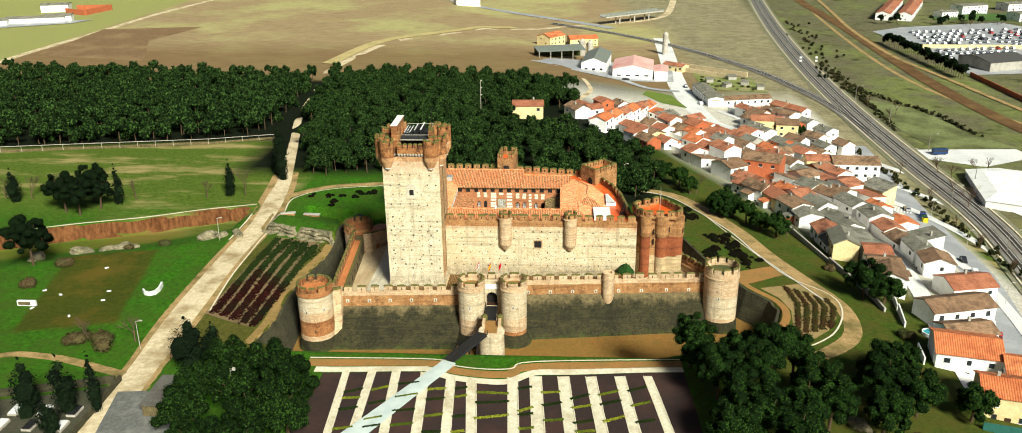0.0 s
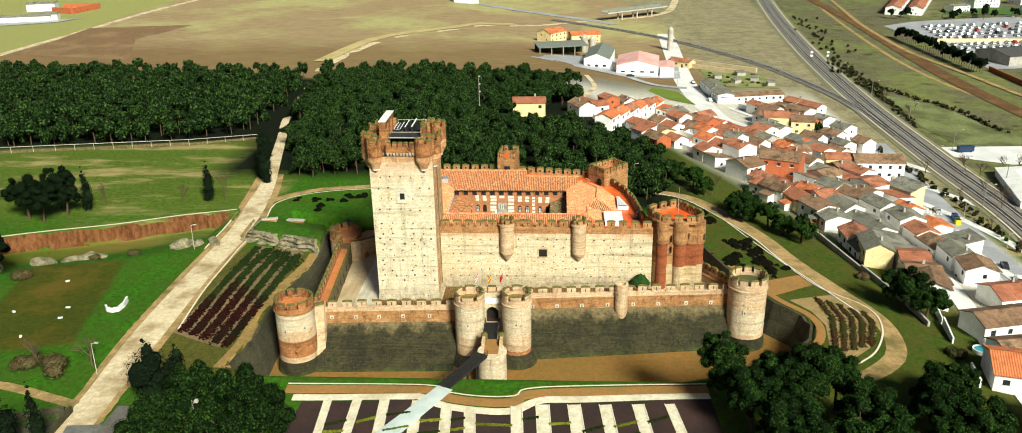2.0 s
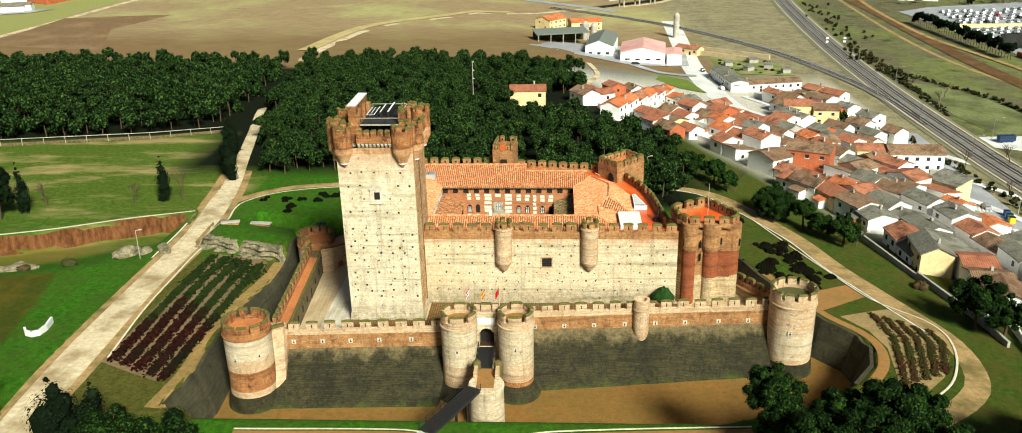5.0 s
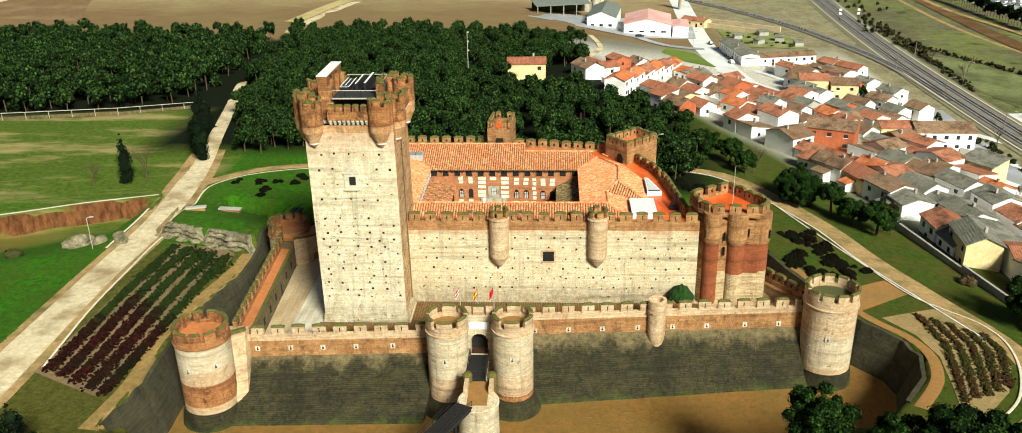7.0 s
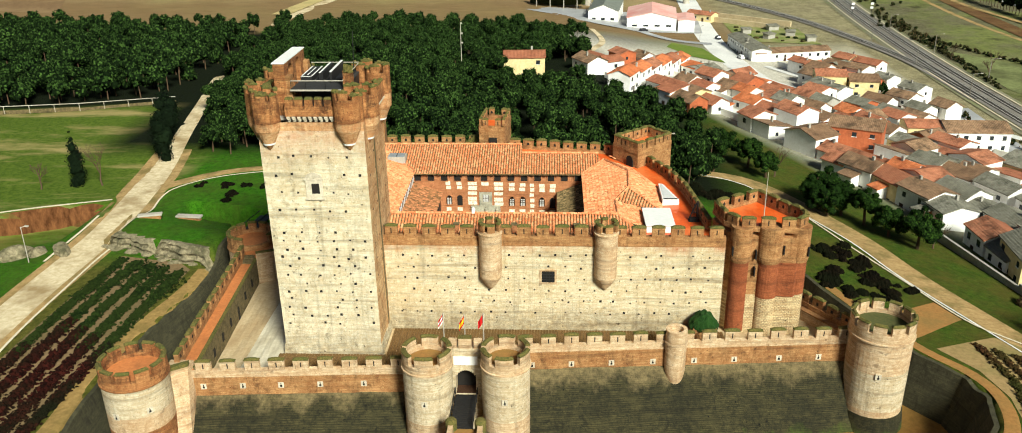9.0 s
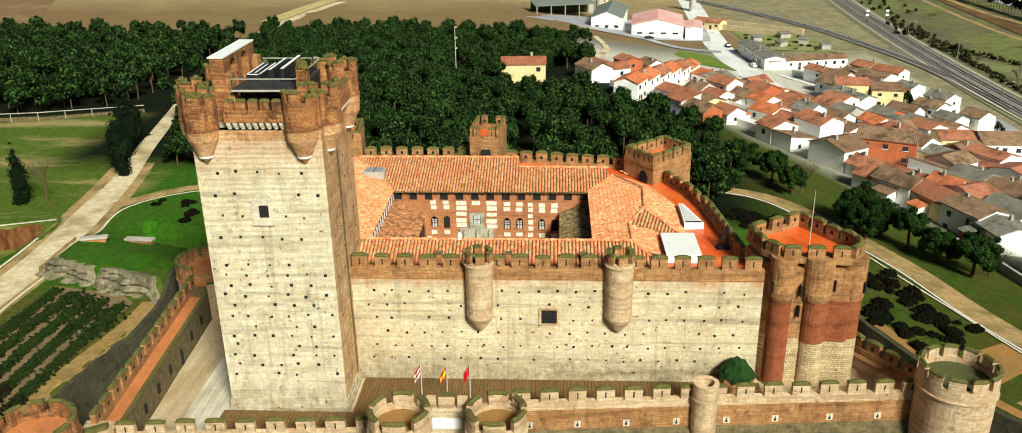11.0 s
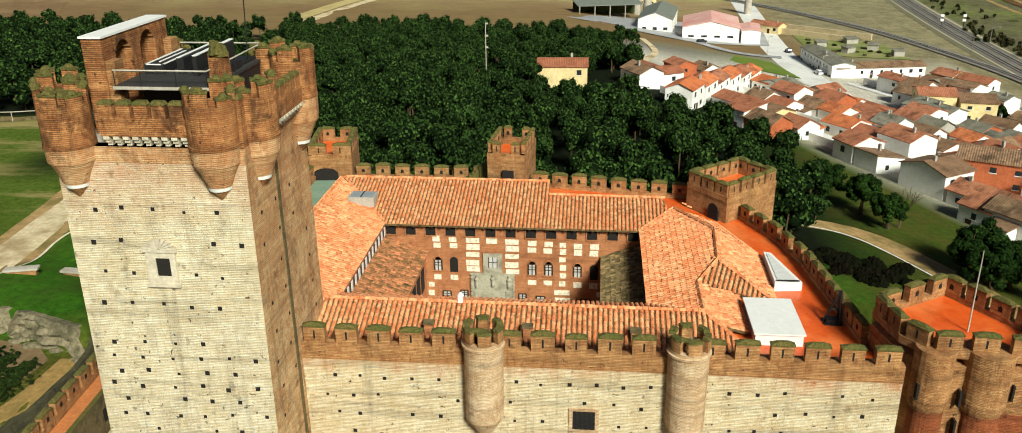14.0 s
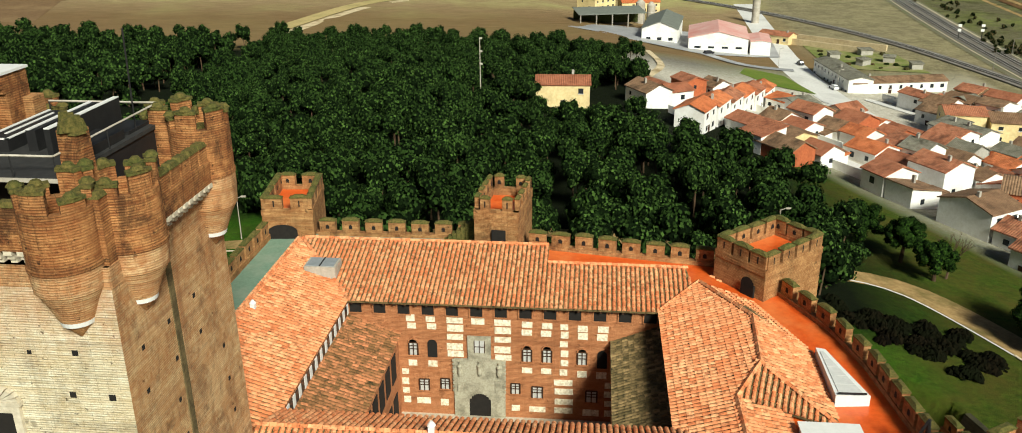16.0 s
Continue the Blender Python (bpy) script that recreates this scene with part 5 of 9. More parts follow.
# turret heads on the south wall
for bx in (14.1, 29.6):
    for a0 in (200, 262, 322, 20, 80, 140):
        bm = bmesh.new()
        add_prism(bm, ring(bx, 6.5, 1.55, 4, a0, a0 + 38) + ring(bx, 6.5, 1.1, 4, a0, a0 + 38)[::-1], 14.9, 15.85)
        add_prism(bm, ring(bx, 6.5, 1.6, 4, a0 - 2, a0 + 40) + ring(bx, 6.5, 1.05, 4, a0 - 2, a0 + 40)[::-1], 15.85, 16.1, shrink=0.12, mi=1)
        part("merlon", bm, [M_ORANGE, M_MOSS], w_south)

# gatehouse between the round towers
GATE = thing("gatehouse", "pale brick gatehouse wall with an arched entrance and white plaque", "gatehouse")
bm = bmesh.new()
arch_wall(bm, -7.0, -5.2, 9.6, 14.2, -10.2, 4.6, [(10.4, 12.95, -1.9, 0.2)], axis="x")
part("gate_wall", bm, M_CREAM, GATE)
part("gate_passage", box_bm(10.3, 13.05, -5.3, -3.2, -2.2, 2.2), M_DARK, GATE)
part("gate_floor", box_bm(10.42, 12.93, -6.98, -5.22, -1.9, -1.84), M_WOOD, GATE)
part("plaque", box_bm(10.2, 13.2, -7.12, -7.0, 2.3, 3.5), M_WHITE, GATE, "pale stone plaque over the arch")
for x0 in (9.75, 12.9):
    part("merlon", box_bm(x0 - 0.1, x0 + 0.9, -7.0, -6.4, 4.6, 5.8), M_PINK, GATE)
part("merlon", box_bm(10.9, 12.5, -7.0, -6.4, 4.6, 6.0), M_PINK, GATE)
part("merlon_cap", box_bm(10.85, 12.55, -7.05, -6.35, 6.0, 6.2), M_MOSS, GATE)
bm = bmesh.new()
add_box(bm, 6.0, 18.0, -5.2, -3.6, -4.0, 1.6)
part("rear_wall", bm, M_PINK, GATE)
DRAW = thing("drawbridge", "black timber drawbridge with iron side rails", "bridge", at=(11.7, -10.8, -2))
bm = bmesh.new()
for i in range(18):
    add_box(bm, -1.35, 1.35, -3.7 + i * 0.41, -3.33 + i * 0.41, -0.2, 0.0)
part("plank_deck", bm, M_IRON, DRAW)
for s in (-1.4, 1.4):
    part("handrail", bar(bmesh.new(), (s, -3.7, 1.0), (s, 3.7, 1.0), 0.05), M_IRON, DRAW)
    for i in range(5):
        part("rail_post", bar(bmesh.new(), (s, -3.7 + i * 1.85, 0), (s, -3.7 + i * 1.85, 1.0), 0.04), M_IRON, DRAW)
DRUM = thing("bridge_pier", "round pale masonry bridge pier with a small dark door", "pier", at=(12.4, -18.7, -10.2))
bm = bmesh.new()
add_lathe(bm, 0, 0, [(2.9, 0), (2.8, 7.6), (2.92, 7.65), (2.92, 7.9), (2.75, 7.95), (2.75, 8.2)], 36)
part("drum", bm, M_CREAM, DRUM)
bm = bmesh.new()
add_box(bm, -1.9, 1.5, 1.6, 4.4, 0, 8.15)
part("causeway", bm, M_PINK, DRUM)
for s, k in ((-2.15, 0), (1.35, 1)):
    part("wing_wall", box_bm(s, s + 0.6, 1.2, 4.4, 7.4, 9.2), M_PINK, DRUM)
    bm = bmesh.new()
    add_lathe(bm, s + 0.3, 4.3, [(0.65, 6.6), (0.7, 9.3), (0.72, 9.32), (0.5, 9.65), (0.02, 9.7)], 18)
    part("bollard", bm, M_MOSS, DRUM, "mossy rounded stone end")
part("causeway_floor", box_bm(-1.5, 1.3, -1.6, 4.3, 8.2, 8.24), M_OCHRE, DRUM)
part("pier_door", box_bm(-2.6, -1.9, -2.35, -1.9, 0.2, 2.2), M_DARK, DRUM)
RAMP = thing("footbridge", "black steel footbridge ramp with railings over the moat", "bridge")
r0, r1 = Vector((10.6, -20.3, -2.0)), Vector((4.6, -32.6, -1.85))
side = Vector((r1 - r0).xy).normalized()
side = Vector((-side.y, side.x, 0)) * 1.25
bm = bmesh.new()
n = 30
for i in range(n):
    a, b = r0.lerp(r1, i / n), r0.lerp(r1, (i + 0.86) / n)
    lo = [bm.verts.new(p + d) for p, d in ((a, -side), (b, -side), (b, side), (a, side))]
    hi = [bm.verts.new(v.co + Vector((0, 0, 0.12))) for v in lo]
    bm.faces.new(hi)
    bm.faces.new(lo[::-1])
    for q in range(4):
        bm.faces.new((lo[q], lo[(q + 1) % 4], hi[(q + 1) % 4], hi[q]))
bmesh.ops.recalc_face_normals(bm, faces=bm.faces)
part("deck_planks", bm, M_IRON, RAMP)
for s in (-1, 1):
    part("girder", bar(bmesh.new(), r0 + side * s + Vector((0, 0, -0.15)), r1 + side * s + Vector((0, 0, -0.15)), 0.16), M_IRON, RAMP)
    for h in (0.6, 1.1):
        part("handrail", bar(bmesh.new(), r0 + side * s + Vector((0, 0, h)), r1 + side * s + Vector((0, 0, h)), 0.035), M_IRON, RAMP)
    for i in range(8):
        p = r0.lerp(r1, i / 7) + side * s
        part("rail_post", bar(bmesh.new(), p, p + Vector((0, 0, 1.1)), 0.035), M_IRON, RAMP)
    for i in (2, 5):
        p = r0.lerp(r1, i / 7) + side * s * 0.8
        part("pier_leg", bar(bmesh.new(), (p.x, p.y, gz(p.x, p.y) - 0.3), p, 0.15), M_IRON, RAMP)


def flag(x, y, z, colours, label):
    """A flag hanging in folds from a tall pole."""
    f = thing("flag", label, "flag", "flags over the gate", at=(x, y, z))
    part("flag_pole", bar(bmesh.new(), (0, 0, -7), (0, 0, 2.4), 0.05), M_CONCRETE, f)
    for k, col in enumerate(colours):
        bm = bmesh.new()
        rows = []
        for j in range(2):
            zz = 2.3 - (k + j) * 1.15 / len(colours)
            rows.append([bm.verts.new((-(i * 0.085), 0.1 * math.sin(i * 1.1 + j * 0.3), zz - i * 0.15)) for i in range(9)])
        for i in range(8):
            bm.faces.new((rows[0][i], rows[0][i + 1], rows[1][i + 1], rows[1][i]))
        r = bmesh.ops.extrude_face_region(bm, geom=bm.faces[:])
        bmesh.ops.translate(bm, verts=[v for v in r["geom"] if isinstance(v, bmesh.types.BMVert)], vec=(0, 0.02, 0))
        part("flag_cloth", bm, plain("flag_cloth_%d" % len(bpy.data.materials), col, tuple(c * 0.85 for c in col[:3]) + (1,), 0.8), f)


RED, YEL, WHT = rgb((0.78, 0.1, 0.1)), rgb((0.95, 0.75, 0.1)), rgb((0.93, 0.92, 0.9))
flag(8.6, -3.0, 5.0, [RED, WHT, RED, WHT], "red and white quartered flag on a pole")
flag(11.3, -3.0, 4.8, [RED, YEL, YEL, RED], "red and yellow striped flag on a pole")
flag(13.7, -3.0, 5.0, [RED, RED], "dark red flag on a pole")

# outer wall along the west ward, with its raised walk
WEST_O = [(-27.6, 26.0), (-25.2, -7.6)]
wW = thing("wall_outer_north_west", "red brick outer wall with mossy merlons and orange walk", "wall", kind="structure")
part("wall_body", add_prism(bmesh.new(), strip(*WEST_O, 2.5), -10.2, 1.25), M_PINK, wW)
part("parapet", add_prism(bmesh.new(), strip(*offset_line(*WEST_O, -0.03), 0.6), 1.25, 2.05), M_ORANGE, wW)
merlons(wW, *WEST_O, 2.05, None, 2.35, 60)
part("wall_walk", add_prism(bmesh.new(), strip(*offset_line(*WEST_O, 0.6), 1.75), 1.25, 1.33), M_WALK, wW, "orange waterproof walk")
part("inner_parapet", add_prism(bmesh.new(), strip(*offset_line(*WEST_O, 2.36), 0.42), -3.0, 1.62), M_TALUS, wW, "dark inner face of the wall")
part("parapet_coping", add_prism(bmesh.new(), strip(*offset_line(*WEST_O, 2.32), 0.52), 1.62, 1.7), M_MOSS, wW)
for i in range(7):
    y = -4.5 + i * 4.1
    x = -25.2 - 2.4 * (y + 7.6) / 33.6 + 2.78
    bm = bmesh.new()
    tall = 2.1 if i in (0, 4) else 1.0
    z0 = -2.7 if i in (0, 4) else -1.2
    add_box(bm, x - 0.06, x + 0.03, y - 0.45, y + 0.45, z0, z0 + tall)
    f = [bm.verts.new((x + 0.03, y + 0.45 * math.cos(a), z0 + tall + 0.42 * math.sin(a))) for a in [math.pi * k / 8 for k in range(9)]]
    bm.faces.new(f)
    part("arched_niche", bm, M_DARK, wW)
# short wall from the round tower to the front curtain
WING = thing("wall_wing", "plain pale brick wing wall joining round tower and curtain", "wall", kind="structure")
bm = bmesh.new()
a = [bm.verts.new(p) for p in ((-25.4, -14.2, -10.3), (-22.4, -12.8, -10.3), (-22.8, -7.3, -10.3), (-26.0, -7.3, -10.3))]
b = [bm.verts.new(p) for p in ((-25.6, -9.8, 2.2), (-23.2, -8.1, 2.2), (-23.0, -6.6, 2.2), (-26.0, -6.6, 2.2))]
for q in range(4):
    bm.faces.new((a[q], a[(q + 1) % 4], b[(q + 1) % 4], b[q]))
bm.faces.new(b)
bmesh.ops.recalc_face_normals(bm, faces=bm.faces)
part("wall_body", bm, M_PINK, WING)
part("wall_coping", add_prism(bmesh.new(), [(-25.7, -9.9), (-23.1, -8.15), (-23.2, -7.5), (-25.6, -9.1)], 2.2, 2.75), M_MOSS, WING)
# bastion at the wall's far end
NWB = round_tower(-27.2, 30.2, 3.9, -10.2, 4.3, "round red brick bastion with mossy merlons and orange floor", [(1.6, M_PINK)], 12, M_WALK, group="round towers of the outer wall", par=M_ORANGE, gap=(255, 345))
bm = bmesh.new()
add_prism(bm, [(-27.4, 26.2), (-24.4, 24.4), (-21.4, 26.2), (-17.6, 30.4), (-17.4, 33.6), (-22.4, 33.6)], -3.0, 2.1)
tagged(part("bastion_walk", bm, [M_WALK]), "orange waterproof walk beside the bastion", "deck", kind="structure")
BW = thing("bastion_wall", "curved brick wall with a dark arched doorway", "wall", kind="structure")
for k, (p, q) in enumerate((((-24.6, 24.0), (-22.4, 24.9)), ((-22.4, 24.9), (-20.2, 26.6)), ((-20.2, 26.6), (-17.2, 30.2)))):
    run = Vector(q) - Vector(p)
    bm = bmesh.new()
    L = run.length
    arch_wall(bm, -0.25, 0.25, 0.0, L, -3.0, 2.9, [(L / 2 - 0.6, L / 2 + 0.6, -3.0, -0.9)] if k == 1 else [], axis="x")
    m = pose(p[0], p[1], 0, 0, 0, math.degrees(math.atan2(run.y, run.x)))
    bmesh.ops.transform(bm, matrix=m, verts=bm.verts)
    part("wall_section", bm, M_PINK, BW)
    bm = box_bm(-0.02, L + 0.02, -0.32, 0.32, 2.9, 3.05)
    bmesh.ops.transform(bm, matrix=m, verts=bm.verts)
    part("wall_coping", bm, M_MOSS, BW)
ST = thing("stone_steps", "short flight of dark stone steps to the bastion", "steps", at=(-25.9, 23.2, 1.3))
for i in range(5):
    part("step", box_bm(-0.8, 0.8, i * 0.35, i * 0.35 + 0.4, 0, 0.16 * (i + 1)), M_TALUS, ST)
FB = thing("footbridge", "black steel footbridge to the rear bastion", "bridge")
part("deck_planks", bar(bmesh.new(), (-31.2, 36.0, 0.4), (-31.5, 50.5, -1.6), 0.14), M_IRON, FB)
bm = bmesh.new()
add_prism(bm, [(-32.2, 36), (-30.2, 36), (-30.4, 50.5), (-32.6, 50.5)], -0.3, 0.0)
for v in bm.verts:
    v.co.z += 0.5 - (v.co.y - 36) * 0.15
part("deck_plate", bm, M_IRON, FB)
for x0, x1 in ((-32.2, -32.6), (-30.2, -30.4)):
    part("handrail", bar(bmesh.new(), (x0, 36, 1.5), (x1, 50.5, -0.7), 0.06), M_IRON, FB)
# outer wall along the east ward
E2 = [(63.2, 4.3), (57.8, 13.0), (55.5, 24.0), (53.0, 36.0)]
for i, (a, b) in enumerate(zip(E2, E2[1:])):
    curtain("wall_outer_east_%d" % (i + 2), a, b, -10.2, 3.4, 1.5, "weathered brick outer wall with mossy merlons", mat=M_PINK, par=M_ORANGE, pitch=2.3, seed=70 + i, band=1.0)

# ivy-covered hut in the ward
HUT = thing("hut", "small brick hut with a dense green ivy roof", "hut", at=(43.0, 5.0, -0.6))
part("hut_wall", box_bm(-1.6, 1.6, -1.3, 1.3, 0, 2.2), M_ORANGE, HUT)
bm = bmesh.new()
bmesh.ops.create_icosphere(bm, subdivisions=4, radius=1)
for v in bm.verts:
    d = 1 + 0.12 * noise.noise(v.co * 3) + 0.06 * noise.noise(v.co * 9)
    v.co = Vector((v.co.x * 2.0 * d * (1 if v.co.z < 0 else 1 - 0.45 * v.co.z), v.co.y * 1.7 * d, (max(v.co.z, -0.25)) * 1.9 * d + 2.4))
part("ivy_roof", bm, mottled("ivy", rgb((0.14, 0.3, 0.08)), rgb((0.08, 0.2, 0.05)), rgb((0.2, 0.34, 0.1)), 1, 6, bump=1.0, dist=0.2), HUT)

# ---- palace front on the courtyard ----
# pale grey glass for the courtyard windows
M_PALEGLASS = plain("pale_window_glass", (0.40, 0.40, 0.38, 1), (0.62, 0.61, 0.58, 1), 0.15, 0, 1.2)


def pane_window(parent, x, z, w, h, arched=False, y=37.2, frame_mat=None):
    """A pale-glazed window with wooden frame, glazing bars and a sill, standing in the courtyard wall."""
    wd = part("window", box_bm(x - w / 2, x + w / 2, y - 0.05, y + 0.05, z - h / 2, z + h / 2), M_PALEGLASS, parent)
    bm = bmesh.new()
    for x0, x1, z0, z1 in ((-w / 2 - 0.06, -w / 2 + 0.09, -h / 2, h / 2), (w / 2 - 0.09, w / 2 + 0.06, -h / 2, h / 2), (-w / 2, w / 2, h / 2 - 0.05, h / 2 + 0.06), (-0.05, 0.05, -h / 2, h / 2), (-w / 2, w / 2, -0.04, 0.04), (-w / 2, w / 2, h / 4 - 0.03, h / 4 + 0.03)):
        add_box(bm, x + x0, x + x1, y - 0.1, y - 0.02, z + z0, z + z1)
    part("window_frame", bm, frame_mat or M_WOOD, wd)
    if arched:
        bm = bmesh.new()
        arc = [(x + math.cos(a) * w / 2, z + h / 2 + math.sin(a) * w / 2) for a in [math.pi * i / 10 for i in range(11)]]
        f = bm.faces.new([bm.verts.new((px, y - 0.05, pz)) for px, pz in arc])
        bmesh.ops.extrude_face_region(bm, geom=[f])
        part("window_head", bm, M_PALEGLASS, wd)
        bm = bmesh.new()
        rows = []
        for px, pz in arc:
            ux, uz = (px - x) / (w / 2), (pz - z - h / 2) / (w / 2)
            rows.append([bm.verts.new((px + ux * e, y + d, pz + uz * e)) for e, d in ((-0.05, -0.02), (-0.05, -0.14), (0.08, -0.14), (0.08, -0.02))])
        for ra, rb in zip(rows, rows[1:]):
            for n in range(4):
                bm.faces.new((ra[n], ra[(n + 1) % 4], rb[(n + 1) % 4], rb[n]))
        bm.faces.new(rows[0][::-1])
        bm.faces.new(rows[-1])
        bmesh.ops.recalc_face_normals(bm, faces=bm.faces)
        part("window_arch", bm, M_PALACE, wd)
    bm = bmesh.new()
    add_box(bm, x - w / 2 - 0.15, x + w / 2 + 0.15, y - 0.16, y, z - h / 2 - 0.12, z - h / 2)
    part("window_sill", bm, M_PALACE, wd)
    return wd


for i in range(13):
    x, z = 2.05 + 2.23 * i - 2.23, 11.1
    if x < -0.5:
        continue
    part("attic_window", box_bm(x - 0.56, x + 0.56, 37.12, 37.3, 10.35, 11.55), M_DARK, PALACE)
    bm = bmesh.new()
    add_box(bm, x - 0.68, x - 0.56, 37.08, 37.2, 10.4, 11.58)
    add_box(bm, x + 0.56, x + 0.68, 37.08, 37.2, 10.4, 11.58)
    add_box(bm, x - 0.68, x + 0.68, 37.08, 37.2, 10.22, 10.35)
    part("attic_surround", bm, M_PALACE, PALACE)
for i in range(28):
    bm = bmesh.new()
    add_box(bm, -0.45 + i * 0.98, -0.3 + i * 0.98, 36.55, 37.2, 11.42, 11.6)
    part("eave_rafter", bm, M_WOOD, PALACE)
for x, z in ((5.0, 6.75), (15.58, 6.55), (17.41, 6.55), (20.61, 6.45)):
    pane_window(PALACE, x, z, 0.85, 1.3, True)
for x, z in ((6.79, 6.75), (22.43, 6.3)):
    w2 = part("window", box_bm(x - 0.45, x + 0.45, 37.14, 37.3, z - 0.8, z + 0.6), M_DARK, PALACE)
    bm = bmesh.new()
    f = bm.faces.new([bm.verts.new((x + math.cos(a) * 0.45, 37.14, z + 0.6 + math.sin(a) * 0.45)) for a in [math.pi * i / 10 for i in range(11)]])
    part("window_head", bm, M_DARK, w2)
for x, z, w, h in ((5.89, 2.95, 0.95, 1.2), (7.88, 3.15, 0.85, 1.1), (14.49, 2.95, 0.85, 1.1), (16.53, 2.65, 1.0, 1.2), (21.55, 2.45, 1.05, 1.2)):
    pane_window(PALACE, x, z, w, h)
M_PANEL = mottled("chipped_white_plaster_panel", rgb((0.98, 0.96, 0.88)), rgb((0.88, 0.82, 0.69)), rgb((0.60, 0.48, 0.35)), 2.5, 5, third=0.55)
# plaster panels: columns of (x, width) with their heights
for x, w, zs in ((4.9, 0.8, (9.95, 9.15, 5.25)), (6.75, 0.85, (9.95, 9.15, 5.25)), (8.95, 1.5, (9.85, 9.05, 8.15, 7.15, 6.4)), (11.1, 1.2, (9.85,)),
                 (13.33, 1.5, (9.8, 9.0, 8.05, 7.0, 6.2)), (15.55, 0.95, (9.7, 8.9, 4.95)), (17.35, 0.95, (9.65, 8.85, 4.95)), (18.98, 0.7, (9.6, 8.8, 7.85, 6.87, 5.9, 4.9)),
                 (20.6, 0.9, (9.5, 8.75, 4.8)), (22.4, 0.95, (9.5, 8.7, 4.75)), (18.98, 1.7, (3.8, 2.85, 1.75, 0.8)), (23.1, 0.7, (3.7, 2.75, 1.75, 0.7)),
                 (4.15, 0.65, (4.3, 3.25, 2.25, 1.25)), (5.8, 1.3, (1.2,)), (7.8, 0.75, (1.1,)), (14.48, 0.75, (0.85,)), (16.5, 1.5, (0.8,)), (21.53, 1.5, (0.7,))):
    for z in zs:
        h = 0.62 + 0.06 * math.sin(x * 7 + z * 3)
        j = 0.05 * math.sin(x * 3 + z * 11)
        part("plaster_panel", box_bm(x - w / 2 + j, x + w / 2 + j, 37.15, 37.22, z - h / 2, z + h / 2), M_PANEL, PALACE)
# carved portal
PORTAL = part("portal", box_bm(8.75, 13.55, 36.98, 37.25, 2.7, 5.95), M_PORTAL, PALACE, "grey carved stone portal")
bm = bmesh.new()
arch_wall(bm, 36.98, 37.25, 8.75, 13.55, -0.3, 2.7, [(10.14, 12.18, -0.3, 1.3)], axis="x")
part("portal_arch", bm, M_PORTAL, PORTAL)
part("portal_opening", box_bm(10.14, 12.18, 37.14, 37.3, -0.3, 2.4), M_DARK, PORTAL)
part("portal_top", box_bm(10.1, 12.25, 37.0, 37.25, 5.95, 8.35), M_PORTAL, PORTAL)
part("portal_window", box_bm(10.7, 11.7, 36.96, 37.1, 6.7, 7.95), M_PALEGLASS, PORTAL)
bm = bmesh.new()
for x0 in (10.7, 11.17, 11.64):
    add_box(bm, x0, x0 + 0.07, 36.93, 37.0, 6.7, 7.95)
add_box(bm, 10.7, 11.7, 36.93, 37.0, 7.3, 7.37)
part("window_frame", bm, M_WOOD, PORTAL)
for x, z, h in ((9.35, 5.0, 1.5), (11.2, 5.1, 1.5), (13.0, 5.0, 1.5)):
    bm = bmesh.new()
    add_lathe(bm, x, 36.9, [(0.16, z - h / 2), (0.24, z - h * 0.3), (0.2, z), (0.27, z + h * 0.2), (0.12, z + h * 0.35), (0.16, z + h * 0.5)], 12)
    part("niche_carving", bm, M_PORTAL, PORTAL, "weathered carved niche ornament")
for x in (9.4, 12.95):
    bm = bmesh.new()
    add_prism(bm, [(x - 0.32, 36.86), (x + 0.32, 36.86), (x + 0.32, 36.98), (x - 0.32, 36.98)], 2.95, 3.8)
    add_prism(bm, [(x - 0.32, 36.86), (x + 0.32, 36.86), (x + 0.32, 36.98), (x - 0.32, 36.98)][::-1], 2.6, 2.95)
    part("stone_shield", bm, M_PORTAL, PORTAL, "blank stone shield")
for x in (8.72, 13.45):
    bm = bmesh.new()
    for i in range(9):
        add_box(bm, x - 0.06, x + 0.18, 36.9, 37.0, 2.5 + i * 0.4, 2.75 + i * 0.4)
    part("portal_moulding", bm, M_PORTAL, PORTAL)
# gallery openings under the side roofs and the strip windows of the west range
for i in range(6):
    y = 22.5 + i * 2.3
    part("gallery_opening", box_bm(3.55, 3.68, y, y + 1.5, 4.6, 7.2), M_DARK, PALACE)
    part("gallery_opening", box_bm(3.55, 3.68, y, y + 1.6, 0.0, 3.0), M_DARK, PALACE)
for i in range(14):
    y = 18.0 + i * 1.38
    part("clerestory_pane", box_bm(-0.92, -0.86, y, y + 0.7, 10.2, 11.2), M_GLASS, PALACE)
    part("clerestory_panel", box_bm(-0.92, -0.84, y + 0.75, y + 1.3, 10.2, 11.2), M_WHITE, PALACE)
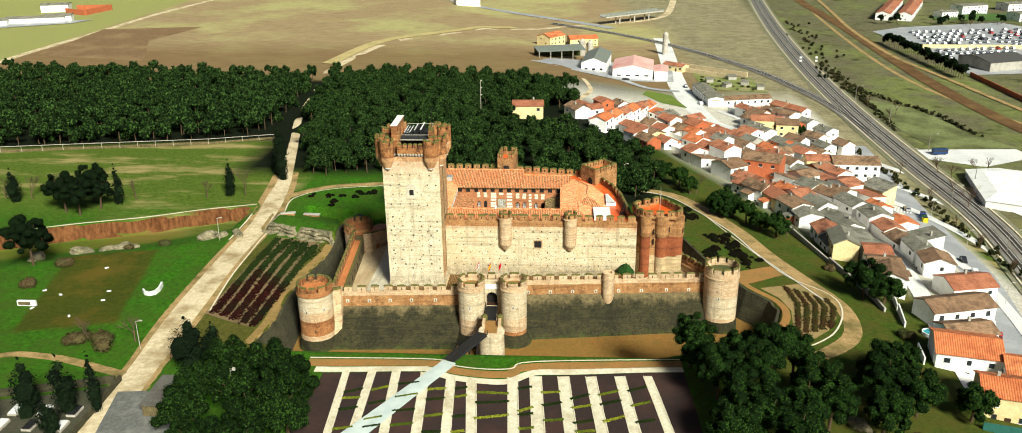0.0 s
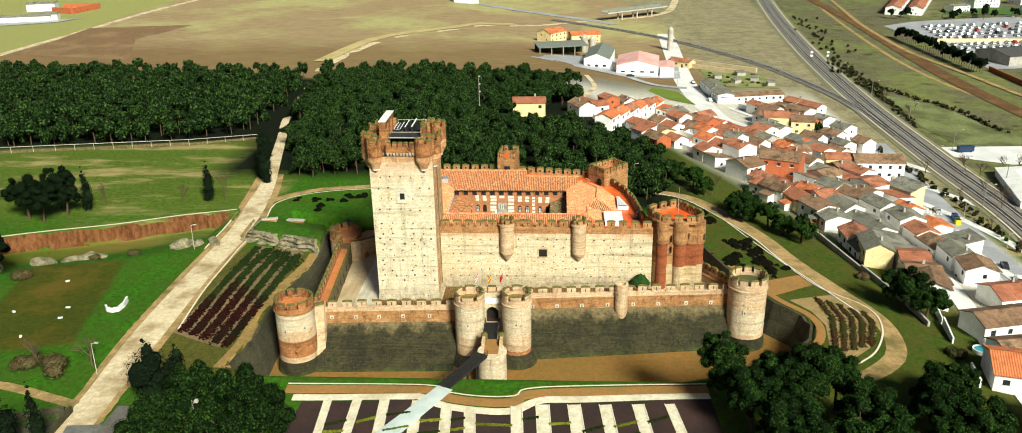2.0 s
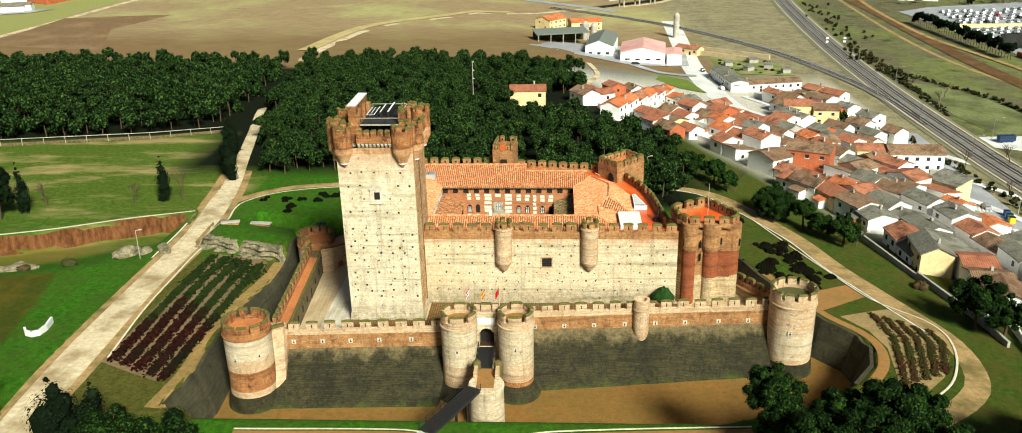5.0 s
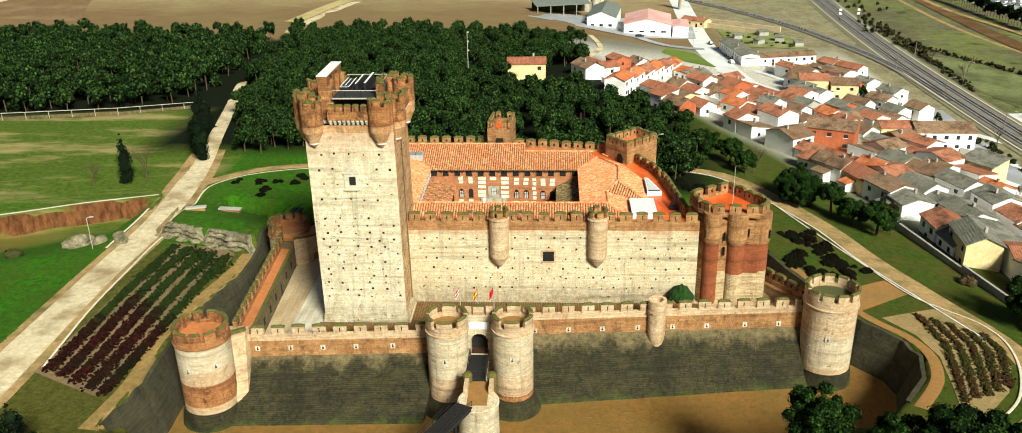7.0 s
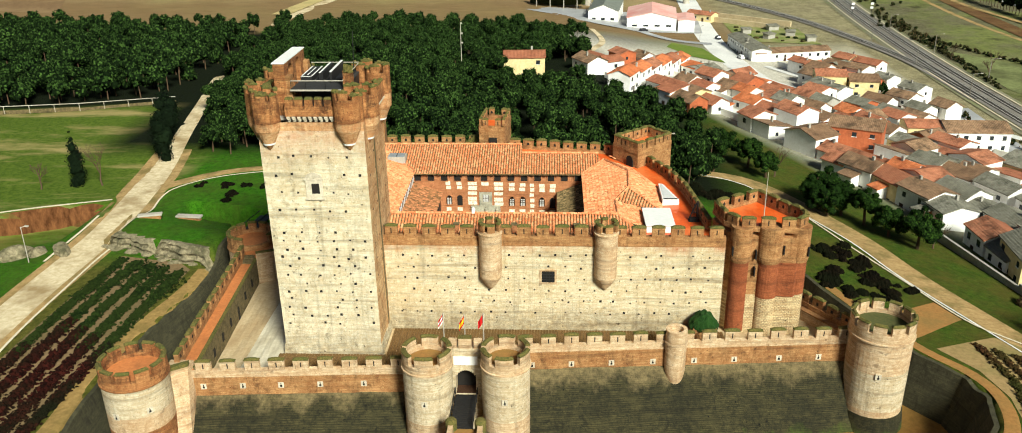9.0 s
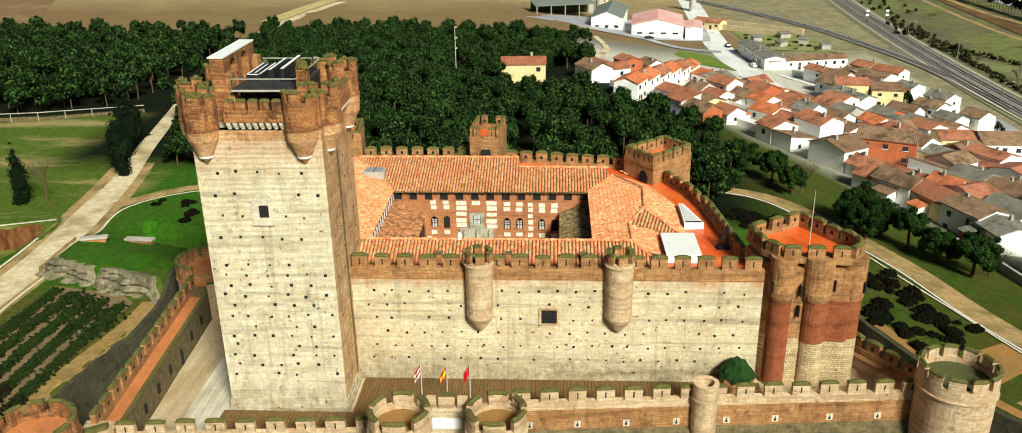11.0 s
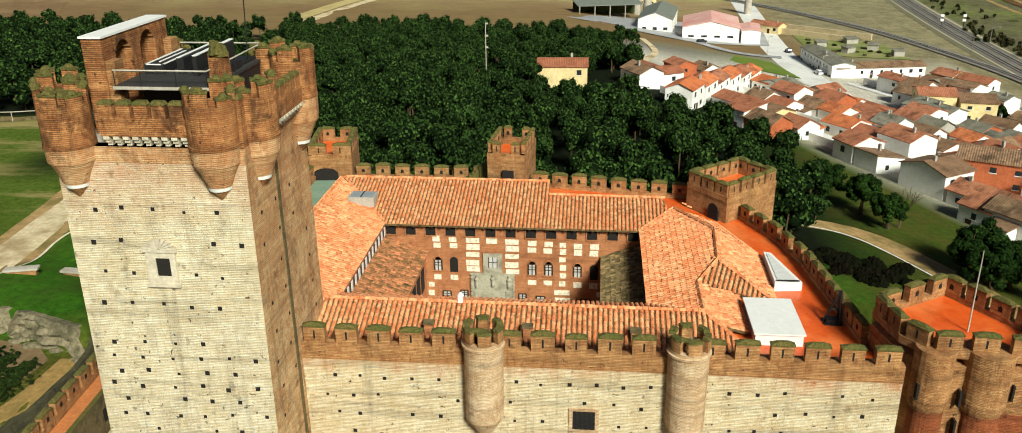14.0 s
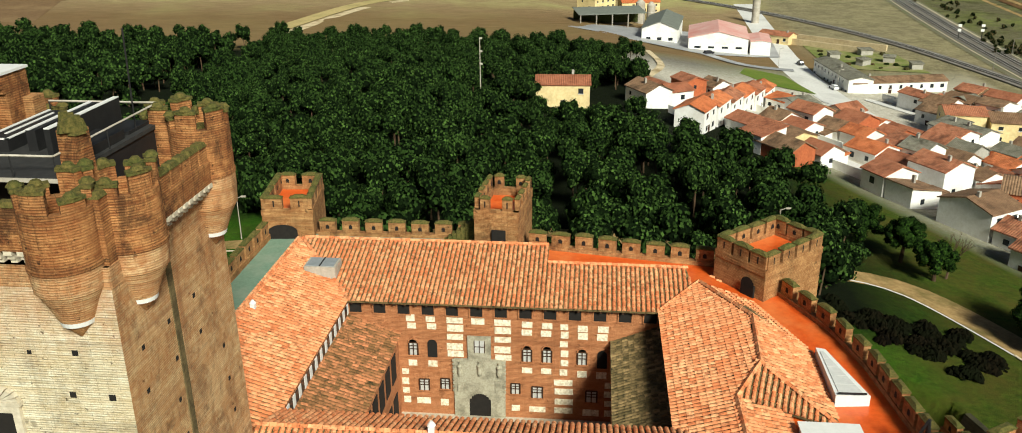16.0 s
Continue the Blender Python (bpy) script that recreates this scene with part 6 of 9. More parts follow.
# roof furniture
SKY1 = thing("skylight", "framed glass skylight box on the tiled roof", "skylight", at=(-4.0, 40.4, 13.2))
part("skylight_box", box_bm(-1.5, 1.5, -1.1, 1.1, -0.7, 0.55), M_CONCRETE, SKY1)
part("skylight_glass", box_bm(-1.3, 1.3, -0.95, 0.95, 0.55, 0.61), plain("pale_glass", (0.25, 0.27, 0.28, 1), (0.35, 0.37, 0.38, 1), 0.1), SKY1)
part("glazing_bar", box_bm(-0.05, 0.05, -1.0, 1.0, 0.6, 0.67), M_IRON, SKY1)
WB = thing("roof_cabin", "low white flat-roofed cabin on the orange deck", "cabin", at=(37.4, 15.3, 12.05))
part("cabin_wall", box_bm(-1.9, 1.9, -3.1, 3.1, 0, 1.0), M_WHITE, WB)
part("cabin_roof", box_bm(-2.05, 2.05, -3.25, 3.25, 1.0, 1.15), M_WHITE, WB)
WH = thing("skylight", "long white wedge-shaped skylight with square panes", "skylight", at=(39.8, 25.8, 12.05))
bm = bmesh.new()
v = [bm.verts.new(p) for p in ((-0.9, 3.4, 0), (-1.0, -3.5, 0), (1.5, -3.2, 0), (0.1, 3.3, 0), (-0.9, 3.4, 0.95), (-1.0, -3.5, 0.95), (1.5, -3.2, 0.85), (-0.2, 3.3, 0.9))]
for f in ((0, 1, 5, 4), (1, 2, 6, 5), (2, 3, 7, 6), (3, 0, 4, 7), (4, 5, 6, 7)):
    bm.faces.new([v[i] for i in f])
bmesh.ops.recalc_face_normals(bm, faces=bm.faces)
part("skylight_box", bm, M_WHITE, WH)
M_MILKY = plain("milky_glass", (0.60, 0.60, 0.58, 1), (0.72, 0.71, 0.68, 1), 0.15)
for i in range(5):
    y0, y1 = -3.15 + i * 1.2, -2.0 + i * 1.2
    e0, e1 = 1.05 - (y0 + 3.3) * 0.25, 1.05 - (y1 + 3.3) * 0.25
    part("pane", add_prism(bmesh.new(), [(-0.72, y0), (e0, y0), (e1, y1), (-0.72, y1)], 0.93, 1.0), M_MILKY, WH)
part("skylight_rim", add_prism(bmesh.new(), [(-0.86, -3.35), (1.25, -3.15), (1.1, -3.2), (-0.72, -3.2)], 0.9, 1.06), M_IRON, WH)
CH = thing("chimney", "small white roof vent on the tiles", "vent", at=(11.3, 13.5, 14.3))
part("vent_body", box_bm(-0.2, 0.2, -0.2, 0.2, 0, 0.6), M_WHITE, CH)
part("vent_cap", add_lathe(bmesh.new(), 0, 0, [(0.3, 0.6), (0.1, 0.9)], 10), M_WHITE, CH)
copy_thing(CH, pose(-7.0, 30.5, 13.7))
STK = thing("chimney", "square red brick chimney on the front roof", "chimney", "front roof chimneys", at=(9.2, 10.2, 12.9))
part("chimney_shaft", box_bm(-0.35, 0.35, -0.3, 0.3, 0, 1.1), M_PALACE, STK)
part("chimney_cap", box_bm(-0.45, 0.45, -0.4, 0.4, 1.1, 1.25), M_TALUS, STK)
copy_thing(STK, pose(17.2, 10.2, 12.9))
copy_thing(STK, pose(25.8, 10.2, 12.9))
RK = thing("hoist_stand", "small black tripod hoist stand on the orange deck", "stand", at=(42.6, 16.6, 12.05))
part("base_plate", box_bm(-0.75, 0.75, -0.55, 0.55, 0, 0.12), M_IRON, RK)
for lx, ly in ((-0.7, 0.1), (0.55, 0.5), (0.55, -0.5)):
    part("leg", bar(bmesh.new(), (lx, ly, 0.1), (0.45, 0.05, 3.0), 0.075), M_IRON, RK)
part("crossbar", bar(bmesh.new(), (-0.25, 0.08, 1.25), (0.5, 0.05, 1.25), 0.05), M_IRON, RK)
part("counterweight", box_bm(-0.55, 0.55, -0.4, 0.4, 0.12, 0.45), M_IRON, RK)
# ridge tiles
for p, q in (((-0.4, 13.5, 14.32), (31.5, 13.5, 14.32)), ((-7.2, 45.3, 14.2), (17.1, 45.3, 14.2)), ((-7.7, 13.2, 14.1), (-7.7, 45.4, 14.1)), ((-0.9, 37.2, 11.95), (-7.4, 45.2, 14.2)), ((31.0, 40.6, 13.1), (34.4, 32.2, 14.12)), ((34.4, 32.2, 14.12), (33.9, 25.0, 14.0)), ((33.9, 25.0, 14.0), (31.7, 21.2, 13.28)), ((33.9, 25.0, 14.0), (38.4, 19.8, 12.3)), ((17.1, 42.6, 13.55), (30.2, 42.5, 13.5)), ((27.3, 36.7, 12.0), (31.0, 40.6, 13.1)), ((31.7, 21.2, 13.3), (31.7, 14.0, 13.3)), ((31.5, 13.5, 14.3), (35.2, 9.1, 12.75))):
    p, q = Vector(p), Vector(q)
    n = max(2, int((q - p).length / 0.5))
    bm = bmesh.new()
    for i in range(n):
        bar(bm, p.lerp(q, i / n), p.lerp(q, (i + 0.94) / n), 0.12 + 0.012 * (i % 3))
    ob = part("ridge_tiles", bm, M_TILE, PALACE)
    ob["kind"] = "stuff"
# steps and door of the tower on the rear wall
for i in range(9):
    part("stone_step", box_bm(5.4 + i * 0.45, 5.9 + i * 0.45, 50.2, 51.0, 11.6, 11.95 + i * 0.36), M_MOSS, MID)
part("tower_door", box_bm(11.2, 12.6, 47.45, 47.85, 11.5, 14.6), M_DARK, MID)
for p, ang in (((35.3, 40.08), -51.6), ((-10.9, 49.15), 6)):
    bm = bmesh.new()
    add_box(bm, -0.75 if ang < 0 else -1.5, 0.75 if ang < 0 else 1.5, -0.1, 0.1, 11.5, 13.2)
    f = [bm.verts.new(((0.75 if ang < 0 else 1.5) * math.cos(a), -0.1, 13.2 + 0.7 * math.sin(a))) for a in [math.pi * i / 8 for i in range(9)]]
    bm.faces.new(f[::-1])
    bmesh.ops.transform(bm, matrix=pose(p[0], p[1], 0, 0, 0, ang), verts=bm.verts)
    part("tower_door", bm, M_DARK, NE if ang < 0 else NW)
# lighter lower courses and slits on the big corner tower
for bx, z in ((46.3, 12.0), (49.4, 11.5), (49.4, 9.0), (53.0, 12.2), (56.22, 12)):
    part("arrow_slit", box_bm(bx - 0.08, bx + 0.08, 6.1, 6.75, z - 0.65, z + 0.65), M_DARK, SE)

# ---- garden, ditch banks, paths and railway ----
M_SOIL = mottled("dark_planting_soil", rgb((0.23, 0.17, 0.15)), rgb((0.16, 0.12, 0.11)), rgb((0.33, 0.21, 0.17)), 0.12, 2.2)
M_SLAB = mottled("pale_stone_slabs", rgb((0.92, 0.89, 0.80)), rgb((0.80, 0.75, 0.62)), rgb((0.66, 0.58, 0.42)), 0.25, 1.6, third=0.6)
M_BLUESLAB = mottled("wet_grey_slabs", rgb((0.78, 0.82, 0.80)), rgb((0.68, 0.73, 0.71)), rgb((0.88, 0.9, 0.87)), 0.3, 1.2, rough=0.5)
M_KERB = plain("pale_kerb", rgb((0.90, 0.86, 0.76)), rgb((0.78, 0.72, 0.6)), 0.9)
M_SCARP = masonry("grey_plastered_scarp", rgb((0.36, 0.34, 0.24)), rgb((0.21, 0.20, 0.14)), rgb((0.08, 0.08, 0.055)), wear=0.6, streak=0.75, lines=0.1)
M_BALLAST = mottled("railway_ballast", rgb((0.58, 0.56, 0.52)), rgb((0.44, 0.42, 0.39)), rgb((0.40, 0.34, 0.29)), 0.15, 2)
M_RAIL = plain("worn_rail", rgb((0.86, 0.85, 0.82)), rgb((0.68, 0.66, 0.62)), 0.5, 0.2)
M_REED = mottled("brown_reeds", rgb((0.44, 0.31, 0.17)), rgb((0.29, 0.20, 0.10)), rgb((0.52, 0.42, 0.25)), 0.08, 0.9, bump=0.9, dist=0.3)

patch("planting_garden", [(-20, -37.6), (1.5, -37.4), (5.5, -40), (11.4, -41), (17.3, -40.6), (22.3, -37), (52, -35.4), (54, -88), (-22, -88)], M_SOIL, "dark bare soil of the formal garden", lift=0.05)
ribbon("garden_kerb_walk", [(-22, -36.4), (-2, -36.3), (1.1, -36.4), (5.3, -39), (11.4, -40.1), (17.3, -39.7), (22.3, -36.1), (30, -35.5), (52, -34.4)], 2.0, M_SLAB, "curved pale stone walk along the garden", lift=0.12, category="path", step=1.0)
ribbon("ochre_walk", [(-24, -33.8), (2, -33.9), (5.5, -36.3), (11.3, -37.4), (17.4, -36.9), (22.2, -33.9), (52, -31.9)], 2.6, M_OCHRE, "ochre gravel walk above the moat", lift=0.09, category="path", step=1.0)
ribbon("ochre_walk_kerb", [(-24, -32.2), (1.6, -32.2), (5.0, -34.4), (11.3, -35.6), (17.6, -35.0), (22.2, -32.1), (52, -30.2)], 0.35, M_KERB, "pale kerb beside the ochre walk", lift=0.2, category="kerb", step=1.0)
STRIPS = [(-15.4, -14.0, 1.3), (-10.1, -9.5, 1.5), (-5.2, -3.9, 1.6), (0.7, 1.9, 1.7), (6.0, 7.3, 1.7), (10.1, 12.0, 1.8), (18.1, 19.3, 1.9), (22.6, 23.7, 2.3), (28.1, 29.5, 2.2), (33.5, 35.1, 2.0), (39.2, 40.9, 2.0), (44.6, 47.0, 1.6)]
for i, (x0, x1, w) in enumerate(STRIPS):
    y0 = -37.2 - (3.0 * math.exp(-((x0 - 11) / 7.0) ** 2))
    slope = (x1 - x0) / 20.0
    ribbon("garden_strip", [(x0, y0), (x0 + slope * 12, y0 - 12), (x0 + slope * 48, y0 - 48)], w, M_SLAB, "pale stone strip between planting beds", lift=0.1, category="path", step=2.0)
    for s in (-1, 1):
        ribbon("strip_kerb", [(x0 + s * w / 2, y0), (x0 + slope * 48 + s * w / 2, y0 - 48)], 0.22, M_KERB, "thin white kerb of a garden strip", lift=0.17, category="kerb", step=2.5)
ribbon("slab_path", [(5.0, -33.2), (1.5, -40.2), (-8.6, -57.9), (-26, -88)], 3.6, M_BLUESLAB, "wet bluish slab path crossing the garden", lift=0.22, category="path", step=1.5, widths=[3.2, 3.4, 4.2, 5.0])

HEDGE = foliage("yellow_green_hedge", rgb((0.36, 0.38, 0.1)), rgb((0.56, 0.56, 0.18)), rgb((0.24, 0.3, 0.08)))
HEDGE_DARK = foliage("dark_green_hedge", rgb((0.05, 0.09, 0.03)), rgb((0.17, 0.23, 0.09)), rgb((0.14, 0.18, 0.07)))


def leafy_row(name, p, q, r, material, label, dens=26, size=0.16, category="hedge", group="", squash=0.9, wild=0.0, seed=0):
    """A low clipped or wild row of leaves along a line on the land."""
    rnd = random.Random(seed + int(abs(p[0] * 13 + p[1] * 7)))
    p, q = Vector(p), Vector(q)
    n = int((q - p).length * dens)
    verts, faces = [], []
    for _ in range(n):
        c = p.lerp(q, rnd.random()) + Vector((rnd.gauss(0, 1), rnd.gauss(0, 1))) * wild
        rr = r * rnd.uniform(0.55, 1.0)
        a = rnd.uniform(0, math.pi)
        off = Vector(((q - p).y, -(q - p).x)).normalized() * (math.cos(a) * rr)
        x, y = c.x + off.x, c.y + off.y
        z = gz(x, y) + math.sin(a) * rr * squash + 0.05
        s = size * rnd.uniform(0.6, 1.4)
        k = len(verts)
        th = rnd.uniform(0, 6.28)
        ct, st = math.cos(th) * s, math.sin(th) * s
        verts += [(x + ct, y + st, z), (x - st, y + ct, z + s * 0.4), (x - ct, y - st, z + s * rnd.uniform(-0.3, 0.6)), (x + st, y - ct, z - s * 0.2), (x, y, z + s * 0.8)]
        faces += [(k, k + 1, k + 4), (k + 1, k + 2, k + 4), (k + 2, k + 3, k + 4), (k + 3, k, k + 4)]
    me = bpy.data.meshes.new(name)
    me.from_pydata(verts, [], faces)
    me.materials.append(material)
    return tagged(new(name, me), label, category, group, kind="stuff")


rnd = random.Random(8)
for i in range(len(STRIPS) - 1):
    xa, xb = STRIPS[i][0] + 0.9, STRIPS[i + 1][0] - 0.9
    for j in range(6):
        y = -43 - j * 4.6 + rnd.uniform(-1.5, 1.5)
        sh = 0.06 * (-y - 37)
        dark = (i + j) % 2 == 0
        leafy_row("garden_hedge", (xa + sh, y - rnd.uniform(0, 1.2)), (xb + sh, y + rnd.uniform(0, 0.8)), 0.3, HEDGE_DARK if dark else HEDGE, "low dark green hedge row in a bed" if dark else "low yellow-green hedge row in a bed", dens=70, size=0.13, group="garden hedges")

# heather rows on the bank west of the castle
M_HEATHER = foliage("dark_red_heather", rgb((0.09, 0.04, 0.03)), rgb((0.22, 0.09, 0.07)), rgb((0.09, 0.09, 0.05)))
patch("heather_bank", [(-53.7, -13.0), (-51.2, 33.0), (-40, 30.3), (-37.3, 27.6), (-38.8, 5), (-40.2, -14), (-41.5, -19)], mottled("bare_bank", rgb((0.56, 0.46, 0.33)), rgb((0.40, 0.33, 0.22)), rgb((0.30, 0.28, 0.15)), 0.12, 1.5), "bare brown planted bank", lift=0.06)
for i in range(5):
    x0, x1 = -51.6 + i * 2.75, -50.2 + i * 2.95
    ya, yb, ym = -12.8 - i * 1.5, 31.5 - i * 1.2, 3.0 + (i * 7 % 4) * 2.2
    def along(y):
        return (x0 + (x1 - x0) * (y - ya) / (yb - ya), y)
    leafy_row("heather_row", along(ya), along(ym), 0.72, M_HEATHER, "row of dark red heather", dens=52, size=0.26, category="shrub row", group="heather rows", wild=0.3)
    leafy_row("shrub_row", along(ym - 3), along(yb), 0.62, HEDGE_DARK, "row of dark green ground shrubs", dens=50, size=0.26, category="shrub row", group="shrub rows", wild=0.24)
    for y in (ym + 14,):
        leafy_row("shrub_patch", along(y), (along(y)[0] + 1.4, y + 6), 0.6, HEDGE_DARK, "loose patch of dark green ground shrubs", dens=26, size=0.26, category="shrub row", group="shrub patches", wild=0.8)
M_YELLOW = mottled("yellow_gravel", rgb((0.68, 0.55, 0.33)), rgb((0.50, 0.40, 0.22)), rgb((0.36, 0.33, 0.15)), 0.2, 1.4)
ribbon("scarp_walk", [(-38.6, -27), (-37.6, -16), (-38.2, -4), (-37.1, 8), (-35.0, 20), (-34.6, 28)], 3.0, M_YELLOW, "narrow ochre path along the moat edge", lift=0.07, category="path", step=1.5)


def scarp_wall(name, pts, z0, z1, label, lean=0.8, thick=0.6):
    """A plastered retaining wall along the moat's outer edge; the moat lies to its left."""
    bm = bmesh.new()
    P = []
    for i in range(len(pts) - 1):
        for j in range(6):
            a, b = Vector(pts[i]), Vector(pts[i + 1])
            P.append(a.lerp(b, j / 6))
    P.append(Vector(pts[-1]))
    rows = []
    for i, p in enumerate(P):
        t = (P[min(i + 1, len(P) - 1)] - P[max(i - 1, 0)]).normalized()
        nrm = Vector((-t.y, t.x))
        top = gz(*(p - nrm * 1.0)) + 0.25 if z1 is None else z1
        a, b, c = p, p + nrm * lean, p - nrm * thick
        rows.append([bm.verts.new(v) for v in ((c.x, c.y, top - 1.5), (c.x, c.y, top), (a.x, a.y, top), (b.x, b.y, z0))])
    for a, b in zip(rows, rows[1:]):
        for i in range(3):
            bm.faces.new((a[i], a[i + 1], b[i + 1], b[i]))
    bmesh.ops.recalc_face_normals(bm, faces=bm.faces)
    return tagged(part(name, bm, M_SCARP), label, "wall", kind="structure")


scarp_wall("scarp_west", [(-28.5, 50.6), (-33.4, 38), (-33.0, 20), (-35.2, 8), (-36.4, -4), (-35.6, -16), (-37.0, -26)], -10.3, None, "stained grey plaster retaining wall of the moat", lean=2.3)
scarp_wall("scarp_east", [(70.5, -17.5), (75.2, -11), (77.2, -4.6), (76.3, 0.3), (72.2, 5.6), (68.5, 14), (64.5, 25), (59, 46)], -10.3, None, "curved grey plaster retaining wall of the moat", lean=2.3)
ribbon("scarp_ledge", [(72, -19), (77.2, -11.5), (79.2, -4.2), (78, 1.5), (74, 7), (70.2, 15), (66.3, 26)], 1.8, M_OCHRE, "ochre ledge above the retaining wall", lift=0.07, category="path", step=1.5)
patch("ochre_apron", [(71, 8), (84, 18.5), (82, 24), (76, 20), (69, 16)], M_OCHRE, "bare ochre slope beside the path", lift=0.06)
M_ROWS = foliage("dark_dry_planting", rgb((0.16, 0.09, 0.06)), rgb((0.32, 0.2, 0.13)), rgb((0.2, 0.2, 0.09)))
M_FALLOW = mottled("fallow_garden_soil", rgb((0.66, 0.55, 0.37)), rgb((0.52, 0.43, 0.27)), rgb((0.36, 0.40, 0.18)), 0.15, 1.5)
patch("crescent_garden", [(79.5, 2.5), (76, 8), (86.5, 13.4), (91, 9.6), (92.6, 3.8), (90.9, -4.7), (86.6, -13), (81.8, -18.5), (77, -21), (79, -12), (80.5, -4)], M_FALLOW, "crescent-shaped fallow garden", lift=0.05)
for i in range(5):
    x = 81.5 + i * 2.1
    leafy_row("garden_row", (x + 1, 10 - i * 1.2), (x + 1.6, 0), 0.4, M_ROWS, "dark brown dry planting row", dens=30, size=0.22, category="shrub row", group="dry garden rows", wild=0.25)
    leafy_row("garden_row", (x + 1.6, 0), (x - 2.6, -17 + i * 1.3), 0.4, M_ROWS, "dark brown dry planting row", dens=30, size=0.22, category="shrub row", group="dry garden rows", wild=0.25)
ribbon("crescent_kerb", [(70.8, 62), (75.4, 45), (79.8, 32), (84.4, 18.5), (88.2, 13.6), (92.3, 9.6), (93.8, 3.8), (92.0, -4.7), (87.7, -13.8), (82.9, -19.6), (78.9, -22.9)], 0.4, M_KERB, "pale stone kerb of the path", lift=0.2, category="kerb", step=1.5)
ribbon("road_kerb", [(-53.0, -12), (-54.3, 5), (-54.6, 20), (-54.8, 34), (-53.6, 46), (-55.6, 60), (-54, 66), (-47, 71.6), (-32, 77), (-5, 82)], 0.4, M_KERB, "pale stone kerb of the dirt road", lift=0.18, category="kerb", step=1.5)
ribbon("field_kerb", [(-63.6, 50.0), (-63.2, 42), (-63.4, 30)], 0.45, M_KERB, "pale stone kerb of the dirt road", lift=0.18, category="kerb", step=1.5)
ribbon("field_edge", [(-150, 25.4), (-128, 34.2), (-112, 40.6), (-95.5, 47.2), (-80, 53.4), (-65.2, 59.0)], 0.7, M_KERB, "pale coping along the earth bank", lift=0.12, category="kerb", step=1.5)
M_DARKHEATH = foliage("dark_winter_heather", rgb((0.03, 0.025, 0.015)), rgb((0.11, 0.085, 0.05)), rgb((0.06, 0.075, 0.03)))
rnd = random.Random(31)


def heath(name, spots, label, group, r=1.0, size=0.3, dens=70):
    """Low rounded clumps of heather scattered at the given places, one object."""
    verts, faces = [], []
    for cx, cy, k in spots:
        n = int(dens * k * k)
        for _ in range(n):
            a, q = rnd.uniform(0, 6.28), math.sqrt(rnd.random())
            x, y = cx + math.cos(a) * q * r * k, cy + math.sin(a) * q * r * k
            z = gz(x, y) + 0.75 * r * k * math.sqrt(max(0, 1 - q * q)) * rnd.uniform(0.5, 1.05)
            s, th, m = size * rnd.uniform(0.6, 1.4), rnd.uniform(0, 6.28), len(verts)
            ct, st = math.cos(th) * s, math.sin(th) * s
            verts += [(x + ct, y + st, z - s * 0.3), (x - st, y + ct, z), (x - ct, y - st, z - s * 0.2), (x + st, y - ct, z - s * 0.4), (x, y, z + s * 0.7)]
            faces += [(m, m + 1, m + 4), (m + 1, m + 2, m + 4), (m + 2, m + 3, m + 4), (m + 3, m, m + 4)]
    me = bpy.data.meshes.new(name)
    me.from_pydata(verts, [], faces)
    me.materials.append(M_DARKHEATH)
    return tagged(new(name, me), label, "heather", group, kind="stuff")


EAST_SPOTS = [(69.2, 41.0), (71.4, 39.3), (72.6, 36.2), (74.7, 37.0), (66.4, 31.4), (69.2, 29.5), (69.9, 26.7), (70.4, 24.0), (69.5, 19.6), (75.4, 28.9), (76.8, 28.1), (75.0, 23.4), (72.8, 32.2)]
heath("slope_heather", [(x + rnd.gauss(0, 1.0), y + rnd.gauss(0, 1.2), rnd.uniform(0.8, 1.6)) for x, y in [(51.6, 69.0), (53.5, 66.2), (56.0, 65.9), (58.2, 65.1), (61.1, 66.3), (62.6, 65.7), (56.7, 61.1), (58.8, 59.8), (62.2, 60.6), (65.0, 61.7), (66.9, 60.2), (62.1, 54.4), (64.6, 56.1)] for _ in range(3)], "dense dark heather along the slope outside the wall", "slope heather")
heath("slope_heather", [(x + rnd.gauss(0, 1.6), y + rnd.gauss(0, 1.6), rnd.uniform(0.5, 1.3)) for x, y in EAST_SPOTS for _ in range(5)], "dark winter heather clumps on the grassy slope", "slope heather")
heath("slope_heather", [(x + rnd.gauss(0, 0.7), y + rnd.gauss(0, 0.7), rnd.uniform(0.5, 1.0)) for x, y in [(-49.9, 66.6), (-45.1, 65.9), (-41.4, 62.5), (-40.7, 67.2), (-36.7, 66.1), (-35.4, 70.9), (-32.8, 69.3), (-31.5, 71.8), (-42.3, 58.9)] for _ in range(3)], "dark heather clumps beside the path", "slope heather")
patch("ploughed_field", [(-313, 366), (-320, 472), (-247, 484), (-262, 420), (-232, 346)], mottled("ploughed_soil", rgb((0.53, 0.42, 0.29)), rgb((0.42, 0.32, 0.21)), rgb((0.60, 0.50, 0.35)), 0.03, 0.6, third=0.9), "dark ploughed field", lift=0.08, cell=20)
